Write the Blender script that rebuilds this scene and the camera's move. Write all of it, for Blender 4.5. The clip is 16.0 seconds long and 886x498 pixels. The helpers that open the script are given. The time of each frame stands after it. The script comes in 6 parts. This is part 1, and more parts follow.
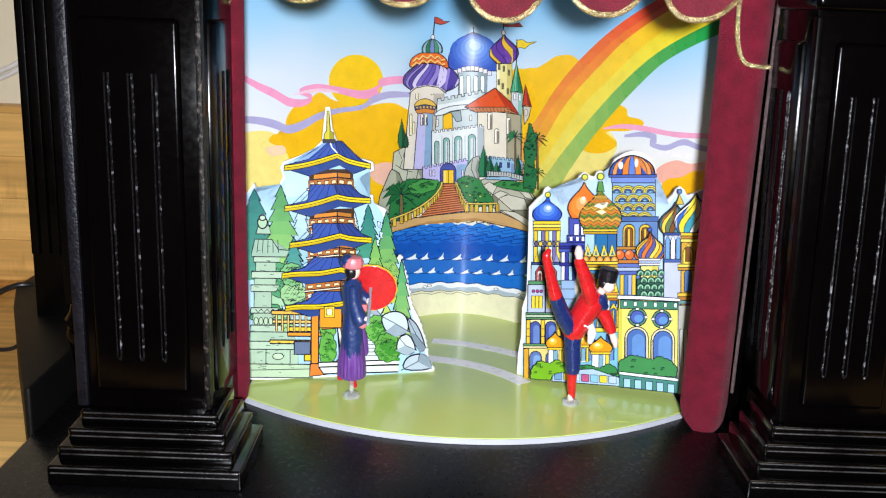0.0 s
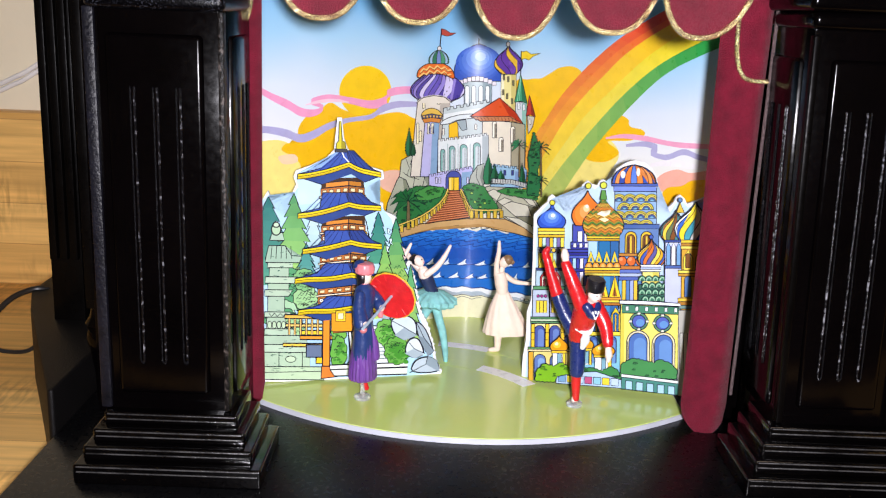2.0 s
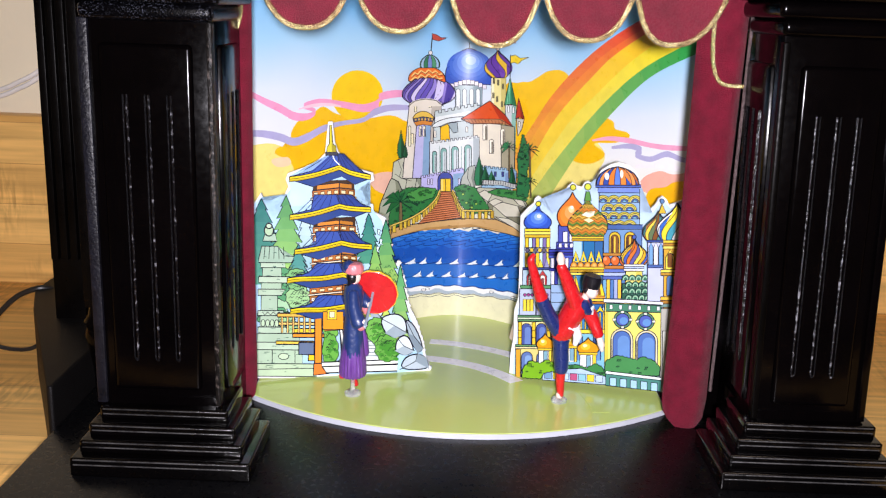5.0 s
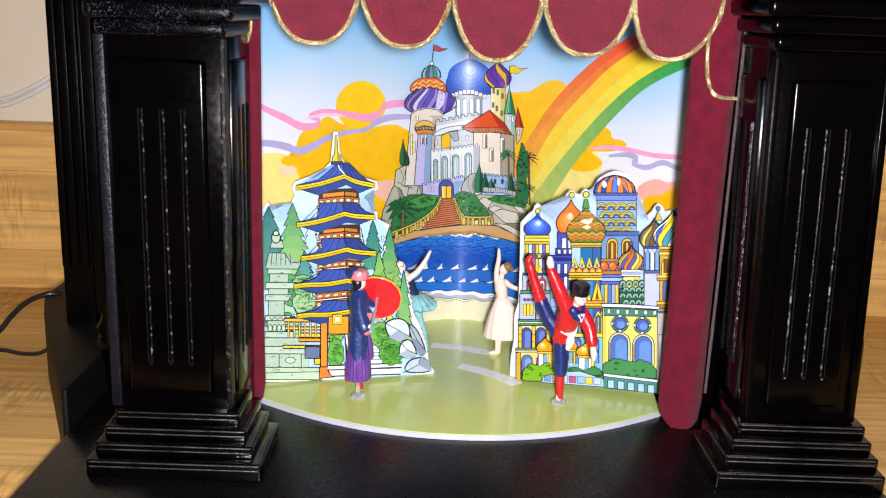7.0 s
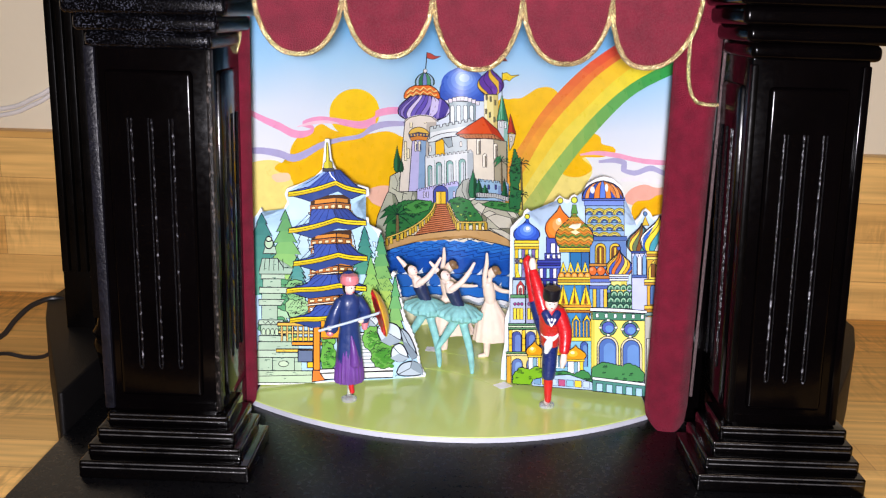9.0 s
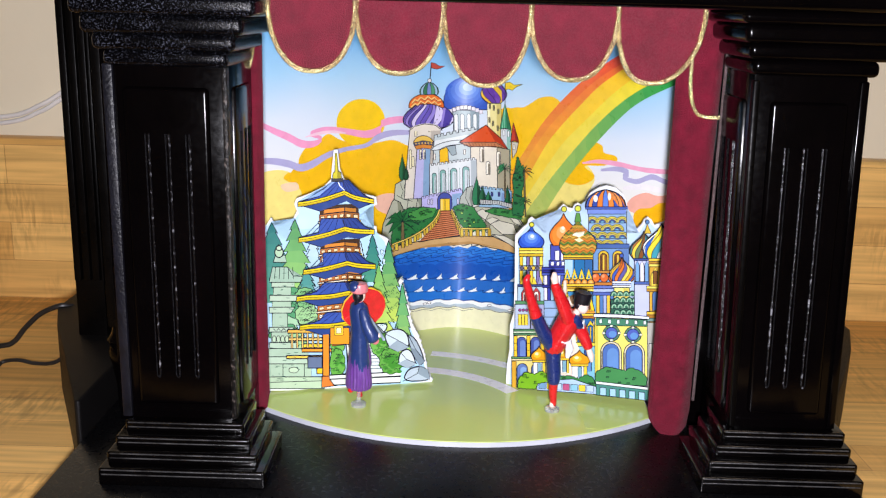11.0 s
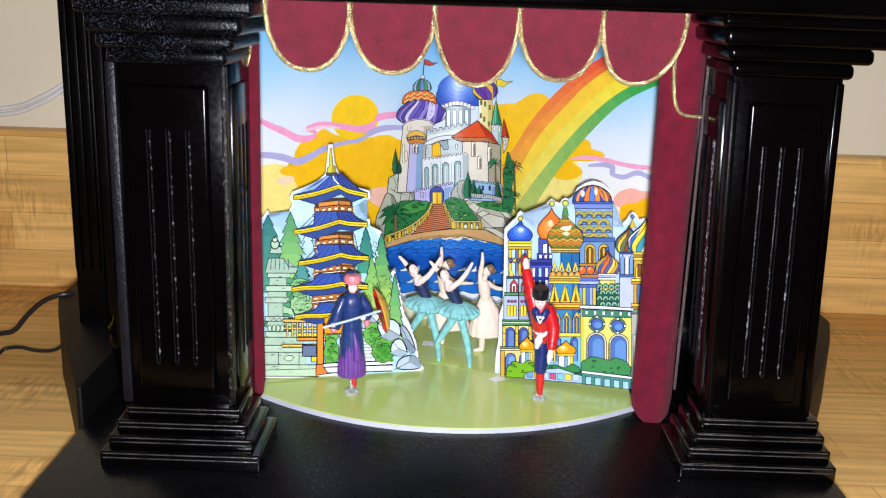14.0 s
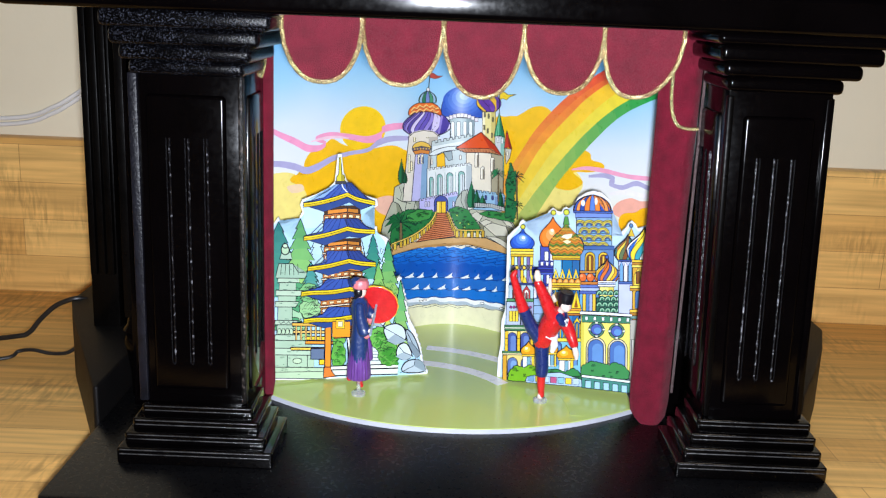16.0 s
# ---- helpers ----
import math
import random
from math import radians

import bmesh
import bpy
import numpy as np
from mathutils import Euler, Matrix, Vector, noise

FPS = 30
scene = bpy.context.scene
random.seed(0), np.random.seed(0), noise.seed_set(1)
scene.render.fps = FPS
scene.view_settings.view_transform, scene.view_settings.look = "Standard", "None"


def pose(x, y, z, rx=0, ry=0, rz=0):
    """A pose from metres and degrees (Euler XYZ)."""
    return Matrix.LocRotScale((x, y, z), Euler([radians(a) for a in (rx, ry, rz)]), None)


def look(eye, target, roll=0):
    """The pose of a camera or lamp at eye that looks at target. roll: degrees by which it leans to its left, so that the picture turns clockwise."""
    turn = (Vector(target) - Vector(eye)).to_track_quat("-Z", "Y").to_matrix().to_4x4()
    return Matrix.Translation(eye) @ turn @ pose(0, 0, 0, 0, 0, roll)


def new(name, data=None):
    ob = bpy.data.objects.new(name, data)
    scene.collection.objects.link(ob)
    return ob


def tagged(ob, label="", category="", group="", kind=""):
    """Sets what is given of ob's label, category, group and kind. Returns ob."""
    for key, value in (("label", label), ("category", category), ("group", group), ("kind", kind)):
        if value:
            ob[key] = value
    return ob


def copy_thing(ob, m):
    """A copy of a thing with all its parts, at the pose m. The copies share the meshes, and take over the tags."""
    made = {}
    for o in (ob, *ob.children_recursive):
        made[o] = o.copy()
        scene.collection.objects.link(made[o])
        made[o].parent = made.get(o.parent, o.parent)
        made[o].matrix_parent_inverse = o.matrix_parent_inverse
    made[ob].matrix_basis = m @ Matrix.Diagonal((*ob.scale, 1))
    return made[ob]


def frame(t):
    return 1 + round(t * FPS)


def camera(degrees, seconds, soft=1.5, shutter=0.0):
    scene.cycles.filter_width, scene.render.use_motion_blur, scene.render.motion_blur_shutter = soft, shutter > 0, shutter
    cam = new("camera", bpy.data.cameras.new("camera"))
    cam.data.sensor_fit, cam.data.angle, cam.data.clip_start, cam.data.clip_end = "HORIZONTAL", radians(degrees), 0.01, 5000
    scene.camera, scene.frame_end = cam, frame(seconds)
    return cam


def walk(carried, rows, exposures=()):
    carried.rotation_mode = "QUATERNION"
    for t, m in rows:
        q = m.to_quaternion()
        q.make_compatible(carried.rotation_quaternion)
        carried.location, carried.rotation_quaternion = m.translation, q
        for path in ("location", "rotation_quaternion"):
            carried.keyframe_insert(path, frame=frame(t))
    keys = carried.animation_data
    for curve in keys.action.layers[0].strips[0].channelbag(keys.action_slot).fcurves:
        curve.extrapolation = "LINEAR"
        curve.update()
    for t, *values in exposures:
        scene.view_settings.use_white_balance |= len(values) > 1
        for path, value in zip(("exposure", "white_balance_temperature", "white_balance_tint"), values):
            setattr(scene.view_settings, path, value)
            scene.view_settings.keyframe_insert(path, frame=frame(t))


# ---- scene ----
# All lengths below are drawing units; S turns drawing units into metres.
S = 0.75
cam = camera(50.0, 16.0, soft=1.2)
PATH = [
    (0, (-0.015, -0.41, 0.241), (-0.013, 1.528, -0.251), 2.1),
    (0.5, (-0.015, -0.415, 0.245), (-0.01, 1.521, -0.258), 1.8),
    (1, (-0.019, -0.416, 0.244), (-0.015, 1.52, -0.257), 2.0),
    (1.5, (-0.024, -0.419, 0.245), (-0.01, 1.519, -0.251), 2.2),
    (2, (-0.024, -0.426, 0.248), (-0.007, 1.513, -0.242), 2.3),
    (2.5, (-0.023, -0.428, 0.249), (-0.012, 1.511, -0.24), 2.2),
    (3, (-0.017, -0.431, 0.251), (-0.016, 1.506, -0.245), 1.9),
    (3.5, (-0.01, -0.435, 0.252), (-0.029, 1.502, -0.242), 2.0),
    (4, (-0.006, -0.438, 0.253), (-0.026, 1.499, -0.243), 1.9),
    (6.5, (-0.017, -0.447, 0.255), (-0.005, 1.49, -0.24), 2.3),
    (7, (-0.015, -0.455, 0.26), (-0.011, 1.484, -0.231), 2.0),
    (7.5, (-0.014, -0.458, 0.263), (-0.018, 1.482, -0.225), 1.8),
    (8, (-0.013, -0.463, 0.265), (-0.024, 1.476, -0.223), 1.7),
    (8.5, (-0.006, -0.466, 0.267), (-0.025, 1.474, -0.221), 1.7),
    (9, (0.003, -0.463, 0.264), (-0.033, 1.477, -0.222), 1.6),
    (11.5, (-0.009, -0.479, 0.276), (-0.016, 1.458, -0.22), 1.6),
    (12, (-0.011, -0.484, 0.273), (-0.007, 1.455, -0.219), 1.8),
    (12.5, (-0.015, -0.485, 0.275), (-0.008, 1.45, -0.231), 1.8),
    (13, (-0.015, -0.487, 0.276), (-0.007, 1.445, -0.241), 1.8),
    (13.5, (-0.011, -0.487, 0.279), (-0.002, 1.444, -0.24), 1.9),
    (14, (-0.004, -0.491, 0.281), (-0.011, 1.442, -0.234), 1.9),
    (14.5, (-0.005, -0.493, 0.282), (-0.018, 1.44, -0.231), 1.9),
    (15, (-0.005, -0.502, 0.286), (-0.025, 1.431, -0.226), 1.8),
    (15.5, (-0.006, -0.51, 0.292), (-0.021, 1.422, -0.224), 1.8),
    (16, (-0.009, -0.512, 0.282), (-0.011, 1.427, -0.206), 2.3),
]
walk(cam, [(t, look([c * S for c in eye], [c * S for c in target], roll)) for t, eye, target, roll in PATH],
     [(0, 0.0, 6550, 12), (1.5, 0.0, 6700, 17), (2.5, 0.02, 6800, 21), (4.0, 0.04, 6800, 22), (6.5, 0.03, 6800, 22), (9, 0.0, 6800, 22), (12, -0.04, 6550, 17), (13.5, -0.02, 6450, 16), (15, -0.02, 6350, 14), (16, 0.0, 6250, 12)])

# ---- light ----
world = bpy.data.worlds.new("room_air")
scene.world = world
world.use_nodes = True
world.node_tree.nodes["Background"].inputs[0].default_value = (1.0, 0.86, 0.7, 1)
world.node_tree.nodes["Background"].inputs[1].default_value = 0.02


def lamp(name, kind, at, power, colour, size, target=None):
    data = bpy.data.lights.new(name, kind)
    data.energy, data.color = power, colour
    if kind == "AREA":
        data.size = size
    else:
        data.shadow_soft_size = size
    ob = new(name, data)
    ob.matrix_world = look([c * S for c in at], [c * S for c in target]) if target else Matrix.Translation([c * S for c in at])
    return ob


# the small white lamp of the filming device, and the ceiling light of the kitchen
flash = lamp("device_lamp", "SPOT", (0.002, -0.54, 0.266), 15.8, (0.915, 0.965, 1.035), 0.012, (0.0, 0.1, 0.12))
flash.data.spot_size, flash.data.spot_blend = radians(135), 0.45
lamp("ceiling_lamp", "AREA", (0.35, -0.6, 2.0), 2.0, (1.0, 0.83, 0.62), 0.35, (0, 0, 0))


# ---- materials ----
def mat(name, colour, rough=0.5, metal=0.0, vary=0.08, scale=60.0, bump=0.0, bump_scale=300.0, coat=0.0, sheen=0.0, spec=0.5, glint_specks=None, glint_scale=950, patchy=False):
    """A painted, plastic, cloth or metal surface with two scales of unevenness."""
    m = bpy.data.materials.new(name)
    m.use_nodes = True
    nt = m.node_tree
    n, l = nt.nodes, nt.links
    p = n["Principled BSDF"]
    co = n.new("ShaderNodeTexCoord")
    big = n.new("ShaderNodeTexNoise")
    big.inputs["Scale"].default_value, big.inputs["Detail"].default_value = scale, 6
    l.new(co.outputs["Object"], big.inputs["Vector"])
    ramp = n.new("ShaderNodeMapRange")
    ramp.inputs[1].default_value, ramp.inputs[2].default_value = 0.3, 0.7
    ramp.inputs[3].default_value, ramp.inputs[4].default_value = 1 - vary, 1 + vary
    l.new(big.outputs["Fac"], ramp.inputs[0])
    mul = n.new("ShaderNodeVectorMath")
    mul.operation = "SCALE"
    mul.inputs[0].default_value = colour
    l.new(ramp.outputs[0], mul.inputs["Scale"])
    # lighter specks mixed into the base colour as painted glints
    if glint_specks:
        speck_noise = n.new("ShaderNodeTexNoise")
        speck_noise.inputs["Scale"].default_value, speck_noise.inputs["Detail"].default_value = glint_scale, 3
        l.new(co.outputs["Object"], speck_noise.inputs["Vector"])
        edge = n.new("ShaderNodeMapRange")
        edge.inputs[1].default_value, edge.inputs[2].default_value = 0.56, 0.68
        l.new(speck_noise.outputs["Fac"], edge.inputs[0])
        mix = n.new("ShaderNodeMix")
        mix.data_type = "RGBA"
        amount = edge.outputs[0]
        if patchy:
            where = n.new("ShaderNodeTexNoise")
            where.inputs["Scale"].default_value = 75
            l.new(co.outputs["Object"], where.inputs["Vector"])
            gate = n.new("ShaderNodeMapRange")
            gate.inputs[1].default_value, gate.inputs[2].default_value, gate.inputs[3].default_value = 0.36, 0.62, 0.12
            l.new(where.outputs["Fac"], gate.inputs[0])
            both = n.new("ShaderNodeMath")
            both.operation = "MULTIPLY"
            l.new(edge.outputs[0], both.inputs[0])
            l.new(gate.outputs[0], both.inputs[1])
            amount = both.outputs[0]
        l.new(amount, mix.inputs[0])
        l.new(mul.outputs[0], mix.inputs[6])
        mix.inputs[7].default_value = (*glint_specks, 1)
        l.new(mix.outputs[2], p.inputs["Base Color"])
    else:
        l.new(mul.outputs[0], p.inputs["Base Color"])
    rr = n.new("ShaderNodeMapRange")
    rr.inputs[1].default_value, rr.inputs[2].default_value = 0.3, 0.7
    rr.inputs[3].default_value, rr.inputs[4].default_value = max(0.02, rough * 0.8), min(1, rough * 1.2)
    fine = n.new("ShaderNodeTexNoise")
    fine.inputs["Scale"].default_value, fine.inputs["Detail"].default_value = bump_scale, 4
    l.new(co.outputs["Object"], fine.inputs["Vector"])
    l.new(fine.outputs["Fac"], rr.inputs[0])
    l.new(rr.outputs[0], p.inputs["Roughness"])
    p.inputs["Metallic"].default_value, p.inputs["Specular IOR Level"].default_value = metal, spec
    p.inputs["Coat Weight"].default_value, p.inputs["Coat Roughness"].default_value = coat, 0.08
    p.inputs["Sheen Weight"].default_value, p.inputs["Sheen Roughness"].default_value = sheen, 0.45
    if bump:
        b = n.new("ShaderNodeBump")
        b.inputs["Strength"].default_value, b.inputs["Distance"].default_value = bump, 0.001
        l.new(fine.outputs["Fac"], b.inputs["Height"])
        l.new(b.outputs[0], p.inputs["Normal"])
    return m


def butcher_block(name, upright):
    """Laminate printed as glued maple strips along x, strips stacked along z on the splashback or along y on the counter."""
    m = bpy.data.materials.new(name)
    m.use_nodes = True
    n, l = m.node_tree.nodes, m.node_tree.links
    p = n["Principled BSDF"]
    co = n.new("ShaderNodeTexCoord")
    sep = n.new("ShaderNodeSeparateXYZ")
    l.new(co.outputs["Object"], sep.inputs[0])
    flat = n.new("ShaderNodeCombineXYZ")
    l.new(sep.outputs[0], flat.inputs[0])
    l.new(sep.outputs[2 if upright else 1], flat.inputs[1])
    brick = n.new("ShaderNodeTexBrick")
    brick.offset = 0.37
    brick.inputs["Scale"].default_value = 1.0
    brick.inputs["Brick Width"].default_value, brick.inputs["Row Height"].default_value = 0.31, 0.027
    brick.inputs["Mortar Size"].default_value = 0.0004
    brick.inputs["Mortar Smooth"].default_value = 0.6
    brick.inputs["Color1"].default_value, brick.inputs["Color2"].default_value = (0.81, 0.49, 0.155, 1), (0.62, 0.33, 0.088, 1)
    brick.inputs["Mortar"].default_value = (0.48, 0.26, 0.08, 1)
    l.new(flat.outputs[0], brick.inputs["Vector"])
    stretch = n.new("ShaderNodeVectorMath")
    stretch.operation = "MULTIPLY"
    stretch.inputs[1].default_value = (9, 190, 1)
    l.new(flat.outputs[0], stretch.inputs[0])
    grain = n.new("ShaderNodeTexNoise")
    grain.inputs["Scale"].default_value, grain.inputs["Detail"].default_value = 1.0, 8
    l.new(stretch.outputs[0], grain.inputs["Vector"])
    flecks = n.new("ShaderNodeVectorMath")
    flecks.operation = "MULTIPLY"
    flecks.inputs[1].default_value = (330, 60, 1)
    l.new(flat.outputs[0], flecks.inputs[0])
    ray = n.new("ShaderNodeTexNoise")
    ray.inputs["Scale"].default_value, ray.inputs["Detail"].default_value, ray.inputs["Distortion"].default_value = 1.0, 3, 0.6
    l.new(flecks.outputs[0], ray.inputs["Vector"])
    patch = n.new("ShaderNodeTexNoise")
    patch.inputs["Scale"].default_value = 14.0
    l.new(flat.outputs[0], patch.inputs["Vector"])
    where = n.new("ShaderNodeMapRange")
    where.inputs[1].default_value, where.inputs[2].default_value = 0.48, 0.62
    l.new(patch.outputs["Fac"], where.inputs[0])
    a = n.new("ShaderNodeMapRange")
    a.inputs[1].default_value, a.inputs[2].default_value, a.inputs[3].default_value, a.inputs[4].default_value = 0.3, 0.7, 0.72, 1.2
    l.new(grain.outputs["Fac"], a.inputs[0])
    b = n.new("ShaderNodeMapRange")
    b.inputs[1].default_value, b.inputs[2].default_value, b.inputs[3].default_value, b.inputs[4].default_value = 0.35, 0.6, 0.68, 1.12
    l.new(ray.outputs["Fac"], b.inputs[0])
    mixb = n.new("ShaderNodeMix")
    mixb.inputs[2].default_value = 1.0
    l.new(where.outputs[0], mixb.inputs[0])
    l.new(b.outputs[0], mixb.inputs[3])
    both = n.new("ShaderNodeMath")
    both.operation = "MULTIPLY"
    l.new(a.outputs[0], both.inputs[0])
    l.new(mixb.outputs[0], both.inputs[1])
    out = n.new("ShaderNodeVectorMath")
    out.operation = "SCALE"
    l.new(brick.outputs["Color"], out.inputs[0])
    l.new(both.outputs[0], out.inputs["Scale"])
    l.new(out.outputs[0], p.inputs["Base Color"])
    p.inputs["Roughness"].default_value = 0.42
    return m


BLACK = mat("black_lacquer", (0.0009, 0.0006, 0.0007), 0.15, vary=0.3, scale=40, bump=0.02, bump_scale=400, spec=0.10)
STEP_BLACK = mat("black_lacquer_steps", (0.0008, 0.0006, 0.0007), 0.13, vary=0.3, scale=40, bump=0.06, bump_scale=700, spec=0.5)
# dusty lacquer; its bluish glints are pale specks in the base colour
ROUGH_BLACK = mat("black_lacquer_dust_glints", (0.0009, 0.0008, 0.0011), 0.22, vary=0.6, scale=1500, bump=0.16, bump_scale=1900, spec=0.10, glint_specks=(0.05, 0.054, 0.07), glint_scale=1800, patchy=True)
POST_BLACK = mat("black_lacquer_posts", (0.0014, 0.0011, 0.0010), 0.34, vary=0.4, scale=60, bump=0.05, bump_scale=700, spec=0.05)
# groove glints put into the base colour: a lit copy and a dim one
GLINT = mat("flute_edge_glints", (0.003, 0.003, 0.004), 0.25, vary=0.9, scale=900, bump=0.6, bump_scale=900, spec=0.35, glint_specks=(0.19, 0.19, 0.21), glint_scale=420)
GLINT_DIM = mat("flute_edge_glints_dim", (0.003, 0.003, 0.004), 0.3, vary=0.9, scale=1500, bump=0.8, bump_scale=1700, spec=0.10, glint_specks=(0.016, 0.016, 0.018))
# grey paint for the highlight lines drawn along the pedestal steps
STEP_SHINE = mat("step_edge_highlight", (0.035, 0.034, 0.034), 0.28, vary=0.7, scale=120, bump=0.2, bump_scale=900, spec=0.5)
# bluish base colour paints in the reflection along the left column's outer corner
LIP = mat("corner_satin_sheen", (0.0040, 0.0040, 0.0068), 0.42, vary=0.5, scale=260, bump=0.3, bump_scale=900, spec=0.25)
# brownish specks in the colour imitate highlights dotted along the inner corner
LIP_DIM = mat("corner_speckled_glints", (0.006, 0.005, 0.0045), 0.35, vary=0.8, scale=500, bump=0.5, bump_scale=1100, spec=0.18, glint_specks=(0.10, 0.08, 0.07), glint_scale=520)
PLATE_BLACK = mat("black_satin_base", (0.0014, 0.0014, 0.0018), 0.30, vary=0.3, scale=30, bump=0.004, bump_scale=500, spec=0.48)
HOUSING = mat("dark_grey_plastic", (0.0035, 0.003, 0.003), 0.5, vary=0.15, bump=0.3, bump_scale=1500, spec=0.15)
VELVET = mat("burgundy_velvet", (0.265, 0.008, 0.034), 0.9, vary=0.25, scale=160, bump=0.7, bump_scale=1800, sheen=0.12)
VALANCE = mat("dark_red_velvet", (0.135, 0.005, 0.017), 0.9, vary=0.2, scale=140, bump=0.7, bump_scale=1800, sheen=0.12)
GOLD = mat("gold_thread", (0.92, 0.70, 0.36), 0.22, metal=0.9, vary=0.5, scale=1400, bump=1.0, bump_scale=1600)
SILVER = mat("tarnished_braid", (0.13, 0.09, 0.09), 0.5, metal=0.4, vary=0.5, scale=1200, bump=1.0, bump_scale=1400)
WALL = mat("cream_wall_paint", (0.74, 0.66, 0.49), 0.8, vary=0.04, scale=8, bump=0.25, bump_scale=90)
CEILING = mat("white_ceiling_paint", (0.75, 0.72, 0.66), 0.9, vary=0.03, scale=5)
FLOOR_MAT = mat("brown_floor", (0.2, 0.14, 0.09), 0.6, vary=0.15, scale=6)
WOOD_UP = butcher_block("maple_strip_laminate_upright", True)
WOOD_FLAT = butcher_block("maple_strip_laminate_flat", False)
CABLE_BLACK = mat("black_cable", (0.01, 0.009, 0.009), 0.4)
CABLE_WHITE = mat("white_cable", (0.7, 0.68, 0.66), 0.45)
STAGE_GREEN = mat("printed_green_board", (0.61, 0.73, 0.205), 0.2, vary=0.05, scale=14, coat=0.3)
STAGE_EDGE = mat("white_board_edge", (0.50, 0.52, 0.58), 0.5, vary=0.08)
BOARD = mat("white_card", (0.78, 0.79, 0.8), 0.6, vary=0.02, spec=0.12)
SLOT_WHITE = mat("milky_slot_strip", (0.95, 0.955, 0.95), 0.3, vary=0.03, scale=90)


# ---- building blocks ----
def link(bm, name, material, parent=None, label="", smooth=True):
    """Link a bmesh, drawn in drawing units, as one mesh object."""
    bmesh.ops.scale(bm, vec=(S, S, S), verts=bm.verts)
    me = bpy.data.meshes.new(name)
    bm.to_mesh(me)
    bm.free()
    for m in (material if isinstance(material, (list, tuple)) else [material]):
        me.materials.append(m)
    if smooth:
        for f in me.polygons:
            f.use_smooth = True
        me.set_sharp_from_angle(angle=radians(35))
    ob = new(name, me)
    if parent:
        ob.parent = parent
    if label:
        ob["label"] = label
    return ob


def part(name, bm, material, parent, label=""):
    return link(bm, name, material, parent, label)


def base_empty(name, label, category, group="", kind=""):
    return tagged(new(name), label, category, group, kind)


def block(bm, x0, x1, y0, y1, z0, z1, bevel=0.001, segments=2, turn=0.0):
    made = bmesh.ops.create_cube(bm, size=1.0)["verts"]
    for v in made:
        v.co = Vector(((x0 + x1) / 2 + v.co.x * (x1 - x0), (y0 + y1) / 2 + v.co.y * (y1 - y0), (z0 + z1) / 2 + v.co.z * (z1 - z0)))
    if turn:
        bmesh.ops.rotate(bm, verts=made, cent=((x0 + x1) / 2, (y0 + y1) / 2, 0), matrix=Matrix.Rotation(radians(turn), 3, "Z"))
    if bevel:
        edges = {e for v in made for e in v.link_edges}
        bmesh.ops.bevel(bm, geom=list(edges), offset=bevel, segments=segments, profile=0.5, affect="EDGES")
    return bm


def blocks(*boxes, bevel=0.001, segments=2):
    bm = bmesh.new()
    for b in boxes:
        block(bm, *b, bevel=bevel, segments=segments)
    return bm


def tube(bm, points, radius, sides=10, closed_ends=True, radii=None):
    """A round rod along a line of points."""
    pts = [Vector(p) for p in points]
    rings = []
    side = None
    for i, p in enumerate(pts):
        d = (pts[min(i + 1, len(pts) - 1)] - pts[max(i - 1, 0)]).normalized()
        if side is None:
            side = d.orthogonal().normalized()
        side = (side - d * side.dot(d)).normalized()
        up = d.cross(side)
        r = radii[i] if radii else radius
        rings.append([bm.verts.new(p + r * (math.cos(2 * math.pi * k / sides) * side + math.sin(2 * math.pi * k / sides) * up)) for k in range(sides)])
    for a, b in zip(rings, rings[1:]):
        for k in range(sides):
            bm.faces.new((a[k], a[(k + 1) % sides], b[(k + 1) % sides], b[k]))
    if closed_ends:
        bm.faces.new(rings[0][::-1])
        bm.faces.new(rings[-1])
    return bm


def slab(bm, outline, y0, y1, bevel=0.0):
    """A plate with an outline in x and z, between two depths."""
    front = bm.faces.new([bm.verts.new((x, y0, z)) for x, z in outline])
    out = bmesh.ops.extrude_face_region(bm, geom=[front])
    bmesh.ops.translate(bm, vec=(0, y1 - y0, 0), verts=[g for g in out["geom"] if isinstance(g, bmesh.types.BMVert)])
    bmesh.ops.recalc_face_normals(bm, faces=bm.faces)
    return bm


def flat_board(outline, z0, z1):
    bm = bmesh.new()
    f = bm.faces.new([bm.verts.new((x, y, z0)) for x, y in outline])
    out = bmesh.ops.extrude_face_region(bm, geom=[f])
    bmesh.ops.translate(bm, vec=(0, 0, z1 - z0), verts=[g for g in out["geom"] if isinstance(g, bmesh.types.BMVert)])
    bmesh.ops.recalc_face_normals(bm, faces=bm.faces)
    return bm


def smooth_line(points, steps=8):
    """A soft curve through the points."""
    p = [Vector(q) for q in points]
    p = [2 * p[0] - p[1]] + p + [2 * p[-1] - p[-2]]
    out = []
    for i in range(1, len(p) - 2):
        for k in range(steps):
            t = k / steps
            out.append(0.5 * (2 * p[i] + (p[i + 1] - p[i - 1]) * t + (2 * p[i - 1] - 5 * p[i] + 4 * p[i + 1] - p[i + 2]) * t * t
                              + (3 * p[i] - p[i - 1] - 3 * p[i + 1] + p[i + 2]) * t ** 3))
    return out + [p[-2]]


# ---- the kitchen ----
tagged(link(blocks((-1.6, 1.6, 0.395, 0.5, -1.2, 2.1), bevel=0), "wall_north", WALL), "cream painted kitchen wall behind the counter", "wall", kind="structure")
tagged(link(blocks((-1.7, -1.6, -2.6, 0.5, -1.2, 2.1), bevel=0), "wall_west", WALL), "cream painted kitchen side wall", "wall", kind="structure")
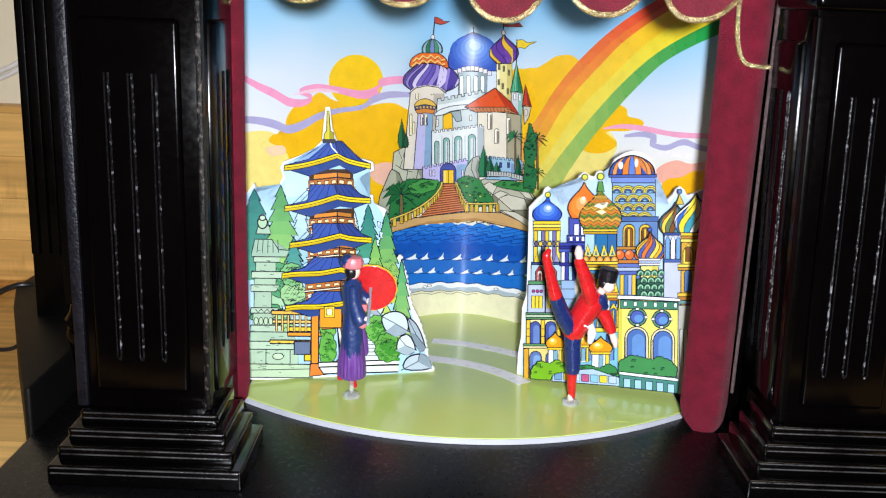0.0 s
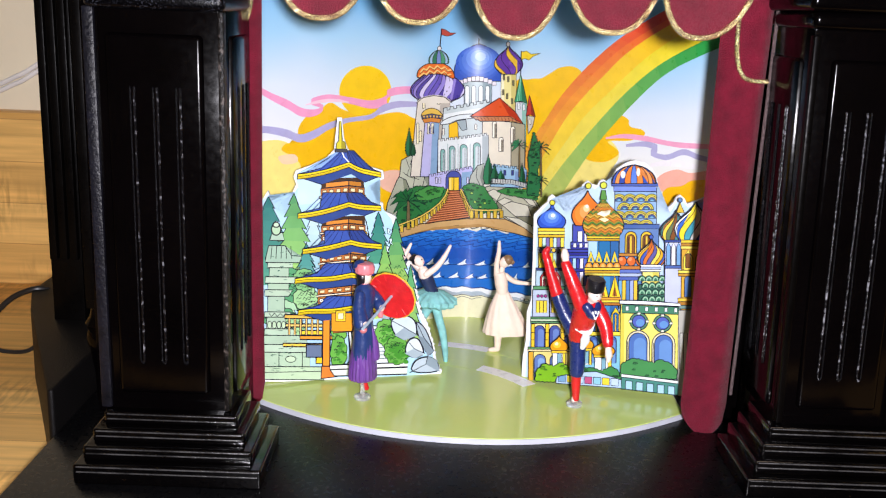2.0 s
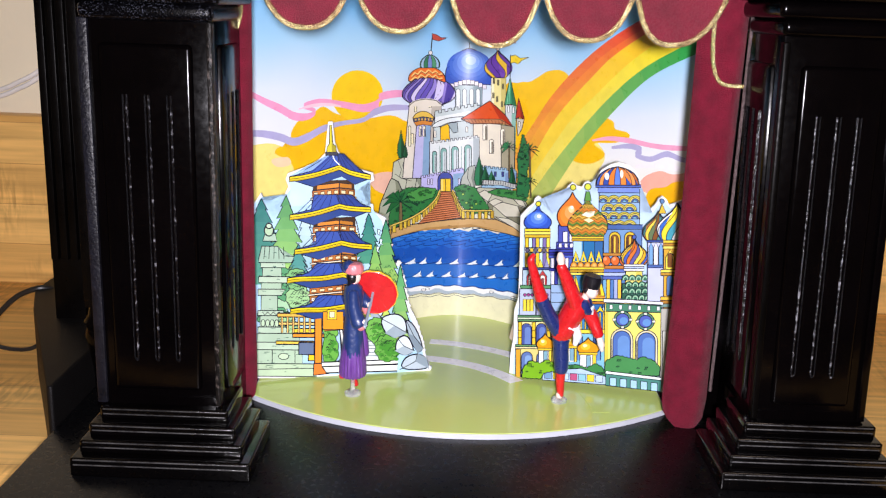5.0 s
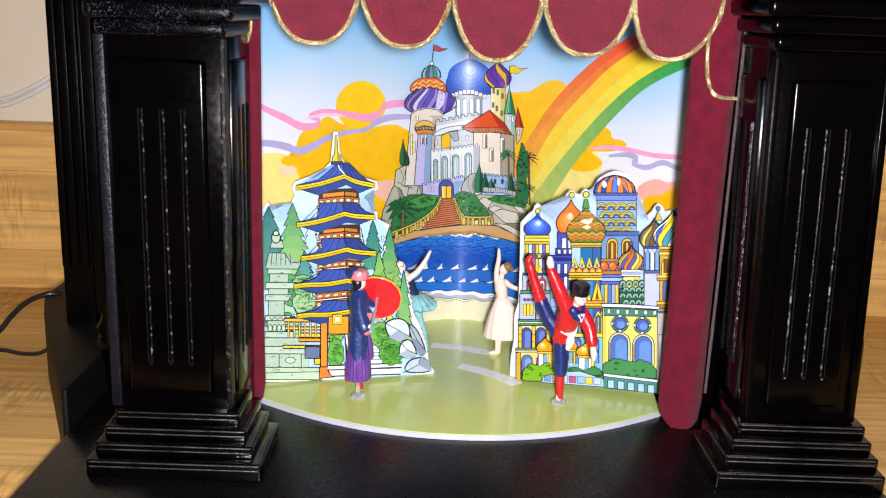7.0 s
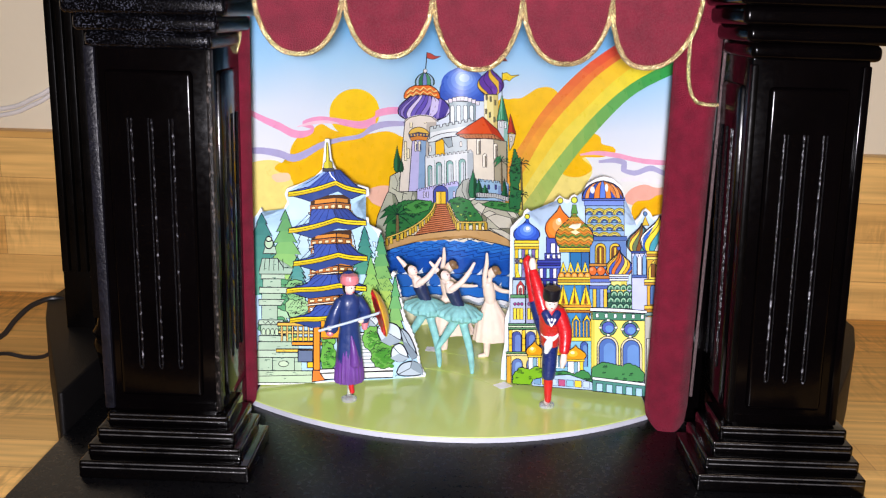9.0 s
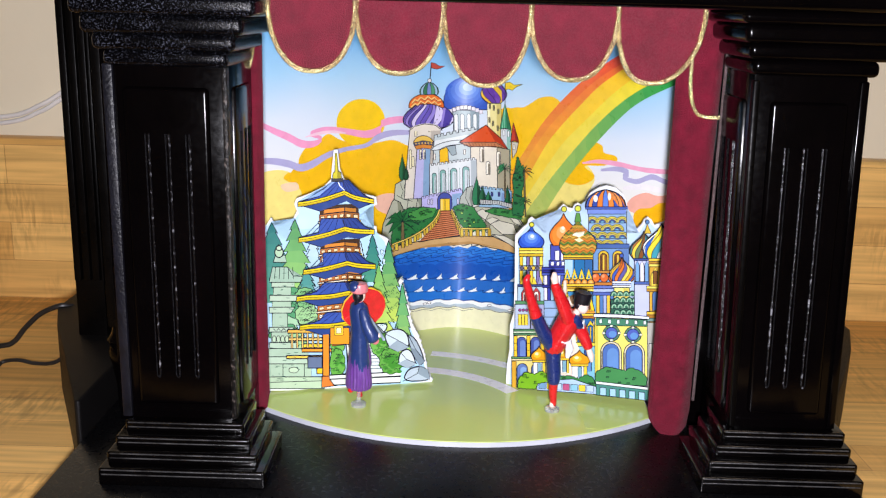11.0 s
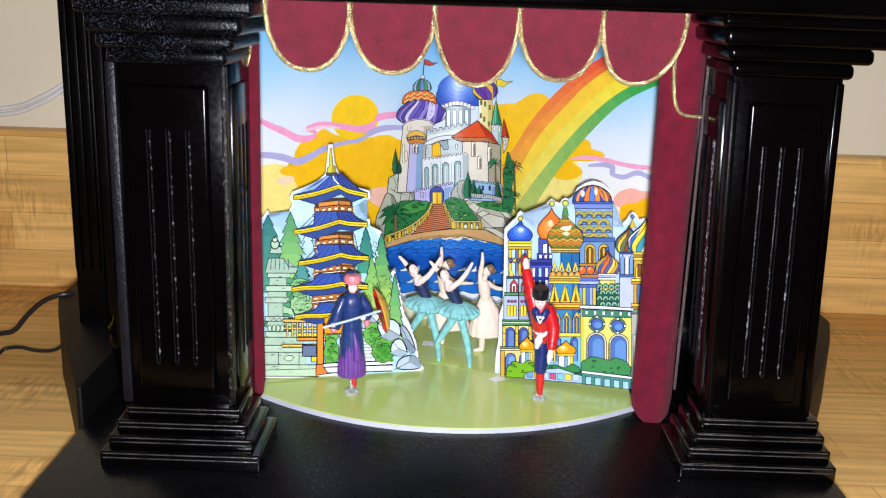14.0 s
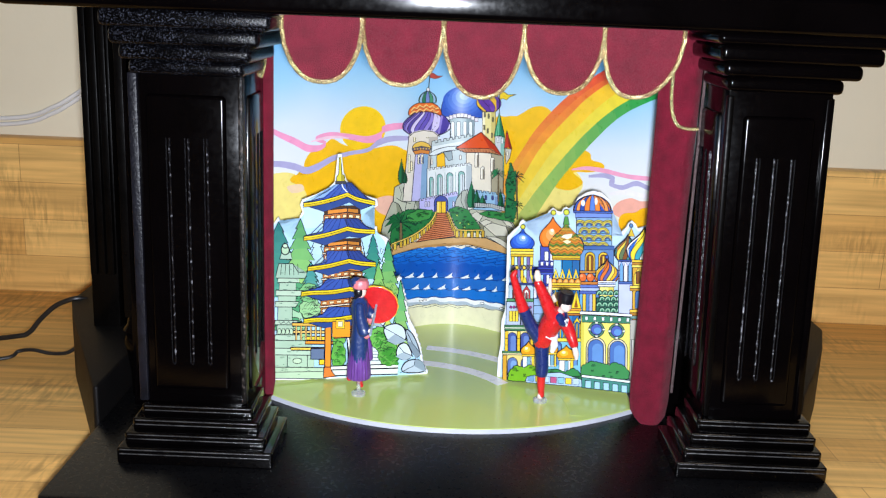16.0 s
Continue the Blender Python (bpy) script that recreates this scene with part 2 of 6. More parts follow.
tagged(link(blocks((1.6, 1.7, -2.6, 0.5, -1.2, 2.1), bevel=0), "wall_east", WALL), "cream painted kitchen side wall", "wall", kind="structure")
tagged(link(blocks((-1.6, 1.6, -2.7, -2.6, -1.2, 2.1), bevel=0), "wall_south", WALL), "cream painted kitchen wall behind the camera", "wall", kind="structure")
tagged(link(blocks((-1.7, 1.7, -2.7, 0.5, -1.3, -1.2), bevel=0), "floor", FLOOR_MAT), "brown kitchen floor", "floor", kind="structure")
tagged(link(blocks((-1.7, 1.7, -2.7, 0.5, 2.1, 2.2), bevel=0), "ceiling", CEILING), "white painted ceiling", "ceiling", kind="structure")
tagged(link(blocks((-1.6, 1.6, -0.12, 0.377, -0.05, 0.0), bevel=0.003), "counter", WOOD_FLAT), "maple strip laminate kitchen counter", "counter", kind="structure")
tagged(link(blocks((-1.6, 1.6, 0.375, 0.396, -0.02, 0.150), bevel=0.003), "backsplash", WOOD_UP), "maple strip laminate splashback along the wall", "backsplash", kind="structure")

# ---- the theatre ----
theatre = base_empty("toy_theatre", "black lacquered toy theatre music box with fluted columns, on a counter", "music box")
part("base_plate", blocks((-0.2175, 0.217, -0.0625, 0.30, 0.0005, 0.0265), bevel=0.0015), PLATE_BLACK, theatre, "wide black satin base plate")
TURN = 1.9


def column(x, y, wl, wr, lean, pitch, shear):
    """A square fluted column: pedestal of steps, shaft with a raised panel and grooves, capital."""
    def centred(*boxes, bevel=0.001, segments=2):
        bm = blocks(*[(x + a, x + b, y + c, y + d, e, f) for a, b, c, d, e, f in boxes], bevel=bevel, segments=segments)
        return leaned(bm)

    def leaned(bm):
        for v in bm.verts:
            v.co.x += shear * max(0.0, v.co.z - 0.054)
        return bm
    west = x < 0
    for k, (front, z0, z1) in enumerate(((0.0234, 0.0265, 0.0363), (0.0178, 0.0362, 0.0430), (0.0122, 0.0429, 0.0494), (0.0058, 0.0493, 0.0555))):
        inner, outer = (0.0190, 0.0140, 0.0095, 0.0048)[k], ((0.0075, 0.0045, 0.0015, -0.0020) if west else (0.0105, 0.0085, 0.0065, 0.0050))[k]
        left, right = (outer, inner) if west else (inner, outer)
        step = part("pedestal_step", centred((-wl - left, wr + right, -front, 0.028, z0, z1), bevel=0.0012, segments=3), STEP_BLACK, theatre, "rounded black pedestal step")
        # two thin pale strips added per step as its painted highlights
        for drop in (0.0006, 0.0031):
            part("step_highlight_strip", centred((-wl - left + 0.0016, wr + right - 0.0016, -front - 0.0004, -front + 0.003, z1 - drop - 0.0007, z1 - drop), bevel=0.0003), STEP_SHINE, step, "thin painted highlight along the step")
    part("plinth", centred((-wl, wr, 0.0282, 0.058, 0.0265, 0.0545)), BLACK, theatre)
    sh = part("shaft", centred((-wl, wr, 0.0, 0.058, 0.054, 0.248), bevel=0.0012), BLACK, theatre)
    part("raised_panel", centred((-wl + 0.009, wr - 0.009, -0.0024, 0.004, 0.064, 0.2325), bevel=0.0023, segments=4), BLACK, sh)
    for box6 in ((-wl - 0.002, -wl + 0.004, 0.010, 0.048, 0.060, 0.2325), (wr - 0.004, wr + 0.002, 0.010, 0.048, 0.060, 0.2325)):
        part("raised_panel", centred(box6, bevel=0.0023), BLACK, sh)
    wide, slim = (-wl - 0.0004, -wl + 0.0048, -0.0018, 0.004, 0.056, 0.2435), (wr - 0.0024, wr + 0.0003, -0.0018, 0.004, 0.056, 0.243)
    if not west:
        wide, slim = (wr - 0.0040, wr + 0.0003, -0.0018, 0.004, 0.056, 0.2435), (-wl - 0.0003, -wl + 0.0030, -0.0018, 0.004, 0.056, 0.243)
    # only the left column's outer corner has its sheen painted on
    part("corner_lip", centred(wide, bevel=0.0009), LIP if west else BLACK, sh, "satin corner strip with a painted sheen" if west else "black corner strip")
    part("corner_lip", centred(slim, bevel=0.0009), LIP_DIM if west else POST_BLACK, sh, "speckled corner strip with painted glints" if west else "black corner strip")
    # front grooves carry painted glints on the edge towards mid-stage, dim on the other
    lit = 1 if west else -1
    for k in (-1, 0, 1):
        for fx, fy, nx, ny in ((k * pitch + lean, -0.0026, 1, 0), (-wl - 0.0022, 0.03 + k * 0.0105, 0, 1), (wr + 0.0022, 0.03 + k * 0.0105, 0, 1)):
            for side in (-1, 1):
                bm = bmesh.new()
                ox, oy = 0.0009 * nx * side, 0.0010 * ny * side
                line_pts = [(x + fx + ox, y + fy + oy, 0.2095 - (0.2095 - 0.0815) * j / 16) for j in range(17)] + [(x + fx + ox * 0.5, y + fy + oy * 0.5, 0.0803), (x + fx, y + fy, 0.0799)]
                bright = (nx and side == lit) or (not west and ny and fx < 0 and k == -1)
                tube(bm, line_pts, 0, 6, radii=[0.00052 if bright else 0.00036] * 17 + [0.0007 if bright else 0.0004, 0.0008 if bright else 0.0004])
                part("flute", leaned(bm), GLINT if bright else GLINT_DIM, sh, "groove edge with painted glints")
    low = 0.0028 if west else 0.0
    for k, (gl, gr, front, z0, z1) in enumerate(((0.002, 0.004, 0.004, 0.2455, 0.2535), (0.006, 0.011, 0.010, 0.2534, 0.2615), (0.010, 0.019, 0.016, 0.2614, 0.2705), (0.013, 0.026, 0.021, 0.2704, 0.2768))):
        if west:
            gl, gr = (-0.001, 0.002, 0.005, 0.008)[k], (0.0015, 0.0065, 0.0120, 0.0190)[k]
        part("capital_layer", centred((-wl - gl, wr + gr, -front, 0.058 + gl, z0 - low, z1 - (low if k < 3 else 0)), bevel=0.0030, segments=4), ROUGH_BLACK if west else BLACK, theatre, "rounded black capital moulding with dusty lacquer and painted glints" if west else "rounded glossy black capital moulding")


column(-0.1525, 0.0, 0.0285, 0.0325, 0.0024, 0.0102, 0.0)
column(0.1765, 0.010, 0.0285, 0.0285, -0.0006, 0.0096, -0.031)
fascia = bmesh.new()
block(fascia, -0.235, 0.25, -0.030, 0.10, 0.2765, 0.296, bevel=0.004, segments=4, turn=TURN)
block(fascia, -0.245, 0.26, -0.038, 0.11, 0.296, 0.315, bevel=0.003, turn=TURN)
part("fascia", fascia, BLACK, theatre, "glossy black lintel over the stage")
# carcass round the stage
part("side_wall", blocks((-0.205, -0.198, 0.058, 0.29, 0.012, 0.2765)), BLACK, theatre)
part("side_wall", blocks((0.212, 0.219, 0.066, 0.29, 0.012, 0.2765)), BLACK, theatre)
part("back_wall", blocks((-0.198, 0.212, 0.283, 0.29, 0.012, 0.2765)), BLACK, theatre)
part("roof_board", blocks((-0.205, 0.219, 0.114, 0.29, 0.2765, 0.285)), BLACK, theatre)
part("wing_board", blocks((-0.198, -0.126, 0.066, 0.070, 0.012, 0.2765)), BLACK, theatre)
part("wing_board", blocks((0.142, 0.212, 0.074, 0.078, 0.012, 0.2765)), BLACK, theatre)


# slim ribbed posts behind the column, one with an urn-shaped foot
for px0, px1, py in ((-0.2605, -0.2410, 0.140), (-0.2105, -0.1885, 0.062)):
    pw = px1 - px0
    post = part("post", blocks((px0, px1, py, py + 0.03, 0.012 if py > 0.1 else 0.084, 0.2765), bevel=0.0006), POST_BLACK, theatre, "slim ribbed black post")
    for f in (0.06, 0.38, 0.70):
        part("rib", blocks((px0 + pw * f, px0 + pw * (f + 0.24), py - 0.004, py + 0.006, 0.09, 0.2765), bevel=0.0006), POST_BLACK, post)
foot = bmesh.new()
prof = [(0.0265, 0.007), (0.03, 0.008), (0.045, 0.0085), (0.058, 0.0105), (0.066, 0.0125), (0.070, 0.011), (0.074, 0.0125), (0.078, 0.010), (0.086, 0.0085)]
tube(foot, [(-0.202, 0.072, z) for z, _ in prof], 0, 18, radii=[r for _, r in prof])
part("urn_foot", foot, BLACK, theatre, "turned urn-shaped post foot")

for plan in ([(-0.2178, 0.030), (-0.221, 0.030), (-0.262, 0.115), (-0.284, 0.160), (-0.300, 0.200), (-0.300, 0.28), (-0.2178, 0.28)], [(0.2173, 0.062), (0.2275, 0.062), (0.255, 0.115), (0.276, 0.160), (0.291, 0.200), (0.291, 0.28), (0.2173, 0.28)]):
    housing = flat_board(plan, 0.0008, 0.050)
    bmesh.ops.bevel(housing, geom=housing.edges[:], offset=0.0015, segments=3, profile=0.5, affect="EDGES")
    part("side_housing", housing, HOUSING, theatre, "dark grey plastic works housing")

# ---- stage floor ----
stage = base_empty("stage_floor", "lime green printed stage board with a pale rounded edge", "stage")


def arc_outline(inset=0.0):
    """Front edge of the stage: a shallow bow."""
    pts = []
    for k in range(41):
        u = -1 + k / 20
        pts.append((u * (0.1215 - inset), 0.033 + inset + 0.043 * abs(u) ** 2.1))
    return pts


back = [(0.1215, 0.26), (-0.1215, 0.26)]
part("board_edge", flat_board(arc_outline(0.0) + back, 0.0267, 0.0296), STAGE_EDGE, stage, "pale cut edge of the board")
part("board_top", flat_board(arc_outline(0.0006) + back, 0.0296, 0.0300), STAGE_GREEN, stage)

# ---- curtain and valance ----
def curtain(x0, x1, y, z0, folds, side):
    bm = bmesh.new()
    cols, rows = 26, 60
    grid = []
    for j in range(rows + 1):
        v = j / rows
        z = 0.2762 + (z0 - 0.2762) * v
        row = []
        for i in range(cols + 1):
            u = i / cols
            width = 1.0 - 0.05 * math.sin(v * math.pi)
            x = x0 + (x1 - x0) * (0.5 + (u - 0.5) * width)
            bulge = math.sin(u * math.pi) ** 0.6 * 0.006
            d = bulge + 0.0008 * math.sin(u * folds * math.pi + 1.5 * v) + 0.0006 * noise.noise((x * 60, z * 30, side * 7))
            round_end = max(0.0, v - 0.93) / 0.07
            lift = 0.010 * round_end * (abs(u - 0.55) * 1.9) ** 2.0
            row.append(bm.verts.new((x + 0.003 * round_end * (0.5 - u), y - d * (1 - 0.5 * round_end ** 2), z + lift)))
        grid.append(row)
    for a, b in zip(grid, grid[1:]):
        for i in range(cols):
            bm.faces.new((a[i], a[i + 1], b[i + 1], b[i]))
    bmesh.ops.solidify(bm, geom=bm.faces, thickness=0.002)
    bmesh.ops.recalc_face_normals(bm, faces=bm.faces)
    return bm


curt_r = base_empty("stage_curtain", "burgundy velvet stage curtain hanging beside a black column", "curtain", "stage curtains")
part("drape", curtain(0.1145, 0.1405, 0.062, 0.0245, 3, 1), VELVET, curt_r)
braid = bmesh.new()
tube(braid, [(0.1408, 0.0575, 0.2755), (0.1408, 0.0575, 0.15), (0.1402, 0.0575, 0.05)], 0.0009, 8)
part("edge_braid", braid, SILVER, curt_r, "dull silver braid along the edge")
cord = bmesh.new()
tube(cord, smooth_line([(0.1212, 0.0545, 0.258), (0.1214, 0.0548, 0.240), (0.1228, 0.055, 0.229), (0.1262, 0.0553, 0.2215), (0.1310, 0.0556, 0.2192), (0.1395, 0.056, 0.2188)]), 0.0012, 8)
part("tie_cord", cord, GOLD, curt_r, "gold tie-back cord")
curt_l = base_empty("stage_curtain", "burgundy velvet stage curtain hanging beside a black column", "curtain", "stage curtains")
part("drape", curtain(-0.142, -0.1145, 0.062, 0.0285, 3, 2), VELVET, curt_l)
cord = bmesh.new()
tube(cord, smooth_line([(-0.1180, 0.0550, 0.256), (-0.1188, 0.0545, 0.246), (-0.1215, 0.0545, 0.238), (-0.128, 0.0545, 0.233)]), 0.0010, 8)
part("tie_cord", cord, GOLD, curt_l, "gold tie-back cord")

valance = base_empty("stage_valance", "dark red velvet scalloped valance edged with gold cord", "valance")
X0, X1, N = -0.1003, 0.1160, 5
edge = []
for k in range(N):
    a, b = X0 + (X1 - X0) * k / N, X0 + (X1 - X0) * (k + 1) / N
    drop = (0.0285, 0.0288, 0.0338, 0.0300, 0.0308)[k]
    lobe = []
    for j in range(25):
        u = -1 + j / 12
        lobe.append(((a + b) / 2 + u * (b - a) / 2 - (0.0035 if k == 4 else 0.0) * (1 - u * u), 0.2705 - drop * (1 - abs(u) ** 2.4) ** 0.62))
    edge.append(lobe)
    bm = bmesh.new()
    lip = [(a, 0.2768)] + lobe + [(b, 0.2768)]
    yk = 0.006 + 0.007 * (k / 4)
    slab(bm, lip, yk, yk + 0.004)
    part("scallop", bm, VALANCE, valance)
    bm = bmesh.new()
    tube(bm, [(x + 0.00015 * math.sin(9 * j), yk - 0.0006, z) for j, (x, z) in enumerate([(a + 0.0004, 0.2764)] + lobe + [(b - 0.0004, 0.2764)])], 0.00135, 8)
    part("gold_cord", bm, GOLD, valance, "gold cord edging")

# ---- printed scenery: flat inks laid on boards ----
def rgb(code):
    c = [int(code[i:i + 2], 16) / 255 for i in (0, 2, 4)]
    return tuple(((v + 0.055) / 1.055) ** 2.4 if v > 0.04045 else v / 12.92 for v in c)


INKS = {}


def ink(code, depth=1.08):
    """A glossy printing ink; the standing cards are printed denser than the backdrop."""
    key = (code, depth)
    if key not in INKS:
        card = depth > 1.1
        INKS[key] = mat("print_ink", [0.92 * v ** depth for v in rgb(code)], 0.5 if card else 0.32, vary=0.06, scale=160, coat=0.0 if card else 0.12, spec=0.10 if card else 0.4)
    return INKS[key]


LINE = "17162a"
# the drawing board stands square to the stage as seen from three places on the walk
SHEET = look(*PATH[17][1:])
SHEET_A = look(*PATH[0][1:])
SHEET_B = look(*PATH[12][1:])


def back_y(x, z):
    """Deep in the middle, straight towards the ends."""
    return 0.238 - 1.15 * (math.hypot(x, 0.0443) - 0.0443)


def left_y(x, z):
    return 0.098 + 0.243 * (x + 0.121) + 0.13 * (z - 0.03)


def right_y(x, z):
    return 0.123 - 0.255 * (x - 0.035) + 0.13 * (z - 0.03)


def between(c0, c1, f):
    return "".join("%02x" % round(int(c0[i:i + 2], 16) * (1 - f) + int(c1[i:i + 2], 16) * f) for i in (0, 2, 4))


class Art:
    """Flat inks drawn on a sheet (x right, y down) and laid on a standing board, each ink a hair proud of the one below."""
    layer = 0.00002

    def __init__(self, board, ox=0.0, oy=0.0, k=1.0, first=1, sheet=SHEET):
        self.sheet, self.eye = sheet, sheet.translation
        self.board, self.ox, self.oy, self.k = board, ox, oy, k
        self.count = first
        self.depth = 1.06 if board is back_y else 1.14 if board is left_y else 1.14
        self.pen = 1.2 if board is back_y else 1.35
        self.verts, self.faces, self.index, self.codes = [], [], [], []

    def lay(self, x, y, lift):
        a, b = self.ox + x / self.k, self.oy + y / self.k
        half = math.tan(radians(25))
        way = self.sheet.to_3x3() @ Vector(((2 * a / 1568 - 1) * half, (882 - 2 * b) / 1568 * half, -1))
        d = 0.6
        for _ in range(12):
            p = self.eye + way * d
            d = (self.board(max(-0.16, min(0.16, p.x)), p.z) - self.eye.y) / way.y
        return self.eye + way * d - way.normalized() * lift

    def _code(self, code):
        if code not in self.codes:
            self.codes.append(code)
        return self.codes.index(code)

    def fill(self, points, code):
        pts = [tuple(p) for p in points]
        bm = bmesh.new()
        try:
            bm.faces.new([bm.verts.new((x, y, 0)) for x, y in pts])
        except ValueError:
            bm.free()
            return self
        bmesh.ops.triangulate(bm, faces=bm.faces)
        if self.board is back_y:
            for axis, step in ((0, 4 * self.k), (1, 30 * self.k)):
                lo, hi = min(p[axis] for p in pts), max(p[axis] for p in pts)
                c = math.floor(lo / step + 1) * step
                while c < hi:
                    spot, way = ((c, 0, 0), (1, 0, 0)) if axis == 0 else ((0, c, 0), (0, 1, 0))
                    bmesh.ops.bisect_plane(bm, geom=bm.verts[:] + bm.edges[:] + bm.faces[:], plane_co=spot, plane_no=way)
                    c += step
        self.count += 1
        lift, start, m = self.count * self.layer, len(self.verts), self._code(code)
        bm.verts.index_update()
        self.verts += [self.lay(v.co.x, v.co.y, lift) for v in bm.verts]
        for f in bm.faces:
            f.normal_update()
            ids = [start + v.index for v in f.verts]
            self.faces.append(ids if f.normal.z < 0 else ids[::-1])
            self.index.append(m)
        bm.free()
        return self

    def line(self, points, width=1.5, code=LINE, closed=False):
        w = width * self.pen * self.k / 2
        p = [Vector(q[:2]) for q in points]
        if closed:
            p.append(p[0])
        fine = [p[0]]
        for a, b in zip(p, p[1:]):
            n = max(1, math.ceil((b - a).length / (4 * self.k))) if self.board is back_y else 1
            fine += [a + (b - a) * (i + 1) / n for i in range(n)]
        self.count += 0.3
        lift, m = (self.count + 0.6) * self.layer, self._code(code)
        prev = None
        for i, q in enumerate(fine):
            d = fine[min(i + 1, len(fine) - 1)] - fine[max(i - 1, 0)]
            if d.length < 1e-6:
                d = Vector((1, 0))
            d.normalize()
            s = Vector((-d.y, d.x)) * w
            start = len(self.verts)
            self.verts += [self.lay(*(q + s), lift), self.lay(*(q - s), lift)]
            if prev is not None:
                self.faces.append((prev, start, start + 1, prev + 1))
                self.index.append(m)
            prev = start
        return self

    def shape(self, points, code, width=1.5, edge=LINE):
        pts = [tuple(p) for p in points]
        return self.fill(pts, code).line(pts, width, edge, True)

    def done(self, name, parent, label=""):
        me = bpy.data.meshes.new(name)
        me.from_pydata([tuple(v * S) for v in self.verts], [], self.faces)
        for c in self.codes:
            me.materials.append(ink(c, self.depth))
        for f, m in zip(me.polygons, self.index):
            f.material_index = m
            f.use_smooth = name == "sky"
        ob = new(name, me)
        ob.parent = parent
        if label:
            ob["label"] = label
        return ob


def oval(cx, cy, rx, ry, a0=0, a1=360, n=26):
    full = abs(a1 - a0) >= 360
    return [(cx + rx * math.cos(radians(a0 + (a1 - a0) * i / n)), cy - ry * math.sin(radians(a0 + (a1 - a0) * i / n))) for i in range(n if full else n + 1)]


def box(x0, y0, x1, y1):
    return [(x0, y0), (x1, y0), (x1, y1), (x0, y1)]


def arch(cx, base, w, h, n=8):
    r = w / 2
    return [(cx - r, base)] + [(cx + r * math.cos(math.pi - math.pi * i / n), base - h + r - r * math.sin(math.pi * i / n)) for i in range(n + 1)] + [(cx + r, base)]


ONION = ((0, .74), (.08, .86), (.2, .98), (.32, 1), (.45, .92), (.58, .72), (.7, .46), (.8, .25), (.9, .1), (1, .02))
BOWL = ((0, .92), (.1, .98), (.25, 1), (.4, .97), (.55, .88), (.7, .73), (.85, .48), (.94, .28), (1, .05))


def girth(profile, v):
    for (a, ra), (b, rb) in zip(profile, profile[1:]):
        if a <= v <= b:
            return ra + (rb - ra) * (v - a) / (b - a)
    return 0


def dome(art, cx, base, w, h, colours, n=0, twist=0.0, profile=ONION, shine=True, width=1.1):
    """A dome with n bands, upright or twisted, and a knob."""
    vs = [i / 18 for i in range(19)]
    out = [(cx - w / 2 * girth(profile, v), base - h * v) for v in vs] + [(cx + w / 2 * girth(profile, v), base - h * v) for v in vs[::-1]]
    art.fill(out, colours[0])
    for i in range(-n, n * 2):
        if len(colours) < 2 or n == 0:
            break
        code = colours[i % len(colours)]
        edge_a, edge_b = [], []
        for v in vs:
            ua = max(-1, min(1, -1 + 2 * i / n + twist * v))
            ub = max(-1, min(1, -1 + 2 * (i + 1) / n + twist * v))
            g = w / 2 * girth(profile, v)
            edge_a.append((cx + g * math.sin(ua * math.pi / 2), base - h * v))
            edge_b.append((cx + g * math.sin(ub * math.pi / 2), base - h * v))
        if max(abs(b[0] - a[0]) for a, b in zip(edge_a, edge_b)) < 0.3:
            continue
        if code != colours[0]:
            keep = [(a, b) for a, b in zip(edge_a, edge_b) if b[0] - a[0] > 0.05]
            if len(keep) > 1:
                art.fill([a for a, _ in keep] + [b for _, b in keep[::-1]], code)
                art.count -= 0.8
        art.line([a for a, b in zip(edge_a, edge_b) if b[0] - a[0] > 0.05] or edge_a[:2], width * 0.7)
    art.count += 1
    art.line(out, width, LINE, True)
    if shine:
        art.fill(oval(cx - w * .12, base - h * .42, w * .09, h * .09), "f4f8ff")


def bush(art, cx, cy, rx, ry, code, lobes=9, seed=1, spots=None, width=0.9):
    """A lobed leafy clump, with leaf strokes inside."""
    rnd = random.Random(seed)
    pts = []
    for i in range(lobes * 5):
        a = 2 * math.pi * i / (lobes * 5)
        r = 1 + 0.13 * abs(math.sin(a * lobes / 2)) + rnd.uniform(-0.04, 0.04)
        pts.append((cx + rx * r * math.cos(a), cy + ry * r * math.sin(a)))
    art.shape(pts, code, width)
    for _ in range(int(lobes * 2.2)):
        x, y = cx + rx * rnd.uniform(-.75, .75), cy + ry * rnd.uniform(-.7, .75)
        s = min(rx, ry) * 0.22
        art.line([(x - s, y + s * .4), (x - s * .4, y - s * .5), (x + s * .3, y + s * .1), (x + s, y - s * .4)], 0.7)
        if spots:
            art.fill(oval(x + s, y + s, s * 1.1, s * .8, n=9), spots)


def rock(art, pts, code, dark, seed=0):
    n = len(pts)
    soft = []
    for i in range(n):
        a, b, c = Vector(pts[i - 1]), Vector(pts[i]), Vector(pts[(i + 1) % n])
        soft += [tuple(b + (a - b) * 0.32), tuple(b + (a - b) * 0.1 + (c - b) * 0.1), tuple(b + (c - b) * 0.32)]
    art.shape(soft, code)
    mx, my = sum(p[0] for p in pts) / n, sum(p[1] for p in pts) / n
    art.fill([(mx, my), pts[n // 2], pts[n // 2 + 1], pts[(n // 2 + 2) % n]], dark)
    art.line([pts[0], (mx, my), pts[n // 2]], 0.8)


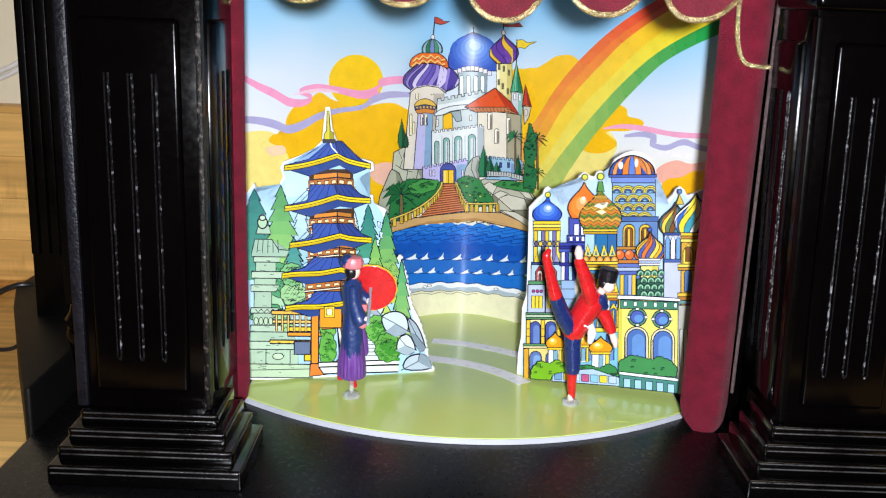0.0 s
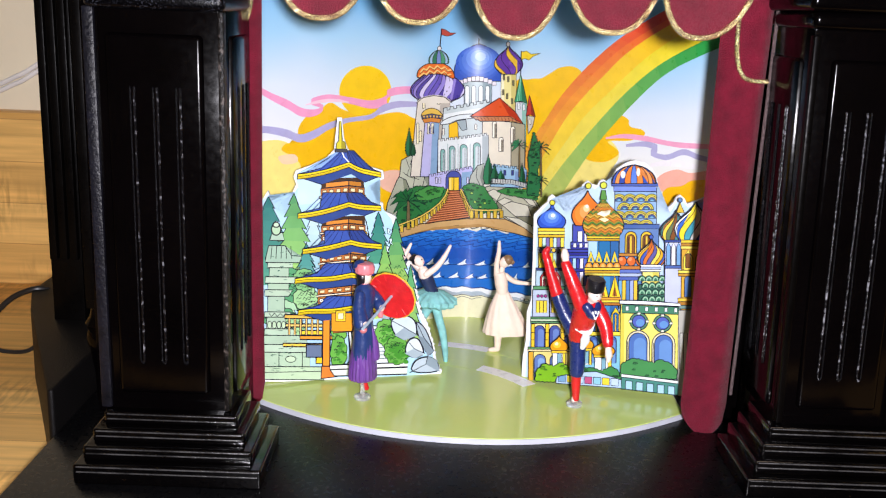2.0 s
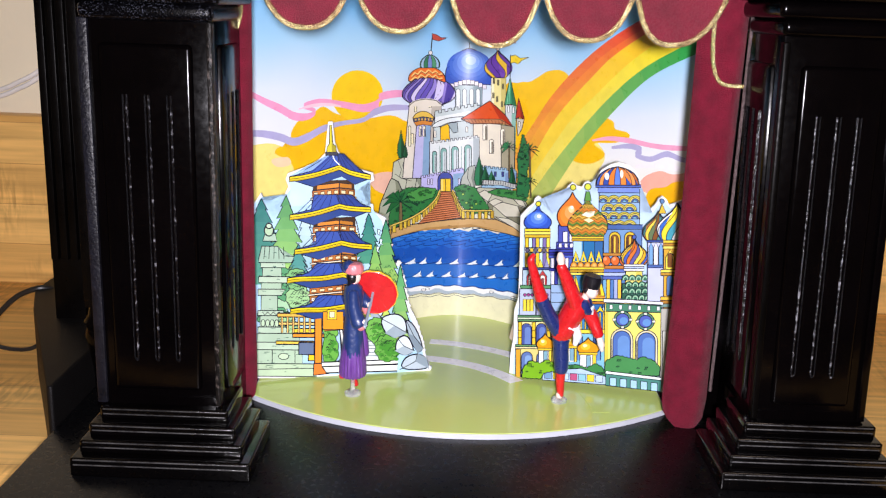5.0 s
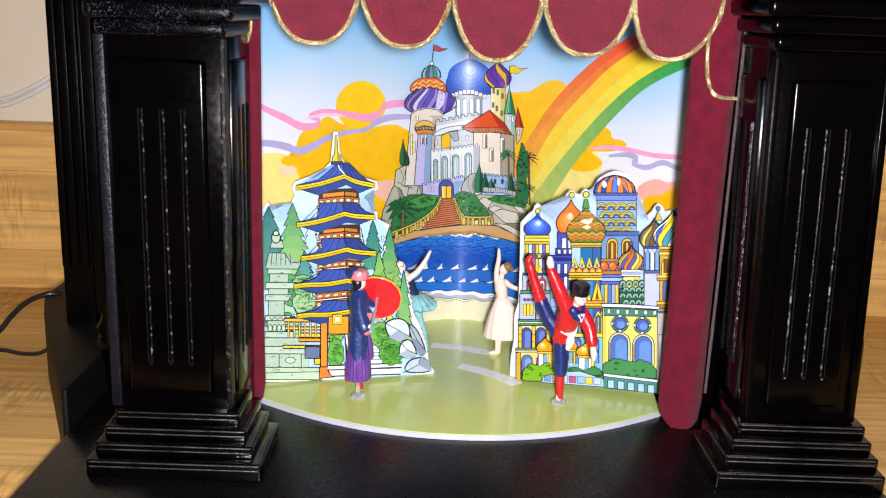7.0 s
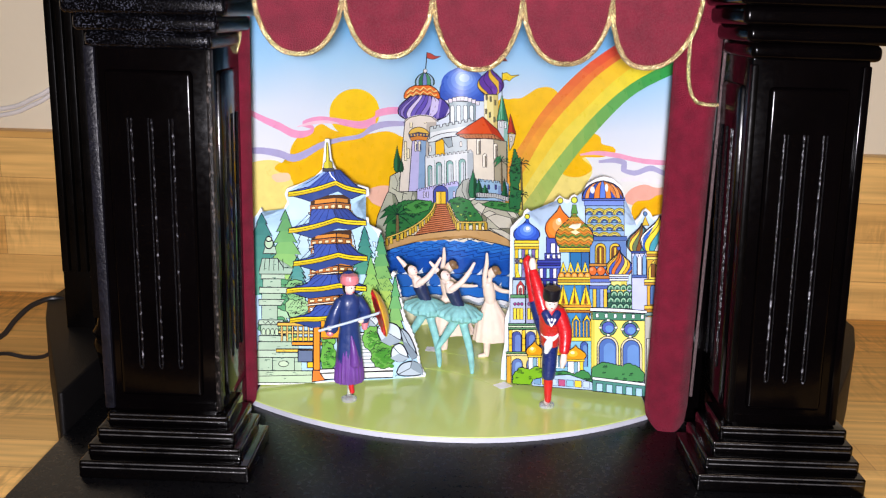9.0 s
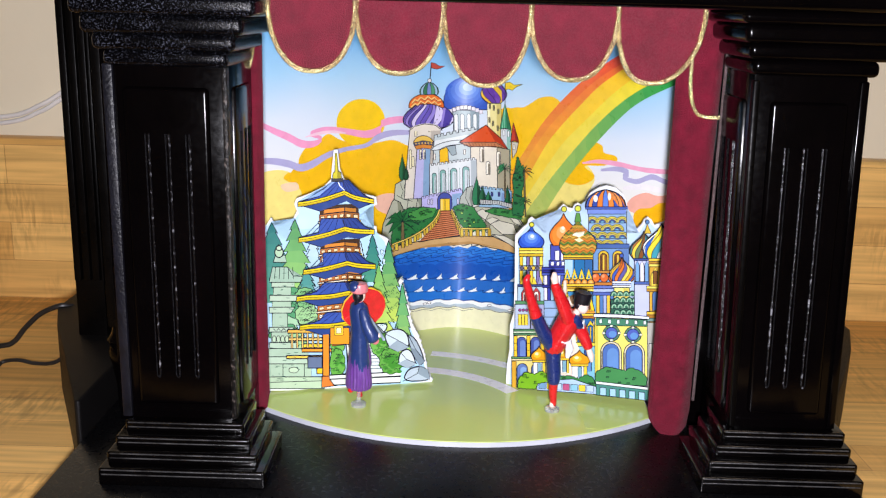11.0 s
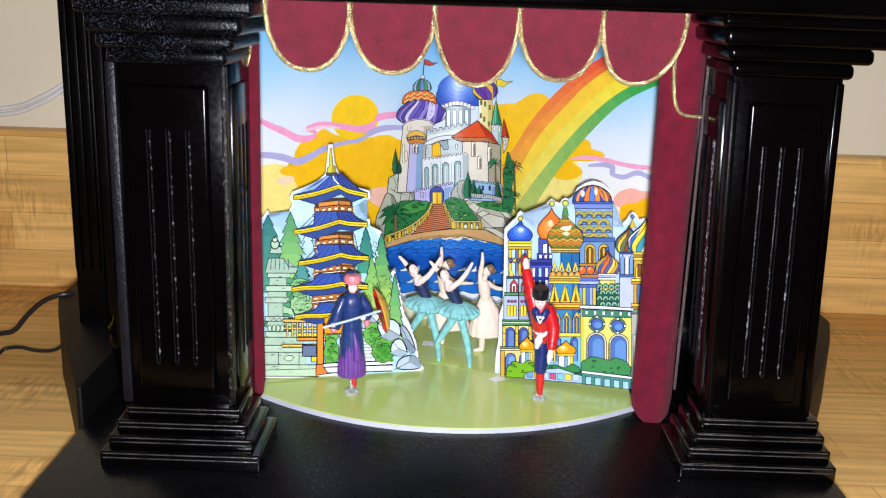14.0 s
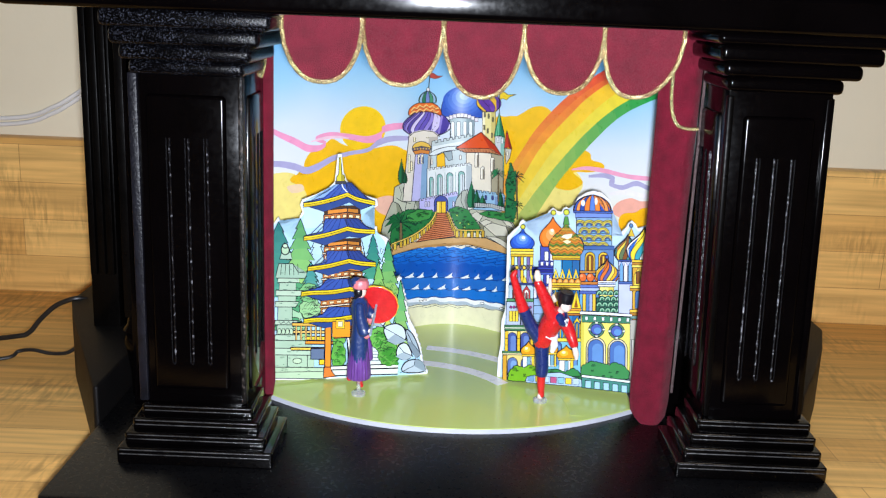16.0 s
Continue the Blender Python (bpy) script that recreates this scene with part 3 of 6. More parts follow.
def palm(art, cx, top, base, r, code):
    art.shape([(cx - r * .09, base), (cx - r * .05, top), (cx + r * .07, top), (cx + r * .12, base)], "7a6a4a", 0.6)
    for a in (0, 35, 75, 110, 145, 180, 215, -35):
        dx, dy = math.cos(radians(a)), -math.sin(radians(a))
        ex, ey = cx + r * dx, top + r * dy * .75 + r * .25
        mx, my = cx + r * .55 * dx, top + r * .5 * dy - r * .12
        art.shape([(cx, top), (mx - r * .1 * dy, my + r * .12 * dx - r * .05), (ex, ey), (mx + r * .1 * dy, my + r * .16)], code, 0.6)


def ribbon(art, pts, widths, code):
    """A flowing cloud streamer."""
    c = smooth_line([(x, y, w) for (x, y), w in zip(pts, widths)], 6)
    for a, b in zip(c, c[1:]):
        art.fill([(a.x, a.y - a.z / 2), (b.x, b.y - b.z / 2), (b.x, b.y + b.z / 2), (a.x, a.y + a.z / 2)], code)
        art.count -= 0.7


# sky ink: blue above fading to white and then to warm cream
SKY = bpy.data.materials.new("sky_print")
SKY.use_nodes = True
nn, ll = SKY.node_tree.nodes, SKY.node_tree.links
tc, sp, wob = nn.new("ShaderNodeTexCoord"), nn.new("ShaderNodeSeparateXYZ"), nn.new("ShaderNodeTexNoise")
wob.inputs["Scale"].default_value = 9
ll.new(tc.outputs["Object"], sp.inputs[0])
ll.new(tc.outputs["Object"], wob.inputs["Vector"])
add = nn.new("ShaderNodeMath")
add.operation = "MULTIPLY_ADD"
add.inputs[1].default_value = 0.05
ll.new(wob.outputs["Fac"], add.inputs[0])
ll.new(sp.outputs[2], add.inputs[2])
cr = nn.new("ShaderNodeValToRGB")
mr = nn.new("ShaderNodeMapRange")
mr.inputs[1].default_value, mr.inputs[2].default_value = 0.13 * S + 0.025, 0.255 * S + 0.025
ll.new(add.outputs[0], mr.inputs[0])
ll.new(mr.outputs[0], cr.inputs[0])
cr.color_ramp.elements[0].position, cr.color_ramp.elements[0].color = 0.0, (*rgb("e6e3cf"), 1)
cr.color_ramp.elements[1].position, cr.color_ramp.elements[1].color = 1.0, (*rgb("6cb2e2"), 1)
for pos, code in ((0.3, "e8eaea"), (0.55, "d6e2ee"), (0.8, "9fcdea")):
    e = cr.color_ramp.elements.new(pos)
    e.color = (*rgb(code), 1)
ll.new(cr.outputs[0], nn["Principled BSDF"].inputs["Base Color"])
nn["Principled BSDF"].inputs["Roughness"].default_value = 0.28
nn["Principled BSDF"].inputs["Coat Weight"].default_value = 0.12
INKS[("sky", 1.06)] = SKY

backdrop = base_empty("scenery_panel", "bent glossy scenery panel printed with castle, sun and rainbow", "stage scenery")
bm = bmesh.new()
for i in range(48):
    xa, xb = -0.142 + 0.284 * i / 48, -0.142 + 0.284 * (i + 1) / 48
    ring = [(xa, back_y(xa, 0) + 0.0008), (xb, back_y(xb, 0) + 0.0008), (xb, back_y(xb, 0) + 0.0028), (xa, back_y(xa, 0) + 0.0028)]
    lo = [bm.verts.new((x, y, 0.0301)) for x, y in ring]
    hi = [bm.verts.new((x, y, 0.2755)) for x, y in ring]
    for k in (0, 2):
        bm.faces.new((lo[k], lo[k + 1], hi[k + 1], hi[k]))
    bm.faces.new(hi)
bmesh.ops.remove_doubles(bm, verts=bm.verts, dist=1e-6)
bmesh.ops.recalc_face_normals(bm, faces=bm.faces)
part("board", bm, BOARD, backdrop)

def poly_soft(pts, steps=5):
    """A closed soft outline through the points."""
    p = [Vector((*q, 0)) for q in pts]
    n = len(p)
    out = []
    for i in range(n):
        a, b, c, d = p[i - 1], p[i], p[(i + 1) % n], p[(i + 2) % n]
        for k in range(steps):
            t = k / steps
            v = 0.5 * (2 * b + (c - a) * t + (2 * a - 5 * b + 4 * c - d) * t * t + (3 * b - a - 3 * c + d) * t ** 3)
            out.append((v.x, v.y))
    return out


def teeth(pts, size, amp, seed=1):
    """Break an open run of points into leafy teeth."""
    rnd = random.Random(seed)
    out = []
    for p, q in zip(pts, pts[1:]):
        p, q = Vector(p), Vector(q)
        n = max(1, round((q - p).length / size))
        side = Vector((q.y - p.y, p.x - q.x)).normalized()
        for i in range(n):
            out.append(tuple(p + (q - p) * i / n))
            out.append(tuple(p + (q - p) * (i + 0.6) / n + side * amp * rnd.uniform(0.4, 1.2)))
    return out + [tuple(pts[-1])]


def leafy(art, pts, code, size=6, amp=2.2, seed=1, marks=8, dark=None, width=1.0):
    """A leafy mass: toothed outline, darker tufts and short leaf strokes."""
    rnd = random.Random(seed)
    out = teeth(list(pts) + [pts[0]], size, amp, seed)[:-1]
    art.shape(out, code, width)
    x0, x1 = min(p[0] for p in pts), max(p[0] for p in pts)
    y0, y1 = min(p[1] for p in pts), max(p[1] for p in pts)

    def inside(x, y):
        hit = False
        for (ax, ay), (bx, by) in zip(pts, list(pts[1:]) + [pts[0]]):
            if (ay > y) != (by > y) and x < ax + (bx - ax) * (y - ay) / (by - ay):
                hit = not hit
        return hit
    done = 0
    for _ in range(marks * 12):
        if done >= marks:
            break
        x, y = rnd.uniform(x0, x1), rnd.uniform(y0, y1)
        if not (inside(x - 3, y) and inside(x + 3, y) and inside(x, y - 3) and inside(x, y + 3)):
            continue
        done += 1
        s = rnd.uniform(2.2, 4.0)
        if dark:
            art.fill([(x - s, y + s * .5), (x - s * .5, y - s * .6), (x + s * .4, y - s * .5), (x + s, y + s * .4), (x, y + s * .8)], dark)
            art.count -= 0.7
        art.line([(x - s, y + s * .4), (x - s * .4, y - s * .5), (x + s * .2, y), (x + s * .7, y - s * .5), (x + s, y + s * .3)], 0.7)
        art.count -= 0.25
    art.count += 1


def cypress(art, cx, tip, base, w, code, seed=1, dark="144a30"):
    half = [(cx - w * .12, tip + (base - tip) * .15), (cx - w * .4, tip + (base - tip) * .5), (cx - w * .5, tip + (base - tip) * .8), (cx - w * .3, base)]
    other = [(2 * cx - x, y) for x, y in half[::-1]]
    art.shape(teeth([(cx, tip)] + half + other + [(cx, tip)], 5, 1.4, seed)[:-1], code, 0.9)
    art.fill([(cx + w * .05, tip + (base - tip) * .2), (cx + w * .4, tip + (base - tip) * .6), (cx + w * .3, base - 1), (cx, base - 1)], dark)


def cren(x0, y0, x1, y1, n, h):
    """A toothed wall top from one point to another."""
    out = []
    for i in range(n):
        for f, up in ((0, 1), (0.55, 1), (0.55, 0), (1, 0)):
            u = (i + f) / n
            out.append((x0 + (x1 - x0) * u, y0 + (y1 - y0) * u - h * up))
    return out


def fins(art, x0, x1, level, n, h, code, width=1.1, lean=1.0, seed=2):
    """A run of curling wave crests."""
    rnd = random.Random(seed)
    pts = []
    for i in range(n):
        a, b = x0 + (x1 - x0) * i / n, x0 + (x1 - x0) * (i + 1) / n
        g = h * rnd.uniform(0.6, 1.2)
        pts += [(a, level(a)), (a + (b - a) * .45, level(a) - g * .35), (a + (b - a) * .92, level(b) - g), (a + (b - a) * .80, level(b) - g * .4), (a + (b - a) * .88, level(b) - g * .05)]
    art.line(pts, width, code)
    return pts


sky = Art(back_y, first=-8, sheet=SHEET_A)
sky.fill(box(395, -190, 1320, 420), "sky")
sky.done("sky", backdrop, "blue sky fading to white")

cl = Art(back_y, first=4, sheet=SHEET_A)
cl.fill(poly_soft([(400, 250), (430, 236), (470, 232), (500, 246), (512, 280), (520, 330), (540, 440), (400, 440)]), "fbe98c")
cl.fill(poly_soft([(476, 250), (486, 238), (508, 240), (506, 214), (520, 190), (545, 178), (566, 164), (592, 178), (640, 188), (690, 182), (716, 192), (740, 210), (735, 300), (700, 350), (690, 420), (520, 420), (505, 330), (512, 284), (500, 264)]), "fcc61c")
cl.fill(poly_soft([(650, 300), (676, 288), (704, 292), (712, 312), (690, 330), (660, 322)]), "f8c6b0")
cl.fill(poly_soft([(626, 318), (650, 308), (664, 322), (690, 336), (680, 352), (650, 362), (630, 346)]), "fbc51c")
cl.fill(poly_soft([(470, 262), (500, 258), (505, 272), (480, 276)]), "f6d9b4")
cl.done("cloud", backdrop, "golden yellow cloud below the sun")
cl = Art(back_y, first=4, sheet=SHEET_A)
cl.fill(poly_soft([(945, 380), (960, 340), (1000, 290), (1050, 225), (1080, 235), (1092, 262), (1070, 300), (1060, 345), (1130, 420), (945, 420)]), "f9e88a")
cl.fill(poly_soft([(900, 140), (930, 122), (950, 120), (965, 112), (985, 100), (1010, 98), (1026, 112), (1020, 140), (985, 185), (958, 235), (930, 300), (895, 300)]), "fcca24")
cl.fill(poly_soft([(1040, 222), (1062, 196), (1085, 184), (1108, 192), (1112, 206), (1134, 212), (1138, 222), (1112, 232), (1072, 234), (1092, 252), (1080, 266), (1056, 272), (1030, 262)]), "fcc61c")
cl.fill(poly_soft([(1158, 318), (1166, 296), (1196, 284), (1222, 290), (1262, 286), (1290, 300), (1290, 330), (1200, 330)]), "f8b7a4")
cl.fill(poly_soft([(1170, 338), (1180, 318), (1206, 314), (1226, 304), (1262, 304), (1290, 320), (1290, 400), (1180, 400)]), "fbbd16")
cl.done("cloud", backdrop, "golden yellow clouds behind the rainbow")
sun = Art(back_y, first=14, sheet=SHEET_A)
sun.fill(oval(630, 144, 48, 47, n=40), "fed216")
sun.done("sun", backdrop, "round golden sun")
st = Art(back_y, first=18, sheet=SHEET_A)
ribbon(st, [(405, 122), (450, 149), (485, 166), (512, 181), (538, 182), (552, 172), (530, 162), (560, 154), (600, 160), (640, 168), (668, 161), (672, 148), (700, 142), (735, 143)], [9, 13, 16, 16, 12, 8, 8, 10, 12, 15, 18, 15, 14, 12], "f8a6cb")
ribbon(st, [(520, 168), (545, 162), (575, 160), (600, 164)], [2, 6, 6, 3], "fbd3e2")
ribbon(st, [(405, 212), (450, 213), (485, 220), (510, 229), (535, 222), (565, 206), (600, 196), (640, 190), (662, 176), (690, 168), (735, 168)], [10, 13, 15, 15, 16, 13, 9, 9, 13, 12, 8], "b6b2da")
st.done("streamer", backdrop, "pink and mauve cloud streamers")
st = Art(back_y, first=18, sheet=SHEET_A)
ribbon(st, [(1068, 228), (1100, 224), (1140, 228), (1180, 236), (1215, 240), (1290, 242)], [3, 8, 10, 9, 10, 7], "f8aecb")
ribbon(st, [(1105, 241), (1140, 238), (1162, 246), (1150, 254), (1178, 262), (1210, 252), (1240, 262), (1290, 272)], [5, 10, 12, 9, 10, 11, 10, 9], "b9b6da")
ribbon(st, [(1150, 276), (1190, 272), (1225, 278), (1290, 284)], [6, 12, 10, 6], "f6f3f6")
st.done("streamer", backdrop, "pink and mauve cloud streamers")

CURVES = [[(905, 300), (922, 256), (941, 223), (960, 194), (988, 151), (1031, 101), (1082, 54), (1139, 14), (1215, -30)],
          [(914, 310), (934, 262), (955, 226), (976, 192), (1006, 152), (1052, 104), (1098, 62), (1162, 20), (1235, -22)],
          [(922, 330), (938, 294), (962, 250), (995, 194), (1025, 156), (1066, 112), (1111, 68), (1186, 18), (1260, -16)],
          [(930, 345), (946, 312), (968, 276), (998, 232), (1030, 188), (1078, 140), (1139, 82), (1205, 36), (1285, -4)],
          [(935, 362), (956, 324), (975, 298), (997, 268), (1053, 200), (1111, 138), (1175, 86), (1265, 38), (1310, 22)],
          [(952, 400), (972, 364), (988, 334), (1017, 288), (1053, 238), (1118, 164), (1182, 106), (1265, 64), (1310, 48)]]
rb = Art(back_y, first=26, sheet=SHEET_A)
for a, b, low, high in zip(CURVES, CURVES[1:], ("f6b04a", "f9b848", "fbdc52", "f3e272", "c9cf72"), ("e8452c", "f0602a", "f9c81e", "f3dc28", "129a48")):
    ca, cb = smooth_line([(x, y, 0) for x, y in a], 5), smooth_line([(x, y, 0) for x, y in b], 5)
    for i in range(len(ca) - 1):
        rb.fill([ca[i].xy, ca[i + 1].xy, cb[i + 1].xy, cb[i].xy], between(low, high, min(1, round(i / (len(ca) - 5) * 16) / 16) ** 1.9))
        rb.count -= 1
    rb.count += 1
rb.done("rainbow", backdrop, "broad red, yellow and green rainbow")

# sea and beach
def swell(y, bow=8.0):
    return lambda x: y - bow * math.sin(math.pi * max(0, min(1, (x - 640) / 330))) + 0.022 * (x - 800)


sea = Art(back_y, first=26, sheet=SHEET_A)
for y, code in ((404, "2c82da"), (421, "1f6ccb"), (437, "155ab9"), (458, "1b62c0"), (468, "2a72c8"), (490, "2078d2")):
    f = swell(y)
    xs = [620 + i * 9 for i in range(41)]
    crest = [(x, f(x) + 2.5 * math.sin(i * 2.1 + y) + 1.5 * math.sin(i * 0.9)) for i, x in enumerate(xs)]
    sea.fill(crest + [(980, 540), (620, 540)], code)
fins(sea, 640, 960, swell(402), 17, 7, LINE, 1.3)
for k, y in enumerate((412, 418, 426, 434)):
    fins(sea, 640 + 5 * k, 960, swell(y), 15 - k, 6, ("0f4aa2", "1a4f9e", "123f8a", "0f4390")[k], 1.2, seed=3 + k)
for k, (y, n) in enumerate(((462, 9), (486, 9))):
    f = swell(y, 4)
    rnd = random.Random(40 + k)
    fins(sea, 660, 960, swell(y + 3, 4), 10, 4, "12306e", 1.0, seed=20 + k)
    for i in range(n):
        x, s = 690 + i * 28 + rnd.uniform(-5, 5) + 8 * k, rnd.uniform(12, 22)
        h = rnd.uniform(6, 11)
        cap = [(x, f(x) + 2), (x + s * .55, f(x) - h * .35), (x + s, f(x) - h), (x + s * .92, f(x) - h * .3), (x + s * 1.1, f(x) + 1), (x + s * .5, f(x) + 3)]
        sea.shape(cap, "eaf3fb", 0.7, "2a5a9c")
foam = [(620 + i * 9, 511 - 11 * math.sin(math.pi * max(0, min(1, (i * 9 - 60) / 250))) + 0.03 * (i * 9 - 180) + 1.6 * math.sin(i * 1.7)) for i in range(41)]
sea.fill(foam + [(x, y + 14) for x, y in foam[::-1]], "f2f6fa")
sea.line(foam, 1.2, "16397c")
sea.fill([(x, y + 8 + 2 * math.sin(i)) for i, (x, y) in enumerate(foam)] + [(x, y + 14) for x, y in foam[::-1]], "b3c2cf")
for x, y in ((752, 508), (760, 506), (878, 512), (918, 522), (926, 524)):
    sea.shape(oval(x, y, 4, 2, n=12), "ffffff", 0.7)
sea.done("sea", backdrop, "deep blue sea with white-capped waves")
beach = Art(back_y, first=66, sheet=SHEET_A)
beach.fill([(x, y + 14) for x, y in foam] + [(980, 600), (620, 600)], "f0ecca")
beach.line([(x, y + 15) for x, y in foam], 1.0, "5a5f66")
beach.line([(x, y + 19 + math.sin(i * 2)) for i, (x, y) in enumerate(foam)][10:26], 0.8, "6a6d66")
beach.done("beach", backdrop, "pale sand beach")

# island, from the shore up
C = Art(back_y, first=74, sheet=SHEET_A)
C.shape([(664, 425), (684, 404), (700, 392), (750, 383), (830, 375), (890, 377), (930, 394), (948, 418), (935, 411), (905, 403), (880, 398), (850, 391), (800, 389), (745, 398), (700, 410)], "d3ab74", 1.2)
C.fill([(690, 410), (760, 392), (840, 386), (900, 398), (850, 391), (800, 389), (745, 398)], "bd9258")
C.shape([(664, 400), (672, 348), (690, 305), (699, 292), (712, 300), (722, 345), (715, 385), (690, 398)], "b9bda8", 1.3)
C.fill([(699, 294), (711, 302), (720, 345), (712, 350), (702, 322)], "8f957f")
C.shape([(694, 300), (697, 270), (712, 262), (720, 256), (736, 258), (746, 262), (752, 290), (750, 326), (716, 330), (706, 306)], "c6cab6", 1.3)
C.fill([(736, 259), (746, 263), (751, 290), (748, 322), (738, 300), (732, 282)], "969c88")
C.line([(720, 258), (714, 276), (722, 300), (718, 326)], 1.0).line([(700, 292), (712, 300), (730, 305)], 1.0).line([(738, 262), (732, 284), (740, 302), (736, 320)], 1.0).line([(678, 340), (690, 330), (696, 345)], 0.9).line([(706, 268), (712, 284), (708, 296)], 0.8)
C.shape([(842, 322), (866, 314), (885, 318), (915, 332), (938, 336), (950, 356), (948, 420), (930, 396), (890, 378), (870, 366), (852, 345)], "c3c3ae", 1.3)
for pts in ([(852, 330), (866, 322), (880, 330), (872, 344)], [(880, 350), (900, 345), (928, 352), (935, 372), (905, 372)], [(885, 372), (915, 376), (934, 388), (944, 410), (920, 392)], [(872, 345), (886, 338), (900, 343), (882, 352)], [(915, 334), (936, 340), (946, 356), (930, 350)]):
    C.shape(pts, "dcd9c8", 1.0)
for pts in ([(872, 344), (882, 352), (880, 362), (868, 360)], [(905, 372), (935, 372), (944, 392), (930, 386)], [(928, 352), (946, 358), (948, 372), (935, 371)]):
    C.shape(pts, "8d8c76", 0.9)
C.done("island", backdrop, "rocky island with sandy shore")

C = Art(back_y, first=C.count, sheet=SHEET_A)
# blue dome on its arcaded drum
C.shape([(811, 126), (862, 128), (861, 180), (812, 180)], "b4c6ca", 1.1)
C.fill([(845, 127), (862, 128), (861, 180), (846, 180)], "93a8b0")
for x in (817, 829, 842, 854):
    C.shape(arch(x, 172, 7.5, 38), "f0f6f6", 0.9, "4a5a66")
dome(C, 838, 126, 90, 68, ["3a60bf"], profile=BOWL, shine=False)
C.count += 2
for cx, cy, rx, ry, code in ((838, 93, 42, 32, "4068c6"), (838, 91, 37, 29, "4a74d0"), (838, 88, 31, 25, "5882d8"), (839, 85, 24, 20, "6b95e2"), (840, 83, 17, 14, "84aceb"), (841, 81, 10, 8, "a8c5f2")):
    C.fill(oval(cx, cy, rx, ry, n=32), code)
C.line([(838, 60), (838, 48)], 1.4)
for i in range(9):
    u = i / 8
    x, y = 806 + 60 * u, 128 - 8 * math.sin(math.pi * u) + 2 * u
    C.shape(box(x - 3.6, y - 4, x + 3.6, y + 4), "ece8f0", 0.7)
# slim yellow tower with a twisted dome
C.shape([(879, 110), (906, 110), (906, 205), (879, 205)], "f0e5a0", 1.1)
C.fill([(897, 111), (906, 111), (906, 205), (897, 205)], "d8c97c").fill([(879, 111), (884, 111), (884, 205), (879, 205)], "faf3cc")
for x, y in ((882, 114), (890, 117), (899, 124), (881, 141), (888, 148), (897, 157), (884, 176)):
    C.shape(box(x, y, x + 3.4, y + 10), "7c7758", 0.6)
TWIST = ((0, .50), (.1, .72), (.25, .97), (.38, 1), (.5, .93), (.65, .70), (.78, .42), (.88, .18), (1, .03))
dome(C, 892, 113, 52, 52, ["7a4fb0", "e6bd3c", "6a42a0"], 5, -1.1, TWIST, False, 1.2)
C.shape(oval(891, 58, 3.5, 4.5, n=14), "e8e2d8", 0.9).line([(891, 54), (891, 28)], 1.4)
C.shape([(891, 43), (905, 44), (920, 40), (910, 46), (926, 48), (908, 48), (891, 47)], "b44f3e", 0.7)
# green and red spires
C.shape([(905, 163), (925, 164), (922, 290), (903, 290)], "d5dce0", 1.1).fill([(917, 165), (925, 165), (922, 290), (915, 290)], "91c4b8")
for x, y in ((909, 166), (918, 168), (918, 210)):
    C.shape(arch(x + 2, y + 11, 4, 12), "eef2f2", 0.7)
C.shape([(903, 164), (914, 112), (926, 166), (915, 162)], "35a076", 1.1).fill([(914, 116), (925, 165), (917, 163)], "1c7654")
for x in (908, 912):
    C.line([(914, 116), (x, 162)], 0.7, "9ad8b8")
C.shape([(926, 188), (940, 190), (936, 208), (928, 222)], "cfc9bc", 1.0).shape([(924, 189), (930, 150), (941, 190), (932, 186)], "c23e30", 1.0).fill([(931, 158), (940, 189), (934, 187)], "8f2a22")
C.shape(arch(931, 204, 3.6, 10), "f4eede", 0.7)
C.line([(914, 112), (915, 70)], 1.4)
C.shape([(915, 72), (924, 70), (933, 76), (950, 74), (936, 80), (929, 87), (922, 84), (915, 86)], "f2d22c", 0.8)
C.done("castle_tower", backdrop, "blue-domed and pointed castle towers")

C = Art(back_y, first=C.count, sheet=SHEET_A)
# round tower with a twisted purple dome
C.shape([(727, 158), (786, 158), (784, 210), (775, 300), (714, 300), (722, 205)], "e6dfd2", 1.2)
C.fill([(768, 166), (786, 166), (784, 210), (775, 300), (757, 300)], "c4bcb0")
for x, y, h in ((738, 176, 14), (765, 168, 10), (727, 240, 38), (732, 236, 20), (754, 262, 16)):
    C.shape(arch(x, y, 4.6, h), "f4ecc8", 0.8)
BULB = ((0, .52), (.12, .80), (.26, .97), (.42, 1), (.58, .95), (.75, .80), (.9, .60), (1, .50))
dome(C, 763, 163, 100, 50, ["6a58b8", "9a8ad6", "54469f", "d8d0f2", "7566c4"], 15, 0.42, BULB, False, 1.3)
C.fill(poly_soft([(726, 164), (736, 155), (756, 151), (776, 154), (788, 164), (770, 166), (745, 166)]), "e6dfd2").line([(724, 166), (736, 156), (756, 152), (776, 155), (790, 166)], 1.2)
C.shape(poly_soft([(726, 119), (727, 107), (738, 97), (756, 92), (776, 95), (790, 106), (793, 121), (776, 115), (756, 112), (738, 115)]), "ea742c", 1.3)
for k in range(2):
    y = 101 + 8 * k
    C.line([(731 - 2 * k, y + 9), (737, y + 2), (742, y + 5), (748, y - 2), (756, y + 3), (762, y - 3), (769, y + 3), (775, y - 1), (781, y + 6), (788, y + 4)], 2.4, "f6cf86")
    C.line([(731 - 2 * k, y + 11), (738, y + 4), (743, y + 7), (749, y), (757, y + 5), (763, y - 1), (770, y + 5), (776, y + 1), (782, y + 8), (789, y + 7)], 0.8, "7a2a1a")
dome(C, 765, 94, 37, 25, ["4f9a72", "9fbfd9", "2f7a58", "7a8bc5"], 7, 0.0, BOWL, False, 1.1)
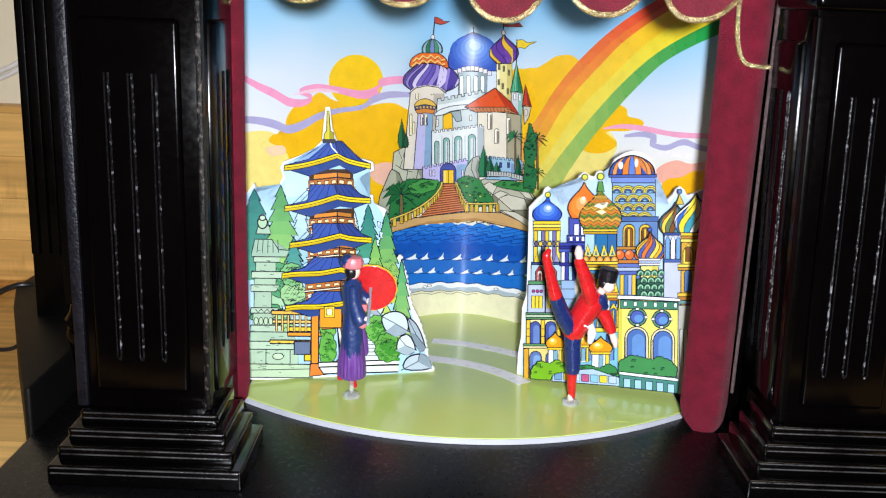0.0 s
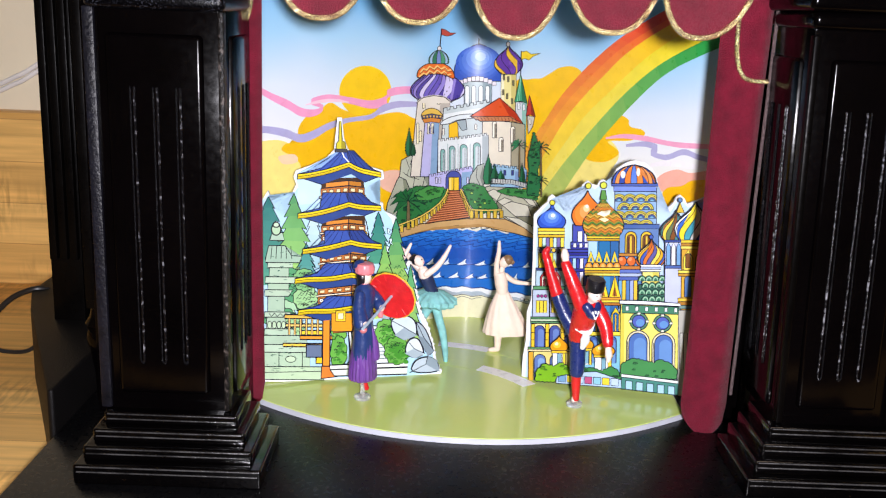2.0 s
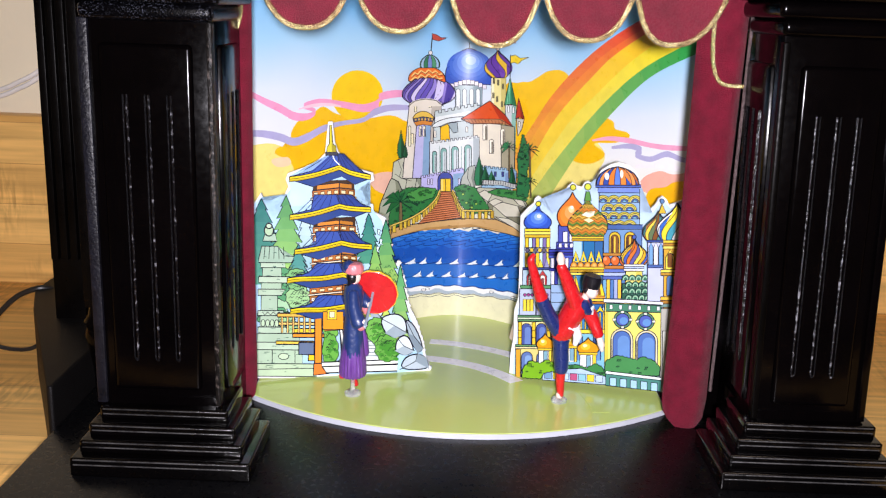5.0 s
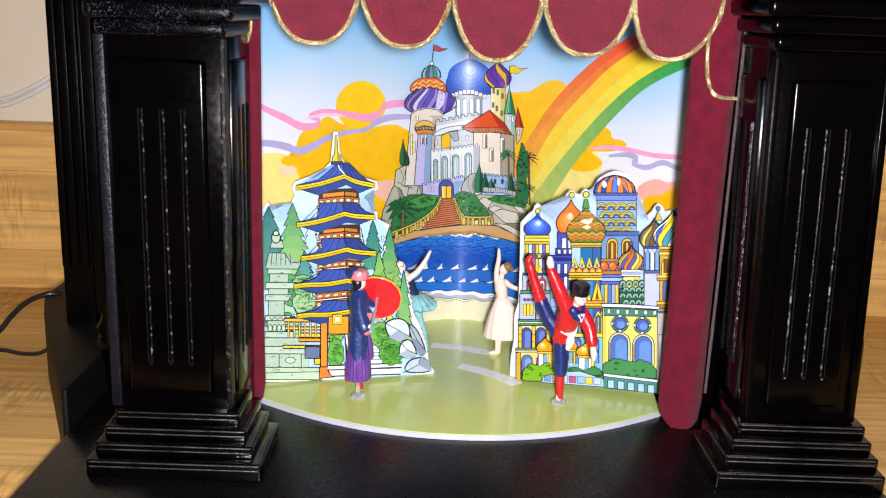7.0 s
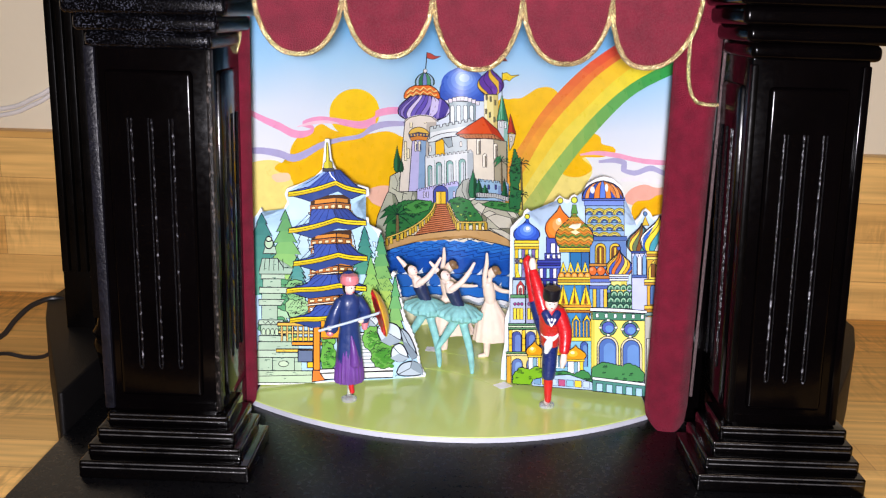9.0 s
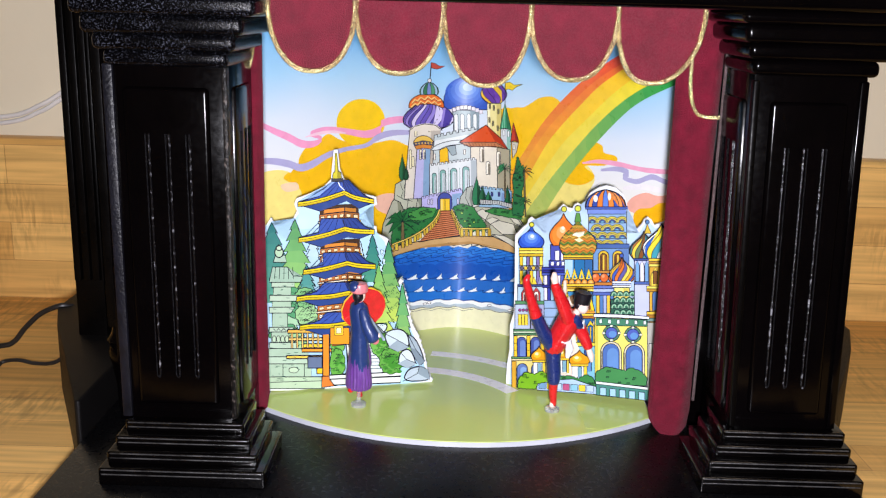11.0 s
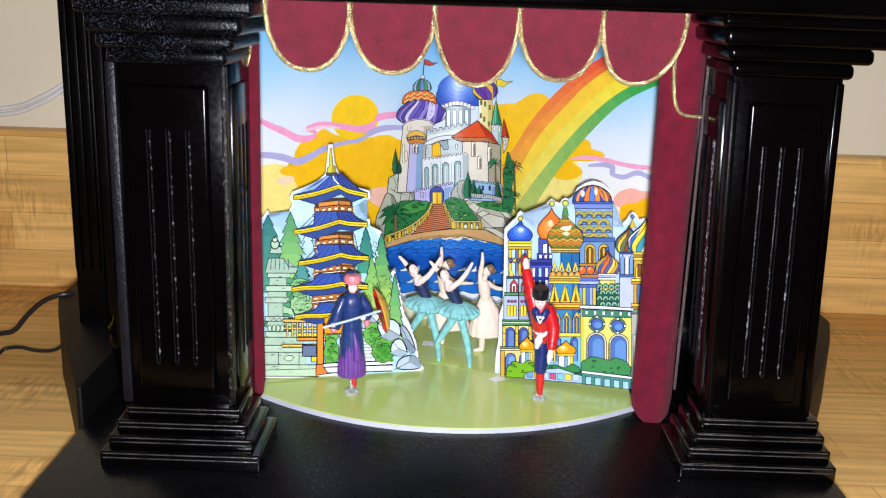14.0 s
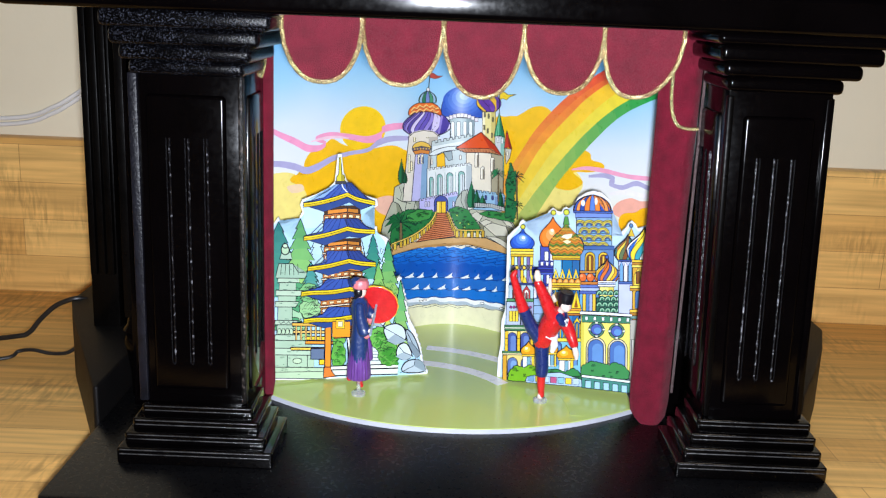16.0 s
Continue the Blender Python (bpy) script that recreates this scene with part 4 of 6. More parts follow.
C.shape(oval(766, 66, 3.6, 4, n=14), "e8e2de", 0.9).line([(767, 62), (770, 30)], 1.6)
C.shape([(769, 30), (777, 32), (786, 38), (797, 38), (788, 42), (780, 44), (770, 41)], "c05144", 0.8)
C.done("castle_tower", backdrop, "round castle tower with twisted purple dome")

C = Art(back_y, first=C.count, sheet=SHEET_A)
# halls
C.shape(cren(774, 180, 858, 164, 7, 5) + [(860, 170), (862, 240), (770, 240)], "c9d6d8", 1.1)
C.fill([(775, 186), (858, 172), (858, 180), (775, 196)], "e8eff0")
C.shape(poly_soft([(768, 204), (780, 194), (806, 187), (836, 186), (850, 190), (830, 193), (800, 197), (782, 204)]), "dfe8ea", 1.1)
C.shape([(784, 205), (800, 198), (802, 236), (784, 236)], "f2c02a", 0.9)
C.shape([(797, 198), (815, 196), (817, 214), (808, 216)], "9fb0b6", 1.0)
C.shape(box(772, 212, 776, 224), "f0ece0", 0.8).shape(arch(833, 214, 4, 10), "f4f0e6", 0.8)
C.shape([(740, 200), (766, 200), (762, 300), (732, 300)], "c1bfe9", 1.2).fill([(754, 202), (766, 202), (762, 300), (750, 300)], "8badcf")
C.shape(poly_soft([(734, 190), (738, 180), (752, 175), (766, 180), (772, 190), (752, 186)]), "e9c25a", 1.1).shape([(733, 189), (752, 185), (772, 189), (770, 196), (752, 193), (735, 196)], "4f5173", 0.9)
for i in range(6):
    C.fill(box(737 + i * 6, 188 - abs(i - 2.5) * -0.5, 739.6 + i * 6, 192), "f2c858")
C.shape([(735, 195), (752, 192), (770, 195), (767, 202), (752, 200), (739, 202)], "d98c42", 0.9)
for x in (747, 754):
    C.shape(arch(x, 222, 5, 20), "f2ead0", 0.8).fill(box(x, 208, x + 2, 221), "4f5c7d")
C.shape([(845, 196), (897, 200), (897, 312), (845, 312)], "ece4d2", 1.1).shape([(897, 200), (922, 204), (922, 304), (897, 312)], "aea78e", 1.1)
for x, y, h in ((867, 229, 30), (879, 254, 26), (900, 238, 30)):
    C.shape(arch(x, y, 8, h), "fbf6e8", 0.9).fill(arch(x + 1.6, y, 3.4, h - 4), "8a8272")
C.shape([(876, 156), (822, 190), (842, 199), (900, 198), (919, 204), (905, 182)], "e15b2c", 1.3)
C.fill([(876, 158), (905, 183), (918, 203), (898, 196)], "b83a20")
C.fill([(824, 190), (898, 190), (917, 203), (900, 198), (842, 198)], "c9865c")
for i in range(13):
    C.line([(828 + i * 6.4, 190 + i * 0.25), (834 + i * 6.0, 198 + i * 0.15)], 0.8, "6a2416")
C.line([(823, 190), (894, 190), (918, 203)], 1.0)
C.shape(cren(764, 236, 856, 224, 12, 4) + [(857, 300), (764, 300)], "e2e8ea", 1.1)
C.fill([(845, 226), (856, 226), (857, 300), (845, 300)], "b7c2c8")
for i, (x, y) in enumerate(((773, 250), (790, 244), (811, 241), (835, 238))):
    w = (8, 11, 13, 13)[i]
    C.shape(arch(x, 290, w, 290 - y), "82b6b0", 1.0).fill(arch(x + 1.5, 290, w - 5, 284 - y), "d3dde2").line([(x + w * .2, 288), (x + w * .2, y + 6)], 0.7)
for x in (782, 801, 823):
    C.line([(x, 240), (x, 290)], 0.7, "689791")
C.shape(cren(748, 300, 828, 284, 10, 4) + [(826, 324), (748, 324)], "c3bfed", 1.1).fill([(808, 292), (827, 290), (826, 324), (806, 324)], "8eb0d3")
for x in (760, 766, 817):
    C.shape(box(x, 301, x + 3.6, 312), "dbd7f3", 0.8)
C.shape(arch(793, 325, 28, 36), "4d5aa8", 1.2).shape(box(784, 301, 803, 325), "f2c93a", 1.0).line([(793.5, 301), (793.5, 325)], 1.0).fill(box(785, 302, 789, 324), "fbe27a")
C.shape(cren(858, 280, 926, 287, 9, 4) + [(924, 320), (860, 318)], "9fc6e1", 1.1).fill([(905, 290), (925, 290), (923, 318), (904, 318)], "819dc7")
for x in (884, 898):
    C.shape(box(x, 288, x + 4, 297), "3f488d", 0.8)
C.shape([(820, 318), (824, 298), (836, 280), (848, 276), (852, 300), (846, 322)], "b4bab0", 1.1).line([(836, 282), (834, 300), (842, 318)], 0.9).fill([(846, 280), (851, 300), (846, 320), (841, 300)], "8a9088")
C.done("castle_hall", backdrop, "white castle halls with arches and red roof")

C = Art(back_y, first=C.count, sheet=SHEET_A)
# stairs
C.shape([(783, 325), (806, 325), (812, 345), (824, 374), (785, 378), (742, 386), (768, 358)], "b4623c", 1.1)
for i in range(13):
    f = (i + 0.5) / 13
    C.fill([(783 - 40 * f ** 1.2, 326 + 58 * f), (806 + 18 * f, 325 + 48 * f), (806 + 18 * f, 326.6 + 48 * f), (783 - 40 * f ** 1.2, 328 + 58 * f)], "e0946a")
    C.line([(783 - 40 * f ** 1.2, 328 + 58 * f), (806 + 18 * f, 327 + 48 * f)], 0.9, "4a2014")
C.done("stairs", backdrop, "brown stairs up to the castle gate")

C = Art(back_y, first=C.count, sheet=SHEET_A)
# greenery
leafy(C, [(688, 388), (692, 352), (704, 330), (722, 318), (760, 318), (782, 324), (774, 344), (752, 364), (724, 378), (700, 390)], "2f7d46", 6, 2.4, 1, 26, "1c5a34")
leafy(C, [(722, 330), (745, 318), (776, 320), (770, 336), (748, 342), (728, 342)], "4a9a4e", 6, 2.0, 2, 9, "2a7038")
leafy(C, [(810, 318), (826, 312), (848, 318), (858, 334), (872, 352), (874, 364), (834, 366), (822, 348)], "35854a", 6, 2.2, 3, 20, "1f6238")
for x, y in ((832, 346), (842, 355), (826, 330), (850, 348)):
    C.shape(oval(x, y, 2.6, 2.2, n=10), "9ac858", 0.7)
leafy(C, [(872, 326), (890, 320), (926, 324), (946, 330), (944, 342), (912, 336), (888, 332)], "3f8d4c", 5, 1.8, 4, 9, "256a38")
cypress(C, 711, 210, 262, 15, "2a7450", 5)
cypress(C, 719, 234, 262, 10, "225f44", 6)
for k, (x, t, b, w) in enumerate(((856, 258, 314, 20), (867, 276, 314, 17), (879, 286, 314, 16), (917, 274, 318, 14))):
    cypress(C, x, t, b, w, ("2a8058", "1f6c4a")[k % 2], 7 + k)
leafy(C, [(938, 218), (946, 240), (950, 268), (944, 290), (950, 315), (946, 335), (926, 330), (930, 290), (928, 262), (934, 240)], "2c7a4c", 6, 2.6, 12, 18, "174f32")
palm(C, 912, 242, 300, 17, "2f8a5a")
palm(C, 951, 246, 300, 19, "2a7d4c")
palm(C, 710, 344, 384, 34, "1d6a3c")
palm(C, 952, 306, 336, 14, "2a7d4c")
C.done("greenery", backdrop, "dark green shrubs, palms and cypresses")

C = Art(back_y, first=C.count, sheet=SHEET_A)
# balustrades
C.shape([(862, 303), (900, 305), (926, 312), (925, 320), (898, 313), (862, 312)], "c4c8c6", 0.9)
for i in range(14):
    C.line([(864 + i * 4.6, 304 + max(0, i - 7) * 1.0), (864 + i * 4.6, 311 + max(0, i - 7) * 1.1)], 0.9)
for line_pts, n in (([(783, 326), (777, 340), (765, 354), (745, 369), (722, 381), (690, 393)], 17), ([(806, 326), (812, 338), (818, 352), (826, 366)], 7), ([(826, 364), (850, 365), (880, 364)], 5)):
    soft = smooth_line([(x, y, 0) for x, y in line_pts], 8)
    for i in range(n + 1):
        q = soft[min(len(soft) - 1, round(i / n * (len(soft) - 1)))]
        s = 0.55 + 0.45 * i / n if n > 5 else 1.0
        C.shape(box(q.x - 3.2 * s, q.y - 3 * s, q.x + 3.2 * s, q.y + 11 * s), ("e6c64a", "cfa93a")[i % 2], 0.9)
    C.line([(q.x, q.y - 4) for q in soft], 3.4, LINE).line([(q.x, q.y - 4) for q in soft], 1.8, "ecd068")
C.done("balustrade", backdrop, "yellow balustrades beside the stairs")


# ---- standing cut-outs ----
def cutout(name, label, board, outline, ox, oy, k, sheet):
    """A card cut to an outline, standing on the stage, with its white margin."""
    thing = base_empty(name, label, "stage cutout", "stage cutouts")
    a = Art(board, ox, oy, k, 0, sheet)
    front = [a.lay(x, y, 0) for x, y in outline]
    bm = bmesh.new()
    f = bm.faces.new([bm.verts.new(p) for p in front])
    out = bmesh.ops.extrude_face_region(bm, geom=[f])
    bmesh.ops.translate(bm, vec=(0, 0.0022, 0), verts=[g for g in out["geom"] if isinstance(g, bmesh.types.BMVert)])
    bmesh.ops.recalc_face_normals(bm, faces=bm.faces)
    link(bm, "card", BOARD, thing, "white card with a cut edge", smooth=False)
    return thing


# pagoda garden
EDGE_L = [(430, 672), (430, 345), (440, 338), (449, 324), (460, 348), (474, 362), (486, 350), (497, 320), (501, 312), (496, 298), (500, 287), (530, 276), (556, 263), (570, 249), (572, 228), (576, 190), (584, 190), (588, 228), (595, 247), (612, 266), (636, 280),
          (660, 287), (662, 301), (650, 308), (634, 322), (634, 340), (660, 346), (661, 360), (682, 370)] + teeth([(682, 370), (690, 396), (692, 430), (698, 462), (709, 452), (718, 485), (728, 540), (740, 562), (752, 600), (758, 632), (768, 656)], 9, 3.0, 7) + [(760, 664), (600, 668), (480, 672)]
garden = cutout("pagoda_cutout", "card cut-out of a blue-roofed pagoda garden standing on stage", left_y, EDGE_L, 0, 0, 1.0, SHEET_A)
G = Art(left_y, first=1, sheet=SHEET_A)
G.fill([(430, 668), (430, 350), (450, 332), (462, 356), (474, 370), (490, 354), (498, 326), (506, 316), (501, 300), (505, 291), (560, 268), (575, 252), (590, 252), (610, 270), (655, 290), (655, 302), (628, 320), (628, 342), (655, 350), (676, 376), (686, 410), (690, 440), (696, 468), (708, 460), (722, 540), (748, 604), (760, 655), (700, 662)], "b9ddf4")
G.fill([(505, 318), (500, 300), (550, 300), (560, 345), (500, 350)], "c9e6f8")


def shaded_fir(cx, tip, base, w, top, low, seed):
    """A jagged printed fir whose ink turns paler towards the ground."""
    rnd = random.Random(seed)
    n = 7
    left, right = [], []
    for i in range(n):
        y = tip + (base - tip) * (i + 1) / n
        r = w / 2 * ((i + 1) / n) ** 0.8
        left += [(cx - r * rnd.uniform(.9, 1.1), y - 1), (cx - r * 0.62, y - 4 + rnd.uniform(-1, 2))]
        right += [(cx + r * rnd.uniform(.9, 1.1), y - 1), (cx + r * 0.62, y - 4 + rnd.uniform(-1, 2))]
    for i in range(n):
        a = [(cx, tip)] if i == 0 else [left[2 * i - 1], right[2 * i - 1]]
        G.fill(([a[0]] if len(a) == 1 else a) + [right[2 * i], right[2 * i + 1], left[2 * i + 1], left[2 * i]], between(top, low, i / (n - 1)))
        G.count -= 0.6
    G.count += 1
    G.line([(cx, tip)] + right, 1.1).line([(cx, tip)] + left, 1.1)


for cx, tip, base, w, top, low, seed in ((450, 334, 500, 112, "2f7f7c", "5fa890", 1), (488, 372, 470, 44, "cfe6f2", "b4d8d8", 9), (533, 360, 470, 60, "cfe4ee", "a8cfd8", 10), (497, 328, 486, 92, "5a9f6a", "a6d47c", 2), (520, 420, 500, 52, "3f9090", "6fb0a0", 3), (522, 470, 545, 60, "5fa894", "8cc58a", 4), (486, 470, 600, 60, "8fc4a4", "cfe6bc", 5),
                                        (626, 372, 450, 40, "d3e8f2", "b4d4dc", 11), (652, 362, 460, 54, "2f8580", "4f9f86", 6), (684, 374, 540, 74, "3f9470", "c2d86a", 7), (664, 420, 560, 64, "7ab86a", "c6dc72", 12), (711, 458, 620, 52, "57a878", "b8d878", 8)):
    shaded_fir(cx, tip, base, w, top, low, seed)
for x, y in ((668, 392), (672, 410), (666, 424)):
    G.shape([(x, y), (x + 6, y + 2), (x + 4, y + 8), (x + 7, y + 13), (x + 1, y + 10)], "d4ecf4", 0.8)
G.done("tree_print", garden, "printed pale and dark green firs")
G = Art(left_y, 460, 340, 2.43, first=G.count)
for x, y, rx, ry, s in ((160, 430, 50, 60, 1), (215, 480, 44, 44, 2), (210, 410, 40, 40, 3), (120, 560, 60, 40, 4), (170, 610, 44, 60, 5)):
    bush(G, x, y, rx, ry, ("86c183", "5fa878", "a6d29a")[s % 3], 10, s)
# stone lantern
for pts, code in (([(75, 260), (85, 230), (125, 230), (132, 260)], "9cc0a4"), ([(60, 330), (72, 280), (135, 280), (160, 318), (200, 320), (190, 345), (60, 345)], "8fb69a"), (box(68, 345, 165, 365), "b5d0ae"), (box(75, 365, 150, 400), "a3c4a2"),
                  ([(60, 400), (185, 400), (170, 425), (60, 425)], "b8d2b0"), (box(70, 425, 150, 450), "9fc09c"), ([(58, 450), (165, 450), (150, 475), (58, 475)], "b0ccaa"), (box(70, 475, 135, 535), "9dbf9e"),
                  ([(58, 535), (160, 535), (150, 555), (58, 555)], "b3cfae"), (box(66, 555, 140, 600), "a2c3a0"), ([(58, 600), (170, 600), (185, 625), (58, 625)], "b4d0b0"), ([(55, 625), (215, 625), (228, 660), (55, 660)], "a5c6a4"),
                  (box(50, 660, 228, 690), "b9d4b4"), (box(50, 690, 235, 745), "abcaa6"), (box(46, 745, 290, 795), "b7d2a6")):
    G.shape(pts, between(code, "c9d8cc", 0.45), 1.1)
G.shape(oval(100, 218, 18, 22), "b7d3b2").shape(oval(100, 200, 12, 10), "c9dfc4")
for i in range(5):
    G.line([(85 + i * 18, 282), (80 + i * 20, 330)], 0.8).line([(75 + i * 22, 540), (85 + i * 22, 552), (97 + i * 22, 540)], 0.9)
    G.shape(oval(78 + i * 18, 585, 8, 14), "c3dabb", 0.8)
G.shape(oval(160, 716, 20, 12), "c6dcbf", 0.8).line([(115, 690), (115, 745)], 0.9).line([(205, 690), (205, 745)], 0.9).line([(60, 768), (280, 762)], 0.8)
# torii and fence
for x0, y0, x1, y1, code in ((135, 545, 290, 560, "f0c05a"), (140, 580, 290, 592, "f4d27c"), (195, 625, 320, 640, "f0a23a"), (195, 605, 285, 622, "f6d33a"), (130, 655, 285, 668, "f2cf5a"), (220, 660, 280, 708, "6f7f9c"), (258, 708, 285, 732, "f5cf2e")):
    G.shape(box(x0, y0, x1, y1), code)
for i in range(6):
    G.shape(box(150 + i * 22, 560, 157 + i * 22, 622), "efc878", 0.8)
G.shape(box(283, 490, 311, 765), "f09a34").shape(oval(297, 480, 15, 22), "f2a94a").shape([(280, 742), (313, 742), (340, 782), (278, 790)], "ea8a3e")
# steps and shrubs
bush(G, 345, 610, 28, 40, "7dbf5a", 9, 11, "4c9a3c")
bush(G, 345, 690, 30, 60, "6fb552", 9, 12, "4c9a3c")
G.shape([(380, 585), (520, 585), (590, 725), (610, 770), (330, 778), (390, 720)], "dfe8ea")
for i in range(9):
    G.line([(385, 600 + i * 14), (515 + i * 6, 598 + i * 14)], 0.9, "6a7f86")
G.shape([(378, 585), (390, 585), (412, 735), (398, 740)], "f6f8f4").shape([(505, 600), (517, 598), (582, 712), (570, 722), (545, 720)], "f6f8f4")
G.shape([(310, 738), (612, 725), (612, 742), (312, 755)], "f2f5ef").shape([(312, 755), (612, 744), (610, 770), (330, 780)], "e3ebe0")
bush(G, 530, 610, 40, 50, "79bb5c", 9, 13, "4c9a3c")
bush(G, 570, 680, 46, 50, "6db152", 10, 14, "4c9a3c")
for pts, code, dark in (([(540, 560), (600, 540), (640, 560), (650, 620), (600, 640), (560, 620)], "cfdde6", "a3b3bf"), ([(640, 560), (680, 590), (715, 680), (690, 700), (650, 620)], "a9b8c4", "8797a4"),
                        ([(610, 640), (650, 625), (680, 690), (640, 710), (600, 690)], "d6e3ea", "adbcc8"), ([(620, 765), (640, 715), (690, 700), (725, 715), (738, 762)], "bccad5", "94a4b0"), ([(500, 520), (560, 520), (545, 560), (505, 556)], "d3e0e8", "a9b8c4")):
    rock(G, pts, code, dark)
rnd = random.Random(5)
for _ in range(60):
    x, y = rnd.uniform(60, 210), rnd.uniform(290, 780)
    G.line([(x, y), (x + rnd.uniform(6, 20), y + rnd.uniform(-3, 3))], 0.6, "4a7468")
    G.count -= 0.28
for _ in range(40):
    x, y = rnd.uniform(505, 600), rnd.uniform(330, 540)
    G.line([(x - 6, y + 4), (x, y - 5), (x + 6, y + 4)], 0.7, "2a6a4a")
    G.count -= 0.28
G.done("garden_print", garden, "printed stone lantern, fence, steps and pines")
G = Art(left_y, first=G.count, sheet=SHEET_A)


# pagoda storeys: two window tiers, seen on the corner, under an upturned blue eave with a yellow rim
def tier(xl, xc, xr, y, h, slope, code, side, n, pane):
    """A row of the storey: a long face, a short face and their window panes."""
    yl, yr = y + slope * (xc - xl), y + slope * 1.1 * (xr - xc)
    G.shape([(xl, yl), (xc, y), (xc, y + h), (xl, yl + h)], code, 1.1).shape([(xc, y), (xr, yr), (xr, yr + h), (xc, y + h)], side, 1.1)
    if not pane:
        return
    for x0, y0, x1, y1, m in ((xl, yl, xc, y, n), (xc, y, xr, yr, max(2, n - 2))):
        for i in range(m):
            a, b = (i + 0.22) / m, (i + 0.80) / m
            xa, xb = x0 + (x1 - x0) * a, x0 + (x1 - x0) * b
            ya, yb = y0 + (y1 - y0) * a, y0 + (y1 - y0) * b
            G.shape([(xa, ya + h * .28), (xb, yb + h * .28), (xb, yb + h * .76), (xa, ya + h * .76)], pane, 0.9)


def storey(xc, y, xl, xr, h):
    G.fill([(xl + 4, y - 4), (xr - 4, y - 6), (xr - 4, y + h), (xl + 4, y + h + 4)], "4a3018")
    tier(xl + 12, xc, xr - 9, y, h * .20, 0.10, "e0933a", "c4822c", 0, None)
    tier(xl + 3, xc, xr - 3, y + h * .22, h * .30, 0.10, "c47a38", "a86b2a", 4, "f6dcae")
    tier(xl, xc, xr, y + h * .53, h * .09, 0.10, "f6ead0", "f2c83a", 0, None)
    tier(xl + 3, xc, xr - 2, y + h * .63, h * .37, 0.10, "b47630", "965c24", 4, "fdf6e6")
    G.line([(xc, y - 2), (xc, y + h)], 1.4)


def eave(xc, yc, xl, yl, xr, yr, top, tw):
    """An upturned eave: blue tiles, a yellow rim in two steps, dark underside."""
    G.fill([(xl + 6, yl + 6), (xc - 40, (yl + yc) / 2 + 8), (xc, yc + 8), (xr - 2, yr + 6), (xr - 30, yr + 18), (xc + 4, yc + 22), (xl + 44, yl + 19)], "33518f")
    G.line([(xl + 6, yl + 7), (xl + 44, yl + 19)], 1.0).line([(xr - 2, yr + 7), (xr - 30, yr + 18)], 1.0)
    left = smooth_line([(xl, yl, 0), (xl + 24, yl - 3, 0), (xc - 38, (yl + yc) / 2 + 1, 0), (xc, yc, 0)], 4)
    right = smooth_line([(xc, yc, 0), (xc + 22, (yr + yc) / 2 + 1, 0), (xr, yr, 0)], 4)
    L, Q = [(p.x, p.y) for p in left], [(p.x, p.y) for p in right]
    G.shape([(xc - tw * .75, top)] + [(xl + 40, yl - 10)] + L + [(xc - 4, top)], "3f5fae", 1.1)
    G.shape([(xc - 4, top), (xc, yc)] + Q[1:] + [(xr - 18, yr - 7), (xc + tw * .35, top)], "2f4a92", 1.1)
    for i in range(6):
        q = L[2 + 2 * i]
        G.line([(xc - tw * .7 + i * tw * .12, top + 1), q], 0.8, "1d2f6c")
    for i in range(4):
        q = Q[1 + 2 * i]
        G.line([(xc - 2 + i * tw * .1, top + 1), q], 0.8, "182758")
    rim = L + Q[1:]
    G.shape([(x, y) for x, y in rim] + [(x, y + 9.5) for x, y in rim[::-1]], "ecd21e", 1.2)
    G.line([(x, y + 4.6) for x, y in rim], 0.9, "6a5c10")
    G.fill([(x, y + 6.2) for x, y in L] + [(x, y + 9) for x, y in L[::-1]], "cdb316")


EAVES = ((597, 271, 503, 293, 656, 290), (597, 344, 504, 365, 656, 351), (601, 413, 513, 430, 658, 421), (603, 473, 499, 484, 656, 480), (606, 533, 505, 542, 656, 538))
for k, (y, xl, xr, h) in enumerate(((305, 543, 629, 44), (375, 544, 631, 38), (431, 542, 633, 36), (489, 538, 636, 36), (546, 566, 632, 34))):
    storey(EAVES[k][0], y, xl, xr, h)
    if k < 4:
        G.fill([(EAVES[k + 1][0] - 52, y + h + 2), (EAVES[k + 1][0] + 36, y + h), (EAVES[k + 1][0] + 30, y + h + 9), (EAVES[k + 1][0] - 60, y + h + 12)], "46649c")
for k in (4, 3, 2, 1):
    eave(*EAVES[k], EAVES[k][1] - 17, 64)
eave(*EAVES[0], 250, 24)
G.fill([(574, 252), (580, 252), (546, 281), (520, 287), (556, 268)], "8fb0e0").line([(584, 252), (588, 262), (597, 271)], 1.6, "e8f0fa")
G.shape([(573, 251), (574, 237), (578, 232), (579, 196), (582, 196), (585, 232), (590, 235), (592, 251)], "d2c83a", 1.0).fill([(582, 200), (584, 232), (590, 236), (591, 250), (583, 250)], "a89c24")
G.shape(box(571, 247, 594, 253), "46464e", 0.8)
G.shape(box(566, 547, 604, 580), "f0a52c", 1.0).shape(box(574, 543, 592, 562), "fbd23c", 1.0).shape(box(578, 547, 588, 558), "fff3c0", 0.9)
G.done("pagoda_print", garden, "printed five-storey pagoda with blue tiled roofs")

